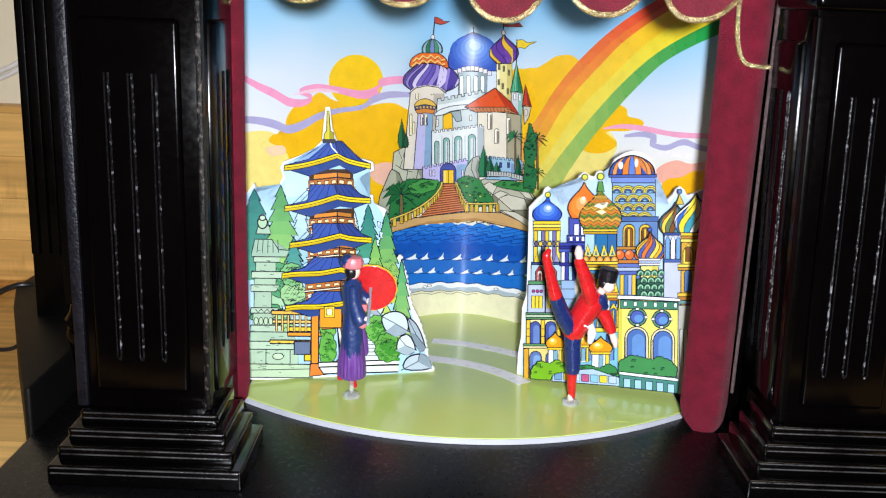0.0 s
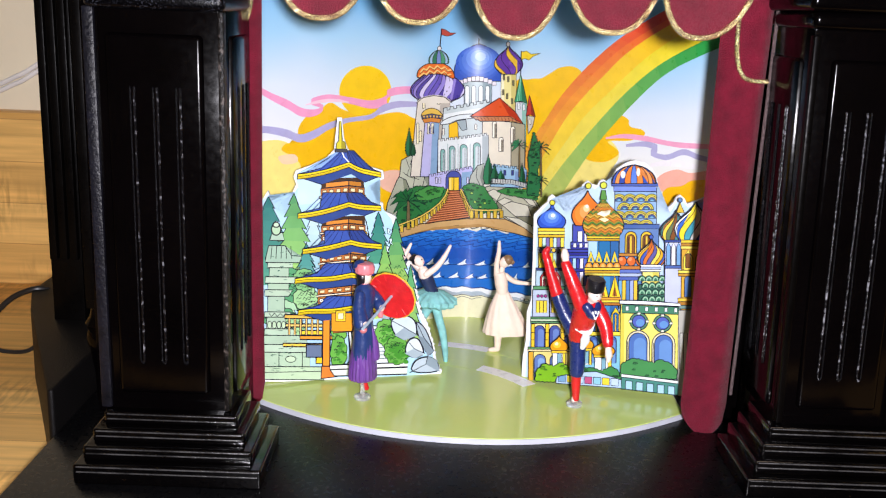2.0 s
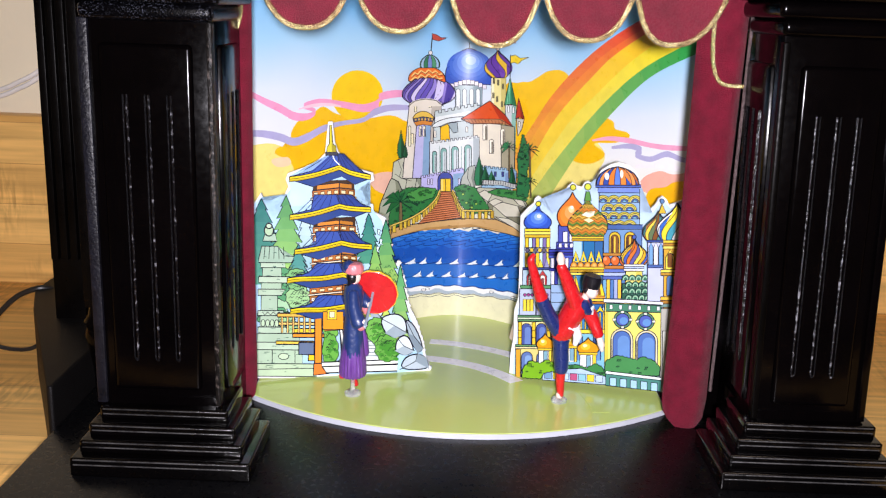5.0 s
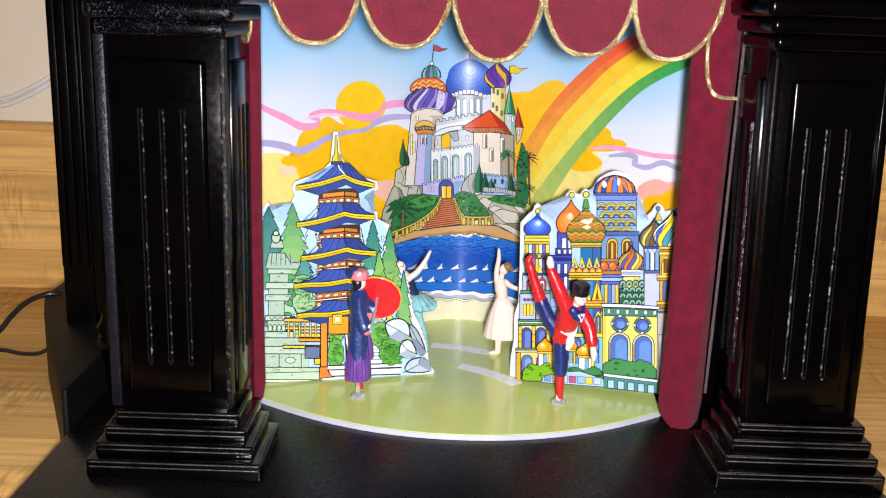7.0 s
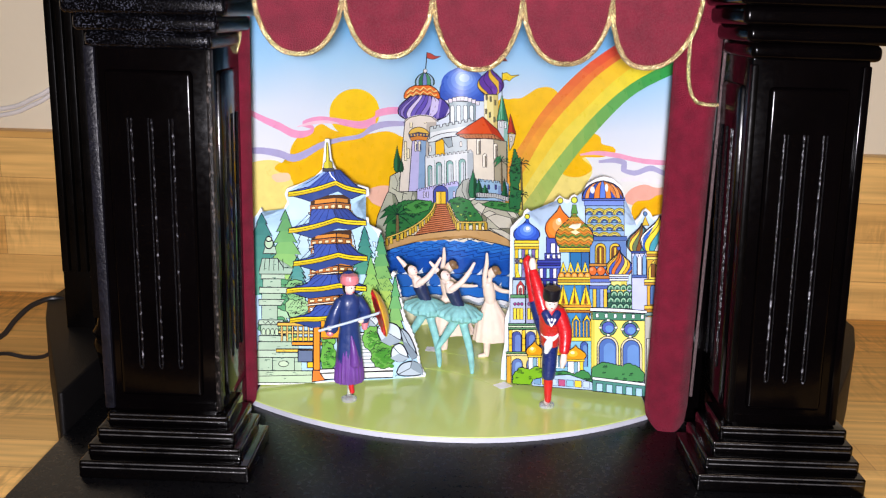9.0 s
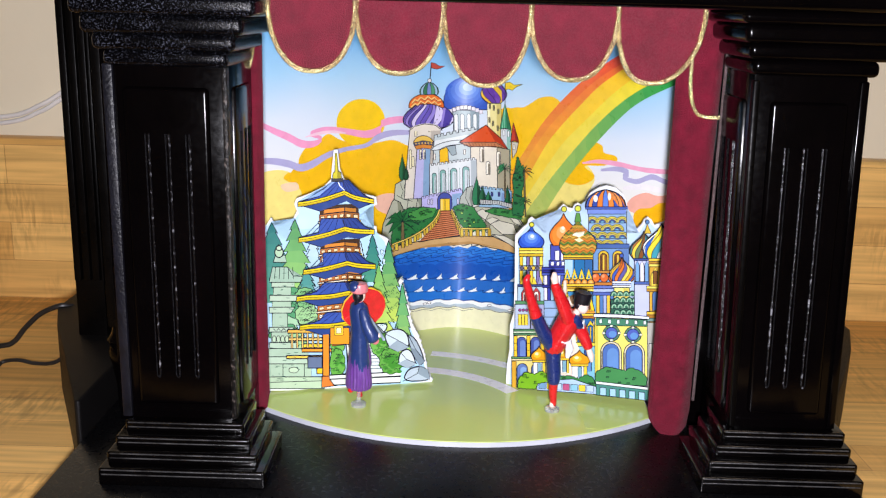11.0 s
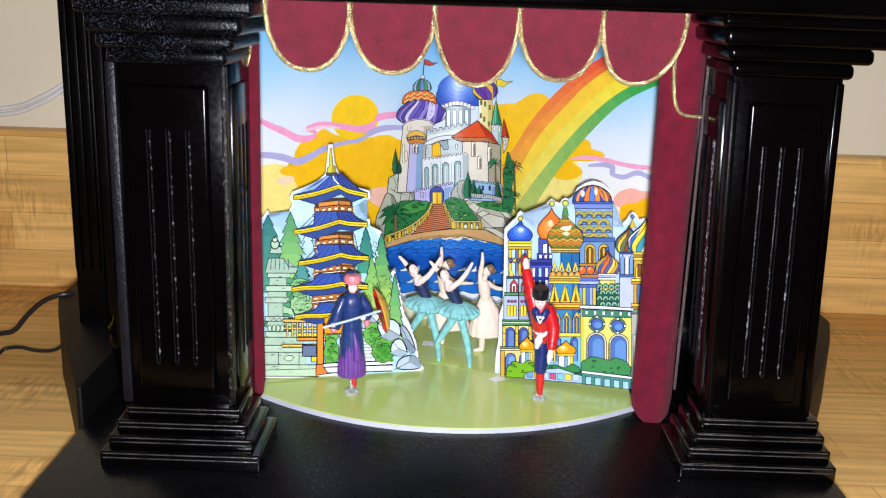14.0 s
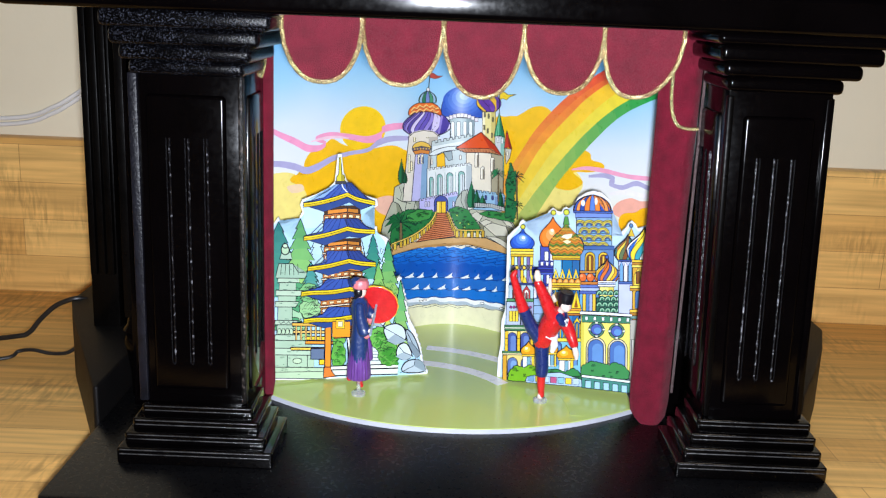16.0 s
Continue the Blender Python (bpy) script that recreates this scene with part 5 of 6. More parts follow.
# onion-domed city
EDGE_R = [(908, 680), (910, 640), (915, 612), (916, 566), (923, 545), (925, 480), (926, 405), (940, 390), (948, 384), (950, 376), (956, 371), (962, 376), (966, 385), (980, 396), (986, 388), (1002, 374), (1005, 356), (1014, 348), (1022, 354), (1030, 356), (1034, 349), (1040, 346),
          (1047, 350), (1050, 362), (1053, 345), (1062, 328), (1078, 318), (1092, 314), (1108, 318), (1122, 330), (1130, 352), (1131, 396), (1146, 394), (1156, 384), (1160, 376), (1167, 371), (1174, 377), (1178, 386), (1192, 382), (1215, 372), (1215, 706), (1160, 702), (1070, 692)]
city = cutout("city_cutout", "card cut-out of a colourful onion-domed city standing on stage", right_y, EDGE_R, 0, 0, 1.0, SHEET_B)
R = Art(right_y, first=1, sheet=SHEET_B)
R.fill([(914, 676), (916, 640), (921, 612), (922, 566), (928, 545), (930, 480), (931, 408), (956, 378), (980, 402), (1008, 378), (1014, 354), (1026, 362), (1040, 352), (1052, 370), (1064, 334), (1092, 320), (1122, 336), (1126, 400), (1150, 400), (1166, 376), (1180, 392), (1210, 380), (1210, 700), (1070, 688)], "c2dbf2")


def bands(x0, x1, y0, codes, h, width=1.0):
    for i, code in enumerate(codes):
        R.shape(box(x0, y0 + i * h, x1, y0 + (i + 1) * h), code, width)


def piers(x0, x1, y0, y1, codes, width=0.9):
    w = (x1 - x0) / len(codes)
    for i, code in enumerate(codes):
        R.shape(box(x0 + i * w, y0, x0 + (i + 1) * w, y1), code, width)


# big ribbed dome and its drum of overlapping arches
R.shape(box(1059, 360, 1128, 424), "91b4d7", 1.2)
for row in range(4):
    for i in range(4):
        x, y = 1066 + i * 18 + (row % 2) * 9, 378 + row * 14
        if x < 1126:
            for r, code in ((12, "d8cc4a"), (9, "efe47c"), (6.5, "5a74b8"), (4, "7ab6d7")):
                R.shape([(max(1059, min(1128, a)), b) for a, b in oval(x, y + 4, r, r, 0, 180, 14)], code, 0.9)
R.shape(box(1053, 352, 1130, 357), "4a68b8", 1.0).shape(box(1057, 357, 1127, 366), "7a94d6", 1.0)
HALF = ((0, 1), (.2, .98), (.4, .92), (.6, .80), (.8, .58), (.92, .36), (1, .06))
dome(R, 1090, 353, 74, 31, ["ea8b34", "3a5cb4", "f09a50", "2f4fa4", "e88630", "5f86d6"], 11, 0.0, HALF, False, 1.2)
R.fill(oval(1072, 338, 4, 6), "dee7fa").fill(oval(1097, 334, 3, 7), "f8e6d4")
R.shape(box(1064, 420, 1133, 428), "4d70ac", 1.0).shape(box(1067, 428, 1132, 560), "7aa2cd", 1.1).fill(box(1112, 429, 1131, 560), "6688bc")
for x in (1086, 1112):
    R.shape(arch(x, 470, 19, 38), "e6c23a", 1.1).shape(arch(x, 470, 13, 33), "8a5a26", 0.9).line([(x, 440), (x, 470)], 2.0, "e9c84a").line([(x - 4, 442), (x - 4, 470)], 0.8)
R.shape(box(1064, 468, 1134, 473), "c48a3a", 0.9)
for x in (1072, 1087, 1102):
    R.shape(oval(x, 481, 7.5, 8), "dd7434", 1.0).fill(oval(x - 2, 478, 3, 3), "f2a070")
bands(1064, 1106, 489, ("c9843a", "6a80c4", "b3c3e9", "5a70b8"), 6)
piers(1066, 1104, 513, 545, ("7ab4d7", "e8c84a", "5b88c0", "a8b7e5", "e8c84a", "5b88c0"))
R.done("drum_print", city, "ribbed purple drum under a striped dome")
R = Art(right_y, first=R.count, sheet=SHEET_B)
# slim tower with a blue dome
dome(R, 955, 427, 47, 37, ["2f5cc0"], 0, 0, ONION, False, 1.3)
for cx, cy, rx, ry, code in ((954, 411, 18, 13, "3f70d2"), (955, 409, 12, 10, "5c8ce2"), (956, 407, 7, 6, "94b8f2"), (957, 406, 3.4, 3, "f0f6ff")):
    R.fill(oval(cx, cy, rx, ry), code)
R.shape([(952, 395), (956, 384), (960, 395)], "2f5cc0", 0.9).shape(oval(956, 385, 4.4, 4.4), "d9d64a", 1.0)
bands(933, 977, 427, ("e8cf3a", "f4e26a", "d6b52c"), 5.2)
piers(934, 976, 443, 494, ("e6c83a", "d0ffef", "8476b0", "e6c83a", "c8e9e9", "8476b0", "f0dc5a"))
R.shape(box(933, 459, 977, 468), "acb6c7", 0.9)
for i in range(6):
    R.shape(oval(938 + i * 7, 463.5, 3.4, 3.6, n=12), ("686379", "e8c84a")[i % 2], 0.8)
for i in range(4):
    R.shape([(934 + i * 10.5, 494), (939 + i * 10.5, 478), (944.5 + i * 10.5, 494)], ("f0d84a", "9797c0")[i % 2], 0.8)
R.shape(box(930, 493, 978, 497), "3f5189", 0.9).shape(box(930, 497, 978, 524), "b5cedd", 1.0)
for x in (944, 964):
    R.shape([(x - 7, 524), (x - 7, 508), (x, 498), (x + 7, 508), (x + 7, 524)], "c44a4a", 1.0).shape(arch(x, 524, 8, 18), "f8f0e6", 0.8).shape(arch(x, 524, 4, 13), "9a4a52", 0.7)
R.shape(box(926, 523, 980, 529), "5f9a6c", 1.0).shape(box(925, 529, 978, 574), "bac6db", 1.1).fill(box(953, 530, 977, 573), "abaecf")
for k in (0, 1):
    for i in range(3):
        R.shape(oval(934 + i * 6.2 + k * 25, 539.5, 2.6, 2.6, n=10), "a8488e", 0.7)
        R.shape(box(931 + i * 6 + k * 25, 547, 936.6 + i * 6 + k * 25, 567), "ead24a", 0.7)
R.line([(953, 497), (953, 574)], 1.6)
bands(922, 980, 574, ("5a8f66", "cfe0c2", "5a8f66"), 3.6)
R.shape(box(923, 585, 1000, 624), "efe2a6", 1.0)
for x in (937, 962, 988):
    R.shape(arch(x, 624, 17, 36), "4f60a4", 1.0).fill(arch(x + 2, 624, 10, 30), "718cc7")
for x in (926, 949.5, 975):
    R.shape(box(x - 3, 586, x + 3, 624), "e9c63a", 0.9).line([(x - 3, 600), (x + 3, 600)], 0.8).line([(x - 3, 612), (x + 3, 612)], 0.8)
bands(918, 1000, 624, ("6a9a6a", "e8dcae"), 3.6)
R.shape(box(919, 631, 1000, 680), "e6d48a", 1.0).shape(box(919, 632, 927, 680), "d8a83a", 0.9)
for x in (938, 964):
    R.shape(arch(x, 680, 19, 44), "6881b8", 1.0).fill(arch(x + 2, 680, 11, 38), "88abd7")
R.done("tower_print", city, "slim tower with blue onion dome")
R = Art(right_y, first=R.count, sheet=SHEET_B)
# orange dome
R.shape(box(990, 421, 1030, 452), "4d58b0", 1.0).shape(box(998, 432, 1006, 450), "e5e5f5", 0.9).shape(box(1009, 432, 1016, 450), "e5e5f5", 0.9)
dome(R, 1014, 423, 52, 58, ["e87f26"], 0, 0, ONION, False, 1.3)
for cx, cy, rx, ry, code in ((1008, 404, 15, 16, "f09336"), (1010, 400, 9, 11, "f6a660"), (1012, 394, 5, 6, "fbd0a0"), (1013, 391, 2.4, 3, "fff4e4")):
    R.fill(oval(cx, cy, rx, ry), code)
R.shape(oval(1015, 357, 4.8, 5), "d6d44a", 1.0)
bands(987, 1018, 450, ("4d5ab4", "373d9c"), 6)
for x in (991, 1001, 1010):
    R.shape(box(x, 452, x + 5, 459), "f2f2fb", 0.7)
bands(974, 1020, 462, ("3f4dac", "2c3091", "5165c0"), 5)
piers(978, 1014, 477, 522, ("e7e3f5", "3f48a4", "acd7e9", "3f48a4", "e7e3f5", "5b6bbc"))
R.shape(box(975, 494, 1015, 499), "313794", 0.9)
R.shape(box(978, 522, 1016, 604), "9ab6d7", 1.0)
for i in range(4):
    R.line([(978, 536 + i * 16), (1016, 536 + i * 16)], 0.9)
# gold dome over the zigzag tower
R.shape(box(1016, 446, 1066, 606), "3f8fc0", 1.1).fill(box(1016, 447, 1030, 482), "b4d6ee").fill(box(1052, 447, 1065, 606), "2f6fa8")
R.shape(box(1033, 447, 1052, 482), "1f78ac", 0.9)
dome(R, 1040, 441, 68, 66, ["b88a2c"], 0, 0, ONION, False, 1.4)
for i in range(10):
    v = (i + 0.6) / 11
    y, w = 441 - 66 * v, 33 * girth(ONION, v)
    pts = [(1040 - w + 2 * w * j / 9, y + (2.2 if j % 2 else -2.2)) for j in range(10)]
    R.line(pts, 2.4, ("4f8a3c", "e0862c", "d9b44a")[i % 3]).line([(x, yy + 1.6) for x, yy in pts], 0.7, "4a3a14")
R.fill([(1029, 404), (1036, 399), (1044, 402), (1052, 397), (1050, 404), (1042, 408), (1034, 405)], "fdf6da").fill([(1033, 412), (1042, 409), (1050, 413), (1042, 417)], "fbeebc")
R.shape([(1034, 380), (1037, 364), (1043, 364), (1046, 380)], "5f9a4c", 0.9).shape(oval(1040, 356, 5.4, 5.6), "d2d84a", 1.1)
bands(1013, 1067, 440, ("e9cf3a", "c9a32a"), 4)
for i in range(4):
    R.shape([(1014 + i * 13, 484), (1020 + i * 13, 464), (1027 + i * 13, 484)], "f2d638", 1.0).fill([(1018 + i * 13, 482), (1020.5 + i * 13, 473), (1023 + i * 13, 482)], "2f7fb0")
for i in range(5):
    R.shape(oval(1017 + i * 11.5, 492, 6.4, 9, 0, 180, 12), "e09734", 1.0).fill(oval(1017 + i * 11.5, 491, 3, 5, 0, 180, 10), "f4c070")
bands(1010, 1068, 492, ("ecd040", "c9a22c", "f2e06a"), 4.6)
for i in range(3):
    R.shape([(1010 + i * 20, 541), (1020 + i * 20, 505), (1030 + i * 20, 541)], "f2d432", 1.2).fill([(1016 + i * 20, 539), (1020 + i * 20, 520), (1024 + i * 20, 539)], "a86a24").line([(1020 + i * 20, 508), (1020 + i * 20, 540)], 0.8)
bands(1008, 1070, 541, ("e6a43a", "f0d04a", "b87a2c"), 4.6)
for i in range(3):
    x = 1024 + i * 19
    R.shape(box(x - 6.5, 566, x + 6.5, 598), "2f6fa8", 0.9).shape([(x - 8.5, 572), (x, 558), (x + 8.5, 572), (x, 566)], "eed03a", 1.0)
    for u in (-6, 0, 6):
        R.shape(box(x + u - 1.2, 570, x + u + 1.2, 598), "e8c63a", 0.6)
R.shape(box(1008, 598, 1070, 605), "efdc52", 1.0).shape(box(1000, 605, 1070, 670), "88c6db", 1.0)
for x in (1026, 1057):
    R.shape(arch(x, 650, 13, 44), "4d6bb0", 0.9).fill(arch(x + 1.5, 650, 7, 38), "6f9acb")
# small twisted dome and scales
dome(R, 1120, 488, 47, 44, ["e8b62c", "4a66b8", "e27d2e", "6863a4", "f2d862"], 9, 0.8, ONION, False, 1.2)
R.shape(oval(1119, 441, 3.4, 3.6), "4a66b8", 0.9)
bands(1102, 1136, 487, ("f4f6fa", "b8c7e5", "f4f6fa"), 3.8)
R.shape(box(1105, 499, 1133, 528), "f0e88a", 1.0).fill(box(1122, 500, 1132, 527), "d8cc62")
R.shape(box(1099, 520, 1143, 550), "2f6a58", 1.0)
for row in range(4):
    for i in range(4):
        x, y = 1105 + i * 11 + (row % 2) * 5.5, 514 + row * 11
        R.shape(oval(x, y, 6.6, 9, 0, 180, 12), "3f7f66", 0.9).line(oval(x, y, 4.0, 6, 0, 180, 10), 1.3, "a4d0b0")
R.done("dome_print", city, "orange, gold and twisted onion domes")
R = Art(right_y, first=R.count, sheet=SHEET_B)
# striped towers behind the curtain's edge
R.shape(box(1142, 446, 1172, 560), "c5ccef", 1.0)
dome(R, 1160, 447, 54, 50, ["b8772c", "e9cf4a", "6a7f58", "8a5624", "4a8a8c"], 9, 0.6, ONION, False, 1.2)
dome(R, 1192, 447, 70, 64, ["2f6cc4", "f0d838", "3fa0b0", "f4f4ee"], 8, 0.8, ONION, False, 1.3)
R.shape([(1160, 401), (1166, 384), (1173, 401)], "d6b83a", 1.0).shape(oval(1166, 380, 3.6, 3.8), "5b86b4", 0.9)
R.shape(box(1141, 446, 1176, 450), "365196", 0.9)
for i in range(3):
    R.shape([(1144 + i * 8.4, 488), (1144 + i * 8.4, 458), (1147.5 + i * 8.4, 450), (1151 + i * 8.4, 458), (1151 + i * 8.4, 488)], ("7aa9d3", "f0f0fa", "7aa9d3")[i], 0.9)
R.shape(box(1142, 488, 1170, 493), "4d6bac", 0.9)
bands(1168, 1212, 446, ("e8c83a", "b9882c", "f2e06a"), 5)
R.shape(box(1169, 461, 1212, 700), "d9ac3c", 1.0)
for x in (1180, 1200):
    R.shape([(x - 8, 496), (x - 8, 476), (x, 462), (x + 8, 476), (x + 8, 496)], "f0d84e", 1.0).shape(arch(x, 492, 8, 24), "8a5a2a", 0.8)
    R.shape(arch(x, 540, 11, 34), "5b81b4", 0.9)
bands(1164, 1212, 496, ("f2df62", "c4952e"), 5)
bands(1164, 1212, 542, ("e8c040", "b4802a", "7a9d98"), 6)
R.shape(box(1164, 562, 1212, 704), "b9b8b0", 1.0)
for x in (1174, 1196):
    R.shape(box(x - 6, 600, x + 6, 660), "d6d6ce", 0.9).line([(x, 600), (x, 660)], 0.8)
R.done("tower_print", city, "striped onion-domed towers")
R = Art(right_y, first=R.count, sheet=SHEET_B)
# palace front
R.shape(box(1070, 552, 1165, 668), "efe57a", 1.1).fill(box(1070, 566, 1076, 660), "d8cc5a")
R.shape([(1068, 546), (1110, 547), (1168, 551), (1168, 556), (1110, 553), (1068, 552)], "eef4fa", 1.0)
R.shape([(1072, 553), (1165, 557), (1165, 569), (1072, 567)], "4a8c70", 1.0)
for i in range(6):
    R.shape(box(1078 + i * 16, 556 + i * .5, 1083 + i * 16, 563 + i * .5), "e6eef2", 0.7)
for x, y in ((1100, 581), (1139, 584)):
    R.shape(oval(x, y, 15, 14.5), "5f8f78", 1.1).shape(oval(x, y, 11, 10.5), "5a6cbc", 1.0).fill(oval(x + 2, y + 2, 7, 6), "6a9cd1")
    for u, v in ((-14, 0), (14, 0), (0, -13), (0, 13)):
        R.shape(box(x + u - 2.6, y + v - 2, x + u + 2.6, y + v + 2), "e4e8d8", 0.7)
for x, y in ((1099, 596), (1141, 599)):
    R.shape(arch(x, 656, 38, 656 - y), "ded8ba", 1.1).shape(arch(x, 656, 30, 652 - y), "577bbc", 1.0).fill(arch(x + 3, 656, 20, 644 - y), "6f9ad1").line([(x - 17, 656), (x - 17, y + 18)], 0.8)
R.done("palace_print", city, "pale yellow palace front with arches")
R = Art(right_y, first=R.count, sheet=SHEET_B)
# gold cupolas, hedges, fence
for x, base, w, h in ((969, 631, 30, 26), (1014, 627, 24, 22), (1042, 638, 38, 26)):
    R.shape(box(x - w * .36, base, x + w * .36, base + 26), "eef2f2", 0.9).shape(box(x - 3, base + 4, x + 4, base + 24), "84b0c4", 0.7).shape(box(x + w * .2, base + 2, x + w * .36, base + 26), "e9cf4a", 0.7)
    dome(R, x, base, w, h, ["dfa018"], 0, 0, ONION, False, 1.2)
    R.fill(oval(x - w * .12, base - h * .42, w * .22, h * .22), "f2c23e").fill(oval(x - w * .14, base - h * .48, w * .1, h * .1), "fdf0bc")
    R.shape(box(x - w * .42, base - 1, x + w * .42, base + 3), "e8c83a", 0.8)
leafy(R, [(1070, 672), (1072, 652), (1090, 642), (1110, 646), (1125, 650), (1134, 644), (1152, 650), (1164, 662), (1162, 676)], "4a945a", 8, 1.6, 3, 7, "35784a")
leafy(R, [(1000, 676), (1004, 660), (1022, 658), (1040, 664), (1054, 656), (1066, 662), (1072, 676)], "3f8c50", 7, 1.6, 4, 7, "2c6e3c")
R.shape([(965, 668), (1030, 664), (1072, 678), (1074, 692), (965, 684)], "b3cceb", 1.0)
for i, code in enumerate(("7aa2c4", "e8d04a", "c1d5ed", "c4608a", "90c6db", "e8d04a", "c1d5ed")):
    R.shape([(968 + i * 14.5, 670 + i * .9), (980 + i * 14.5, 670.6 + i * .9), (980 + i * 14.5, 682 + i), (968 + i * 14.5, 681 + i)], code, 0.8)
leafy(R, [(930, 680), (932, 664), (944, 652), (960, 656), (972, 650), (984, 656), (988, 668), (966, 672), (962, 682)], "7fb52a", 7, 1.6, 5, 8, "5f9420")
R.shape([(1072, 670), (1166, 682), (1166, 703), (1072, 693)], "4f8f86", 1.0).shape([(1072, 668), (1166, 679), (1166, 684), (1072, 673)], "eaf4f4", 0.9)
for i in range(5):
    x, y = 1079 + i * 17.5, 679 + i * 2.1
    R.shape([(x, y), (x + 11, y + 1.2), (x + 11, y + 15), (x, y + 14)], "a9cfe6", 0.9)
R.done("hedge_print", city, "gold cupolas, hedges and pale fence")


# ---- slots and the plates that glide in them, round one pivot ----
PIVOT = (-0.031, 0.064)


def arc_strip(radius, a0, a1, half, z0, z1):
    n = 28
    ang = [radians(a0 + (a1 - a0) * i / n) for i in range(n + 1)]
    inner = [(PIVOT[0] + (radius - half) * math.cos(a), PIVOT[1] + (radius - half) * math.sin(a)) for a in ang]
    outer = [(PIVOT[0] + (radius + half) * math.cos(a), PIVOT[1] + (radius + half) * math.sin(a)) for a in ang]
    return flat_board(inner + outer[::-1], z0, z1)


part("slot_strip", arc_strip(0.0808, 34, 106, 0.0050, 0.03004, 0.0301), SLOT_WHITE, stage, "milky white strip in the dancers' slot")
part("slot_strip", arc_strip(0.1135, 40, 84, 0.0046, 0.03004, 0.0301), SLOT_WHITE, stage, "milky white strip in the dancers' slot")


def about_pivot(bm):
    bmesh.ops.translate(bm, vec=(-PIVOT[0], -PIVOT[1], 0), verts=bm.verts)
    return bm


front_plate = tagged(link(about_pivot(arc_strip(0.0808, 42, 108, 0.0056, 0.03015, 0.03025)), "slide_plate", STAGE_GREEN), "lime green plate gliding over the stage slot", "slide plate", "slide plates")
rear_plate = tagged(link(about_pivot(arc_strip(0.1135, 28, 78, 0.0052, 0.03015, 0.03025)), "slide_plate", STAGE_GREEN), "lime green plate gliding over the stage slot", "slide plate", "slide plates")


# ---- painted figurines ----
class Doll:
    """A moulded plastic figurine: one mesh of rounded limbs and lathed skirts, each painted with one of its materials."""

    def __init__(self, *paints):
        self.bm, self.paints = bmesh.new(), list(paints)

    def _paint(self, before, paint):
        k = self.paints.index(paint)
        for f in self.bm.faces[before:]:
            f.material_index = k
        return self

    def limb(self, paint, points, radii, sides=12):
        self.bm.faces.ensure_lookup_table()
        before = len(self.bm.faces)
        c = smooth_line([(*p, 0) for p in points] if len(points[0]) == 2 else points, 5)
        n = len(c)
        rr = []
        for i in range(n):
            f = i / (n - 1) * (len(radii) - 1)
            j = min(int(f), len(radii) - 2)
            rr.append(radii[j] + (radii[j + 1] - radii[j]) * (f - j))
        # rounded ends
        d0, d1 = (c[0] - c[1]).normalized(), (c[-1] - c[-2]).normalized()
        c = [c[0] + d0 * rr[0] * 0.8, c[0] + d0 * rr[0] * 0.5] + c + [c[-1] + d1 * rr[-1] * 0.5, c[-1] + d1 * rr[-1] * 0.8]
        rr = [rr[0] * 0.45, rr[0] * 0.85] + rr + [rr[-1] * 0.85, rr[-1] * 0.45]
        tube(self.bm, c, 0, sides, radii=rr)
        self.bm.faces.ensure_lookup_table()
        return self._paint(before, paint)

    def ball(self, paint, at, size, tilt=(0, 0, 0)):
        self.bm.faces.ensure_lookup_table()
        before = len(self.bm.faces)
        m = Matrix.Translation(at) @ Euler([radians(a) for a in tilt]).to_matrix().to_4x4() @ Matrix.Diagonal((*size, 1))
        bmesh.ops.create_uvsphere(self.bm, u_segments=16, v_segments=10, radius=1, matrix=m)
        self.bm.faces.ensure_lookup_table()
        return self._paint(before, paint)

    def lathe(self, paint, profile, at=(0, 0, 0), tilt=(0, 0, 0), ruffles=0, depth=0.0, squash=1.0, sides=48, trail=0.0):
        """Rings of (radius, height); ruffles deepen towards the first ring."""
        self.bm.faces.ensure_lookup_table()
        before = len(self.bm.faces)
        turn = Euler([radians(a) for a in tilt]).to_matrix()
        rings = []
        top = profile[-1][1]
        span = max(1e-6, abs(top - profile[0][1]))
        for i, (r, z) in enumerate(profile):
            ring = []
            low = 1 - i / (len(profile) - 1)
            for k in range(sides):
                a = 2 * math.pi * k / sides
                q = r * (1 + depth * (0.35 + 0.65 * low) * math.sin(a * ruffles + i * 0.7)) if ruffles else r
                p = Vector((q * math.cos(a) * (1 + trail * low * max(0, math.cos(a))), q * math.sin(a) * squash, z + (depth * 0.25 * r * math.sin(a * ruffles * 0.5 + i) if ruffles else 0)))
                ring.append(self.bm.verts.new(turn @ p + Vector(at)))
            rings.append(ring)
        for a, b in zip(rings, rings[1:]):
            for k in range(sides):
                self.bm.faces.new((a[k], a[(k + 1) % sides], b[(k + 1) % sides], b[k]))
        self.bm.faces.new(rings[0][::-1])
        self.bm.faces.new(rings[-1])
        self.bm.faces.ensure_lookup_table()
        return self._paint(before, paint)

    def done(self, name, label, group):
        bmesh.ops.recalc_face_normals(self.bm, faces=self.bm.faces)
        return tagged(link(self.bm, name, self.paints), label, "figurine", group)


def gloss(name, code, rough=0.38, vary=0.12):
    return mat(name, rgb(code), rough, vary=vary, scale=220, bump=0.25, bump_scale=500, coat=0.15)


SKIN = gloss("flesh_paint", "f6ddd0")
HAIR = gloss("black_hair_paint", "15131a")
BROWN = gloss("brown_hair_paint", "8a6a4c")
COAT = gloss("navy_coat_paint", "22386e")
SKIRT = gloss("purple_skirt_paint", "6a3d8e")
PINK = gloss("pink_trim_paint", "e8838a")
RED = gloss("red_paint", "d01f24", 0.3)
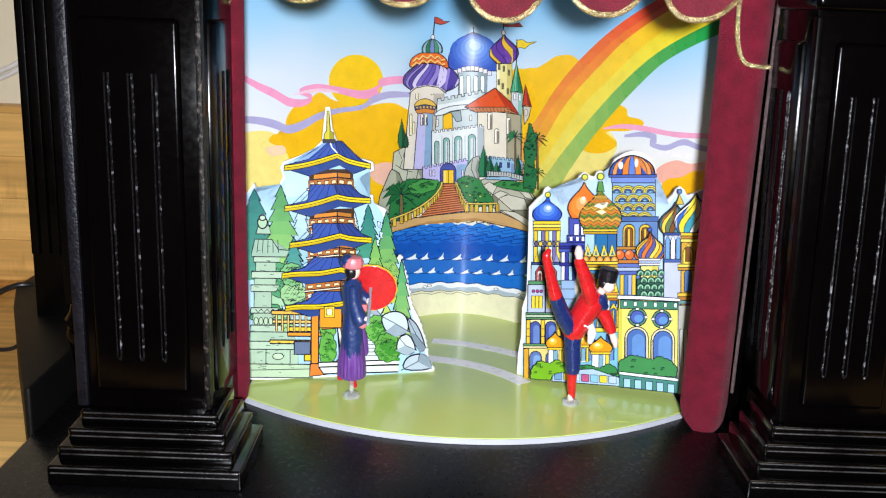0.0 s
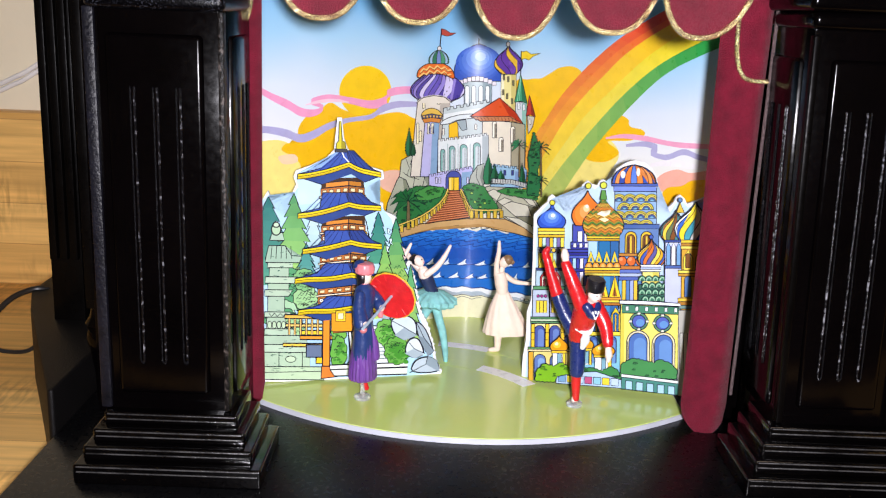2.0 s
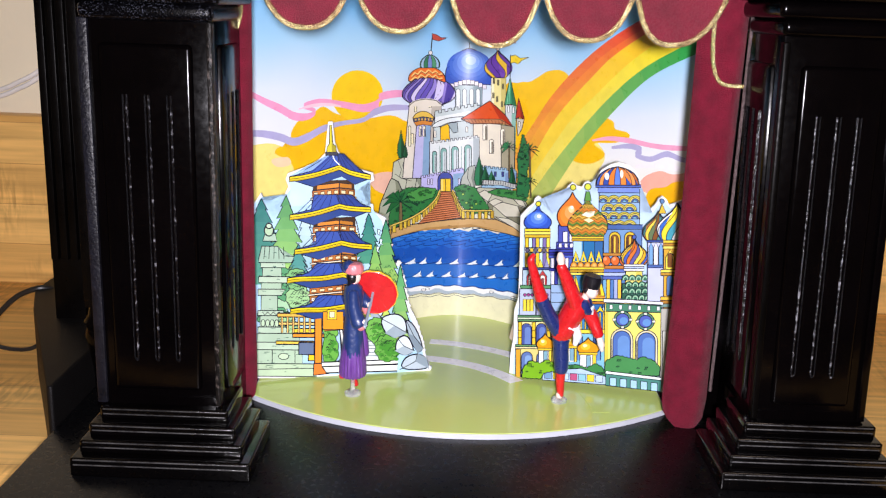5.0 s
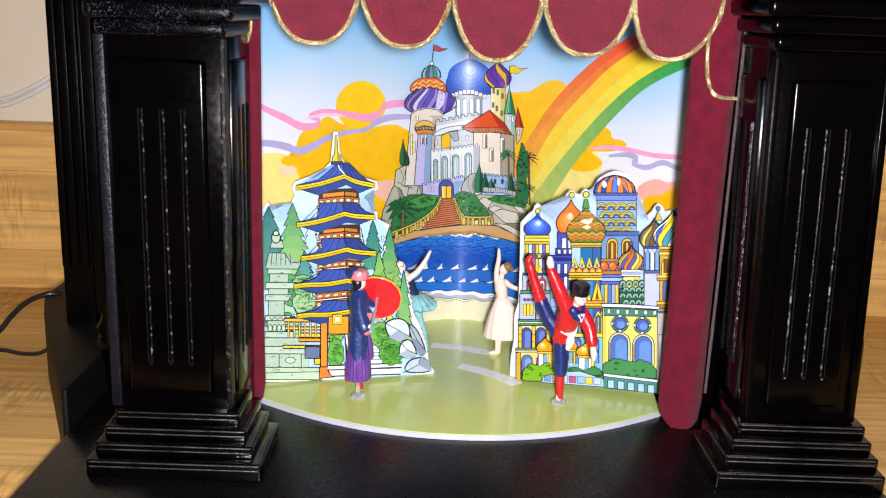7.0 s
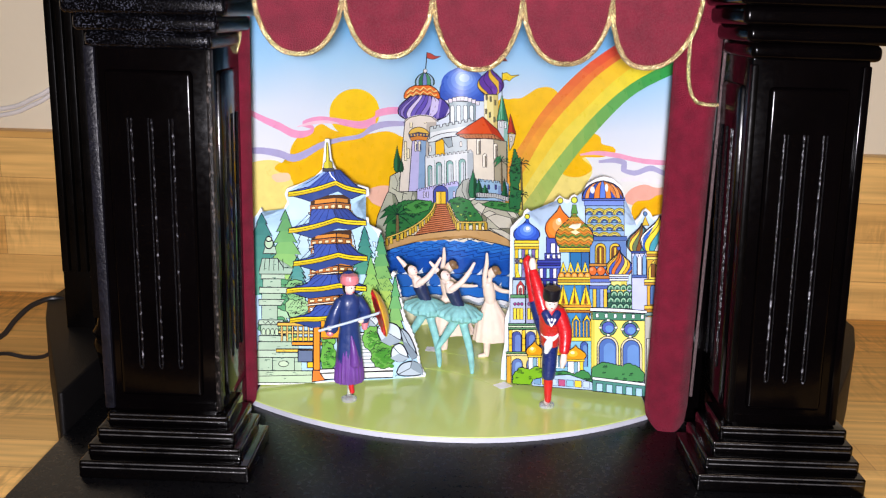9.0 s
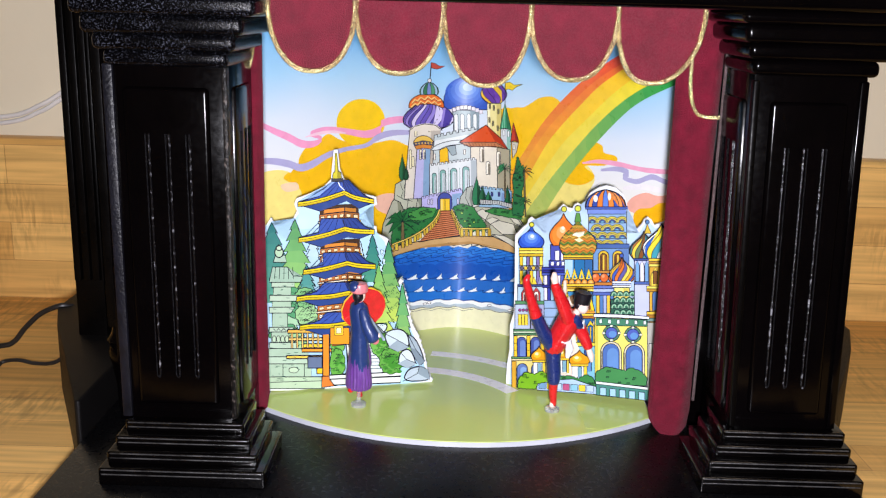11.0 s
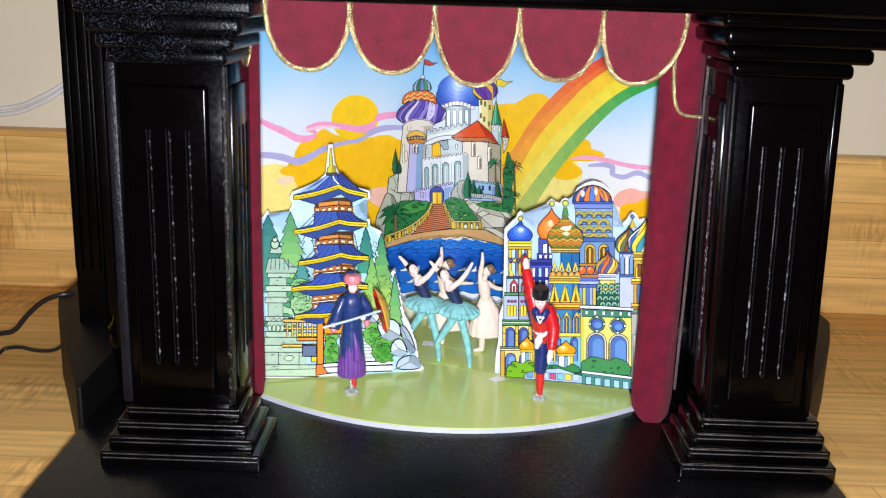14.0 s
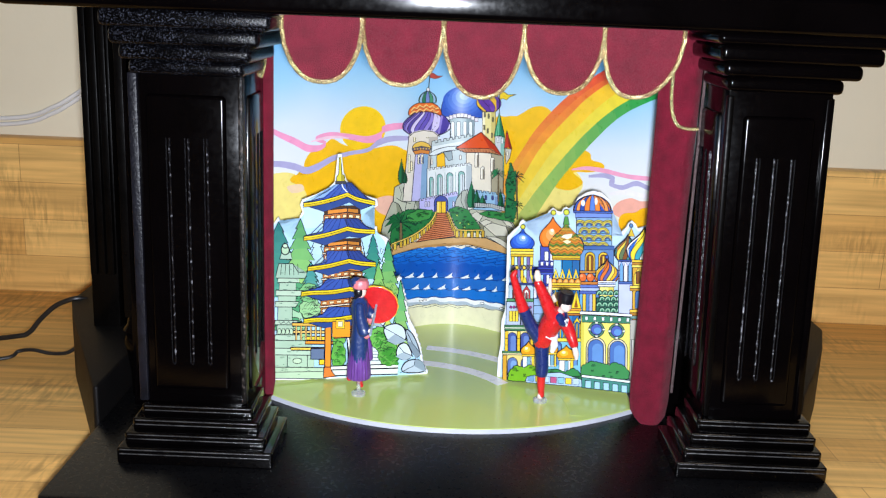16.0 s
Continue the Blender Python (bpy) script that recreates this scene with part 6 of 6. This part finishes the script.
DARKRED = gloss("parasol_red_paint", "d8262a", 0.35)
YELLOW = gloss("parasol_yellow_paint", "f2bd3a")
STEEL = gloss("pale_blue_stick_paint", "a9bdd0")
NAVY = gloss("navy_breeches_paint", "1d2c66", 0.3)
WHITE = gloss("white_paint", "eef0f4")
TEAL = gloss("aqua_tutu_paint", "83c6c6", 0.65, 0.25)
BODICE = gloss("navy_bodice_paint", "232f52")
CREAM = gloss("cream_dress_paint", "efd9c8", 0.65, 0.06)
CLEAR = bpy.data.materials.new("clear_peg_plastic")
CLEAR.use_nodes = True
pb = CLEAR.node_tree.nodes["Principled BSDF"]
pb.inputs["Base Color"].default_value, pb.inputs["Roughness"].default_value = (0.93, 0.95, 0.95, 1), 0.12
pb.inputs["Transmission Weight"].default_value = 0.75

# lady with a parasol; she faces -y
d = Doll(SKIN, HAIR, COAT, SKIRT, PINK, RED, DARKRED, YELLOW, STEEL, CLEAR)
d.lathe(CLEAR, [(0.0047, 0.0), (0.0048, 0.0016), (0.0038, 0.0024), (0.0016, 0.003)])
d.limb(CLEAR, [(0, 0, 0.002), (0, 0, 0.008), (0, 0, 0.014)], [0.0014, 0.0013, 0.0013], 10)
d.limb(RED, [(0.0015, -0.0018, 0.006), (0.001, -0.0006, 0.010), (0.0008, 0, 0.016)], [0.0015, 0.0017, 0.0018])
d.limb(RED, [(-0.0015, 0.0062, 0.012), (-0.0012, 0.0055, 0.016), (-0.001, 0.003, 0.022)], [0.0018, 0.0019, 0.0019])
d.lathe(SKIRT, [(0.0086, 0.0128), (0.0092, 0.0140), (0.0088, 0.020), (0.0078, 0.028), (0.006, 0.040), (0.005, 0.046)], ruffles=22, depth=0.045, squash=0.86, sides=88)
d.lathe(COAT, [(0.0080, 0.0255), (0.0079, 0.030), (0.0069, 0.040), (0.0060, 0.047), (0.0062, 0.054), (0.0072, 0.062), (0.0060, 0.0660), (0.0028, 0.0685)], ruffles=7, depth=0.03, squash=0.80)
d.limb(SKIRT, [(0.0018, -0.0062, 0.026), (0.0012, -0.0062, 0.034), (0.0, -0.0052, 0.043)], [0.0032, 0.0023, 0.0006])
d.limb(COAT, [(-0.0062, 0, 0.0635), (-0.0095, -0.001, 0.056), (-0.0122, -0.0035, 0.0490)], [0.0030, 0.0036, 0.0044])
d.limb(PINK, [(-0.0118, -0.0035, 0.0492), (-0.0132, -0.0052, 0.0462)], [0.0030, 0.0022])
d.ball(SKIN, (-0.0140, -0.0068, 0.0500), (0.0017, 0.0017, 0.0014))
d.limb(COAT, [(0.0062, 0, 0.0635), (0.0088, -0.004, 0.0575), (0.0072, -0.0068, 0.0545)], [0.0030, 0.0034, 0.0036])
d.limb(PINK, [(0.0082, -0.0055, 0.0535), (0.0076, -0.007, 0.0485)], [0.0026, 0.0017])
d.ball(SKIN, (0.0048, -0.0088, 0.0540), (0.0020, 0.0016, 0.0018))
d.limb(STEEL, [(-0.0200, -0.0075, 0.0492), (0, -0.0092, 0.0540), (0.0180, -0.0105, 0.0588)], [0.00085, 0.00085, 0.00085], 8)
d.limb(PINK, [(0, 0, 0.0672), (0, -0.0002, 0.0690)], [0.0026, 0.0021])
d.ball(SKIN, (0, -0.0006, 0.0722), (0.0033, 0.0034, 0.0042))
d.ball(HAIR, (-0.0006, 0.0009, 0.0722), (0.0036, 0.0034, 0.0040))
d.limb(HAIR, [(-0.0024, 0.0018, 0.0705), (-0.001, 0.0026, 0.0672), (0, 0.0028, 0.064)], [0.0014, 0.0012, 0.0006])
for ex in (2, 46):
    d.ball(HAIR, (0.0037 * math.sin(radians(ex)), -0.0006 - 0.0033 * math.cos(radians(ex)), 0.0729), (0.0005, 0.0004, 0.00032))
d.ball(RED, (0.0036 * math.sin(radians(24)), -0.0006 - 0.0034 * math.cos(radians(24)), 0.0701), (0.0006, 0.0004, 0.0003))
d.lathe(PINK, [(0.0040, 0.0740), (0.0053, 0.0750), (0.0056, 0.0778), (0.0047, 0.0800), (0.0030, 0.0806)], ruffles=11, depth=0.03)
d.ball(COAT, (0, 0.0030, 0.0782), (0.0044, 0.0036, 0.0036))
way = Vector((0.0380, -0.0030, 0.0096)).normalized()
turn = way.to_track_quat("Z", "Y").to_euler()
tilt = [math.degrees(a) for a in turn]
hub = Vector((0.0180, -0.0105, 0.0588))
d.lathe(YELLOW, [(0.0146, -0.0027), (0.0149, -0.0022), (0.0118, 0.0000), (0.006, 0.0018), (0.0008, 0.0026)], hub, tilt, 14, 0.02, sides=56)
d.lathe(DARKRED, [(0.0004, -0.0002), (0.0070, -0.0012), (0.0140, -0.0031), (0.0143, -0.0029)], hub, tilt, 14, 0.02, sides=56)
for k in range(14):
    a = 2 * math.pi * k / 14
    q = turn.to_matrix()
    d.limb(DARKRED, [hub + q @ Vector((0.001 * math.cos(a), 0.001 * math.sin(a), -0.0008)), hub + q @ Vector((0.0135 * math.cos(a), 0.0135 * math.sin(a), -0.0034))], [0.00035, 0.00025], 5)
lady = d.done("parasol_lady_figurine", "painted figurine in navy coat and purple skirt with red parasol", "stage figurines")

# folk dancer; he faces -y, one leg kicked up behind
d = Doll(SKIN, HAIR, RED, NAVY, WHITE, CLEAR)
d.lathe(CLEAR, [(0.0046, 0.0), (0.0047, 0.0016), (0.0036, 0.0026), (0.0016, 0.003)])
d.limb(SKIN, [(0, 0, 0.002), (0, 0, 0.005)], [0.0018, 0.0018], 10)
d.limb(RED, [(0.0004, -0.0006, 0.0045), (0.0002, 0, 0.012), (0, 0, 0.021)], [0.0020, 0.0026, 0.0031])
d.limb(NAVY, [(0, 0, 0.0205), (0.0002, 0.0002, 0.026), (0.0002, 0.001, 0.034), (0, 0.0012, 0.044)], [0.0041, 0.0044, 0.0046, 0.0054])
d.limb(NAVY, [(-0.001, 0.002, 0.044), (-0.0055, 0.0072, 0.053), (-0.0092, 0.0115, 0.064)], [0.0051, 0.0044, 0.0038])
d.limb(RED, [(-0.0092, 0.0115, 0.064), (-0.0120, 0.0144, 0.0745), (-0.0142, 0.0170, 0.0845)], [0.0038, 0.0029, 0.0023])
d.ball(RED, (-0.0092, 0.0115, 0.0643), (0.0034, 0.0034, 0.0016), (-30, -30, 0))
d.limb(RED, [(-0.0142, 0.0170, 0.0840), (-0.0150, 0.0174, 0.0875), (-0.0143, 0.0164, 0.0900)], [0.0023, 0.0022, 0.0015])
d.limb(RED, [(0, 0.001, 0.0425), (-0.0008, -0.0030, 0.052), (-0.0018, -0.0080, 0.0620)], [0.0061, 0.0068, 0.0073])
d.limb(RED, [(-0.0055, -0.0075, 0.063), (-0.0090, -0.0040, 0.074), (-0.0125, 0.0002, 0.085)], [0.0044, 0.0040, 0.0029])
d.ball(RED, (-0.0125, 0.0003, 0.0855), (0.0027, 0.0027, 0.0014))
d.limb(SKIN, [(-0.0126, 0.0004, 0.0868), (-0.0131, 0.0009, 0.0900), (-0.0133, 0.0011, 0.0925)], [0.0018, 0.0024, 0.0016])
d.limb(RED, [(0.0032, -0.0082, 0.0625), (0.0064, -0.0140, 0.053), (0.0058, -0.0190, 0.0435)], [0.0044, 0.0041, 0.0031])
d.ball(RED, (0.0058, -0.0191, 0.043), (0.0027, 0.0027, 0.0015))
d.limb(SKIN, [(0.0057, -0.0196, 0.0418), (0.0052, -0.0214, 0.0375), (0.0046, -0.0222, 0.0345)], [0.0017, 0.0021, 0.0011])
d.limb(WHITE, [(-0.0056, -0.0045, 0.0485), (-0.0005, -0.0085, 0.0465), (0.0044, -0.0062, 0.0505)], [0.0010, 0.0015, 0.0010])
d.limb(WHITE, [(-0.0012, -0.0082, 0.0470), (-0.0024, -0.0090, 0.0430), (-0.0032, -0.0082, 0.0385)], [0.0016, 0.0027, 0.0015])
d.limb(NAVY, [(-0.0052, -0.0122, 0.0635), (-0.0022, -0.0140, 0.0595), (0.0010, -0.0122, 0.0635)], [0.0029, 0.0032, 0.0029])
for ang in (-38, 0, 38):
    d.limb(WHITE, [(-0.0022, -0.0166, 0.0575), (-0.0022 + math.sin(radians(ang)) * 0.0030, -0.0162, 0.0605 + 0.0010 * math.cos(radians(ang)))], [0.0006, 0.0008], 6)
d.limb(SKIN, [(-0.0022, -0.0105, 0.0645), (-0.0026, -0.0130, 0.0685)], [0.0022, 0.0022])
d.ball(SKIN, (-0.0028, -0.0152, 0.0712), (0.0038, 0.0039, 0.0045), (-14, 0, 0))
d.ball(HAIR, (-0.0028, -0.0134, 0.0722), (0.0036, 0.0033, 0.0036), (-14, 0, 0))
for ex in (-0.0013, 0.0013):
    d.ball(HAIR, (-0.0028 + ex, -0.0190, 0.0714), (0.00045, 0.0003, 0.0003))
d.ball(RED, (-0.0028, -0.0187, 0.0688), (0.0007, 0.0003, 0.0003))
d.lathe(HAIR, [(0.0047, 0), (0.0051, 0.0006), (0.0051, 0.0060), (0.0043, 0.0069)], (-0.0028, -0.0146, 0.0734), (10, 0, 0), 17, 0.015)
cossack = d.done("folk_dancer_figurine", "painted figurine in red jacket and fur hat kicking one leg", "stage figurines")


def ballerina():
    """A dancer in an aqua tutu on one toe, leaning back with both arms raised; the toe is at the origin."""
    d = Doll(SKIN, HAIR, TEAL, BODICE, PINK)
    d.limb(TEAL, [(0, -0.0006, 0.001), (-0.0006, 0, 0.008), (-0.0028, 0, 0.020), (-0.0060, 0, 0.031), (-0.0085, 0, 0.0415)], [0.0014, 0.0020, 0.0025, 0.0027, 0.0036], 14)
    d.limb(TEAL, [(-0.0105, 0.001, 0.040), (-0.0150, 0.001, 0.031), (-0.0205, 0.002, 0.0215), (-0.0240, 0.003, 0.0150)], [0.0036, 0.0029, 0.0023, 0.0013], 14)
    d.lathe(TEAL, [(0.0118, -0.0042), (0.0146, -0.0022), (0.0144, 0.0004), (0.0098, 0.0032), (0.0050, 0.0052)], (-0.0095, 0, 0.0425), (4, 5, 0), 17, 0.10, 0.82, 102)
    d.limb(BODICE, [(-0.0098, 0, 0.045), (-0.0118, 0, 0.050), (-0.0145, 0, 0.0560)], [0.0041, 0.0040, 0.0046])
    d.limb(SKIN, [(-0.0148, 0, 0.0568), (-0.0166, 0, 0.0602)], [0.0044, 0.0034])
    d.limb(SKIN, [(-0.0168, 0, 0.0605), (-0.0184, -0.0004, 0.0640)], [0.0018, 0.0016])
    d.ball(SKIN, (-0.0196, -0.0010, 0.0668), (0.0032, 0.0031, 0.0040), (0, -38, 0))
    d.ball(HAIR, (-0.0212, 0.0004, 0.0672), (0.0032, 0.0033, 0.0038), (0, -38, 0))
    d.ball(HAIR, (-0.0240, 0.0010, 0.0676), (0.0014, 0.0014, 0.0014))
    d.ball(HAIR, (-0.0182, -0.0037, 0.0684), (0.0004, 0.0003, 0.0003))
    d.ball(PINK, (-0.0170, -0.0036, 0.0664), (0.0005, 0.0003, 0.0003))
    d.limb(SKIN, [(-0.0150, -0.0036, 0.0590), (-0.0095, -0.0050, 0.0635), (-0.0048, -0.0054, 0.0700), (-0.0010, -0.0050, 0.0772)], [0.0022, 0.0019, 0.0016, 0.0009])
    d.limb(SKIN, [(-0.0178, 0.0034, 0.0600), (-0.0225, 0.0046, 0.0650), (-0.0262, 0.0046, 0.0700), (-0.0300, 0.0040, 0.0742)], [0.0022, 0.0019, 0.0016, 0.0009])
    return d


dancer_a = ballerina().done("ballerina_figurine", "painted ballerina figurine in aqua tutu with raised arms", "aqua ballerinas")
dancer_b = copy_thing(dancer_a, Matrix.Identity(4))


def maiden():
    """A dancer in a long cream dress, one arm straight up, the other stretched behind; the foot is at the origin."""
    d = Doll(SKIN, BROWN, CREAM)
    d.limb(CREAM, [(-0.0050, 0, 0.0010), (-0.0015, 0, 0.0016), (0, 0, 0.0022)], [0.0013, 0.0018, 0.0020])
    d.limb(CREAM, [(0, 0, 0.002), (0, 0, 0.008), (0, 0, 0.018)], [0.0020, 0.0024, 0.0030])
    d.lathe(CREAM, [(0.0108, 0.0130), (0.0112, 0.0142), (0.0100, 0.022), (0.0078, 0.031), (0.0050, 0.0385), (0.0036, 0.0425)], (0.0012, 0, 0), (0, 0, 0), 12, 0.05, 0.72, 72, trail=0.9)
    d.limb(CREAM, [(0.0012, 0, 0.041), (0.0002, 0, 0.047), (-0.0008, 0, 0.0520)], [0.0038, 0.0044, 0.0040])
    d.limb(CREAM, [(-0.0006, 0, 0.0525), (0.0004, 0, 0.0575)], [0.0020, 0.0017])
    d.ball(CREAM, (0.0016, 0, 0.0612), (0.0032, 0.0030, 0.0040), (0, 20, 0))
    d.ball(BROWN, (0.0036, 0, 0.0628), (0.0034, 0.0032, 0.0034), (0, 20, 0))
    d.ball(BROWN, (0.0064, 0, 0.0615), (0.0016, 0.0016, 0.0016))
    d.limb(CREAM, [(-0.0030, -0.0006, 0.0525), (-0.0034, -0.0010, 0.0600), (-0.0024, -0.0010, 0.0680), (-0.0026, -0.0010, 0.0748)], [0.0020, 0.0017, 0.0015, 0.0009])
    d.limb(CREAM, [(0.0025, 0.001, 0.0520), (0.0085, 0.0025, 0.0480), (0.0150, 0.003, 0.0470), (0.0215, 0.003, 0.0470)], [0.0020, 0.0016, 0.0013, 0.0008])
    return d


maid_a = maiden().done("maiden_figurine", "pale cream figurine of a dancer in a long dress", "cream dancers")
maid_b = copy_thing(maid_a, Matrix.Identity(4))

# ---- cables ----
def cable(points, r, material, label):
    bm = bmesh.new()
    tube(bm, smooth_line(points, 10), r, 10)
    return tagged(link(bm, "cable", material), label, "cable", "cables")


cable([(-0.290, 0.205, 0.049), (-0.298, 0.200, 0.0505), (-0.313, 0.200, 0.044), (-0.326, 0.200, 0.032), (-0.336, 0.200, 0.0205), (-0.350, 0.200, 0.0165), (-0.42, 0.205, 0.004)], 0.0020, CABLE_BLACK, "black power cable drooping over the counter")
cable([(-0.292, 0.202, 0.016), (-0.305, 0.200, 0.0055), (-0.320, 0.200, 0.0040), (-0.333, 0.200, 0.0062), (-0.345, 0.200, 0.0045), (-0.355, 0.190, 0.0016), (-0.42, 0.17, 0.0016)], 0.0015, CABLE_BLACK, "thin black cable beside the housing")
cable([(-0.315, 0.390, 0.226), (-0.335, 0.390, 0.211), (-0.3523, 0.390, 0.1985), (-0.368, 0.390, 0.1875), (-0.384, 0.390, 0.1785), (-0.4155, 0.390, 0.1675), (-0.50, 0.390, 0.162)], 0.0021, CABLE_WHITE, "white cable hanging against the wall")
cable([(-0.317, 0.391, 0.220), (-0.337, 0.391, 0.204), (-0.3543, 0.391, 0.1915), (-0.370, 0.391, 0.181), (-0.386, 0.391, 0.172), (-0.4175, 0.391, 0.1615), (-0.50, 0.391, 0.156)], 0.0021, CABLE_WHITE, "white cable hanging against the wall")


# ---- what moves ----
def on_arc(radius, theta, ref, z=0.0303):
    return pose(S * (PIVOT[0] + radius * math.cos(radians(theta))), S * (PIVOT[1] + radius * math.sin(radians(theta))), S * z, 0, 0, 0.6 * (theta - ref))


def motions():
    lady_turn = [(0, 97), (0.5, 121), (1.0, 118), (1.5, 99), (2.0, 72), (2.5, 50), (3.0, 27), (3.5, 20), (4.0, 27), (4.2, 40), (4.6, 66), (5.1, 98), (5.6, 118), (6.0, 124), (6.3, 121), (6.5, 117), (7.0, 93), (7.5, 66), (8.0, 38), (8.5, 19), (9.0, 21), (9.2, 24),
                 (9.5, 30), (9.9, 64), (10.4, 98), (10.9, 118), (11.3, 122), (11.5, 120), (12.0, 111), (12.5, 80), (13.0, 52), (13.5, 25), (14.0, 20), (14.5, 24), (15.0, 52), (15.4, 72), (16.0, 93)]
    walk(lady, [(t, pose(S * -0.0623, S * 0.0805, S * 0.0301, 0, 0, a)) for t, a in lady_turn])
    kick_turn = [(0, 80), (0.5, 78), (1.0, 70), (1.5, 55), (2.0, 26), (2.5, 7), (3.0, -8), (3.5, -5), (4.0, 15), (4.2, 31), (4.6, 52), (5.1, 70), (5.7, 78), (6.3, 74), (6.5, 69), (7.0, 36), (7.5, 9), (8.0, -4), (8.5, -8), (9.0, 2), (9.2, 9),
                 (9.5, 30), (9.9, 52), (10.4, 70), (10.9, 75), (11.3, 68), (11.5, 65), (12.0, 44), (12.5, 17), (13.0, -1), (13.5, -8), (14.0, -6), (14.5, 5), (15.0, 33), (15.4, 47), (16.0, 56)]
    walk(cossack, [(t, pose(S * 0.0593, S * 0.0815, S * 0.0301, 0, 0, a)) for t, a in kick_turn])
    glide = [(0, 101), (0.5, 103), (1.0, 97), (1.5, 88), (2.0, 77), (2.5, 69), (3.0, 58.5), (3.5, 53.8), (4.0, 60.2), (4.2, 70), (4.5, 84), (4.9, 97), (5.5, 104), (6.0, 101), (6.5, 93), (7.0, 82.5), (7.5, 72.8), (8.0, 62.7), (8.5, 54.3), (9.0, 55.3), (9.2, 56.6),
             (9.5, 68), (9.9, 86), (10.4, 101), (11.0, 104), (11.5, 99), (12.0, 90), (12.5, 79), (13.0, 67.7), (13.5, 57.4), (14.0, 54), (14.5, 57), (15.0, 78.5), (15.4, 91.5), (16.0, 101)]
    walk(dancer_a, [(t, on_arc(0.081, a + 1.3, 60)) for t, a in glide])
    walk(dancer_b, [(t, on_arc(0.081, a + 18.5, 77)) for t, a in glide])
    walk(front_plate, [(t, pose(S * PIVOT[0], S * PIVOT[1], 0, 0, 0, a - 57)) for t, a in glide])
    cross = [(0, 45), (0.5, 43), (1.0, 48), (1.5, 56.9), (2.0, 63.4), (2.5, 69.7), (3.0, 74.9), (3.5, 77), (4.0, 76.2), (4.2, 71.7), (4.5, 62), (4.9, 51), (5.5, 43), (6.0, 45), (6.5, 52.5), (7.0, 59.5), (7.5, 67.1), (8.0, 73.6), (8.5, 76.3), (9.0, 77), (9.2, 77.2),
             (9.5, 70), (9.9, 58), (10.4, 46), (11.0, 43), (11.5, 48), (12.0, 55), (12.5, 63.2), (13.0, 70), (13.5, 74.9), (14.0, 76.7), (14.5, 76), (15.0, 67.8), (15.4, 55), (16.0, 45)]
    walk(maid_a, [(t, on_arc(0.113, a, 70)) for t, a in cross])
    walk(maid_b, [(t, on_arc(0.113, a - 16, 54)) for t, a in cross])
    walk(rear_plate, [(t, pose(S * PIVOT[0], S * PIVOT[1], 0, 0, 0, a - 75)) for t, a in cross])


motions()
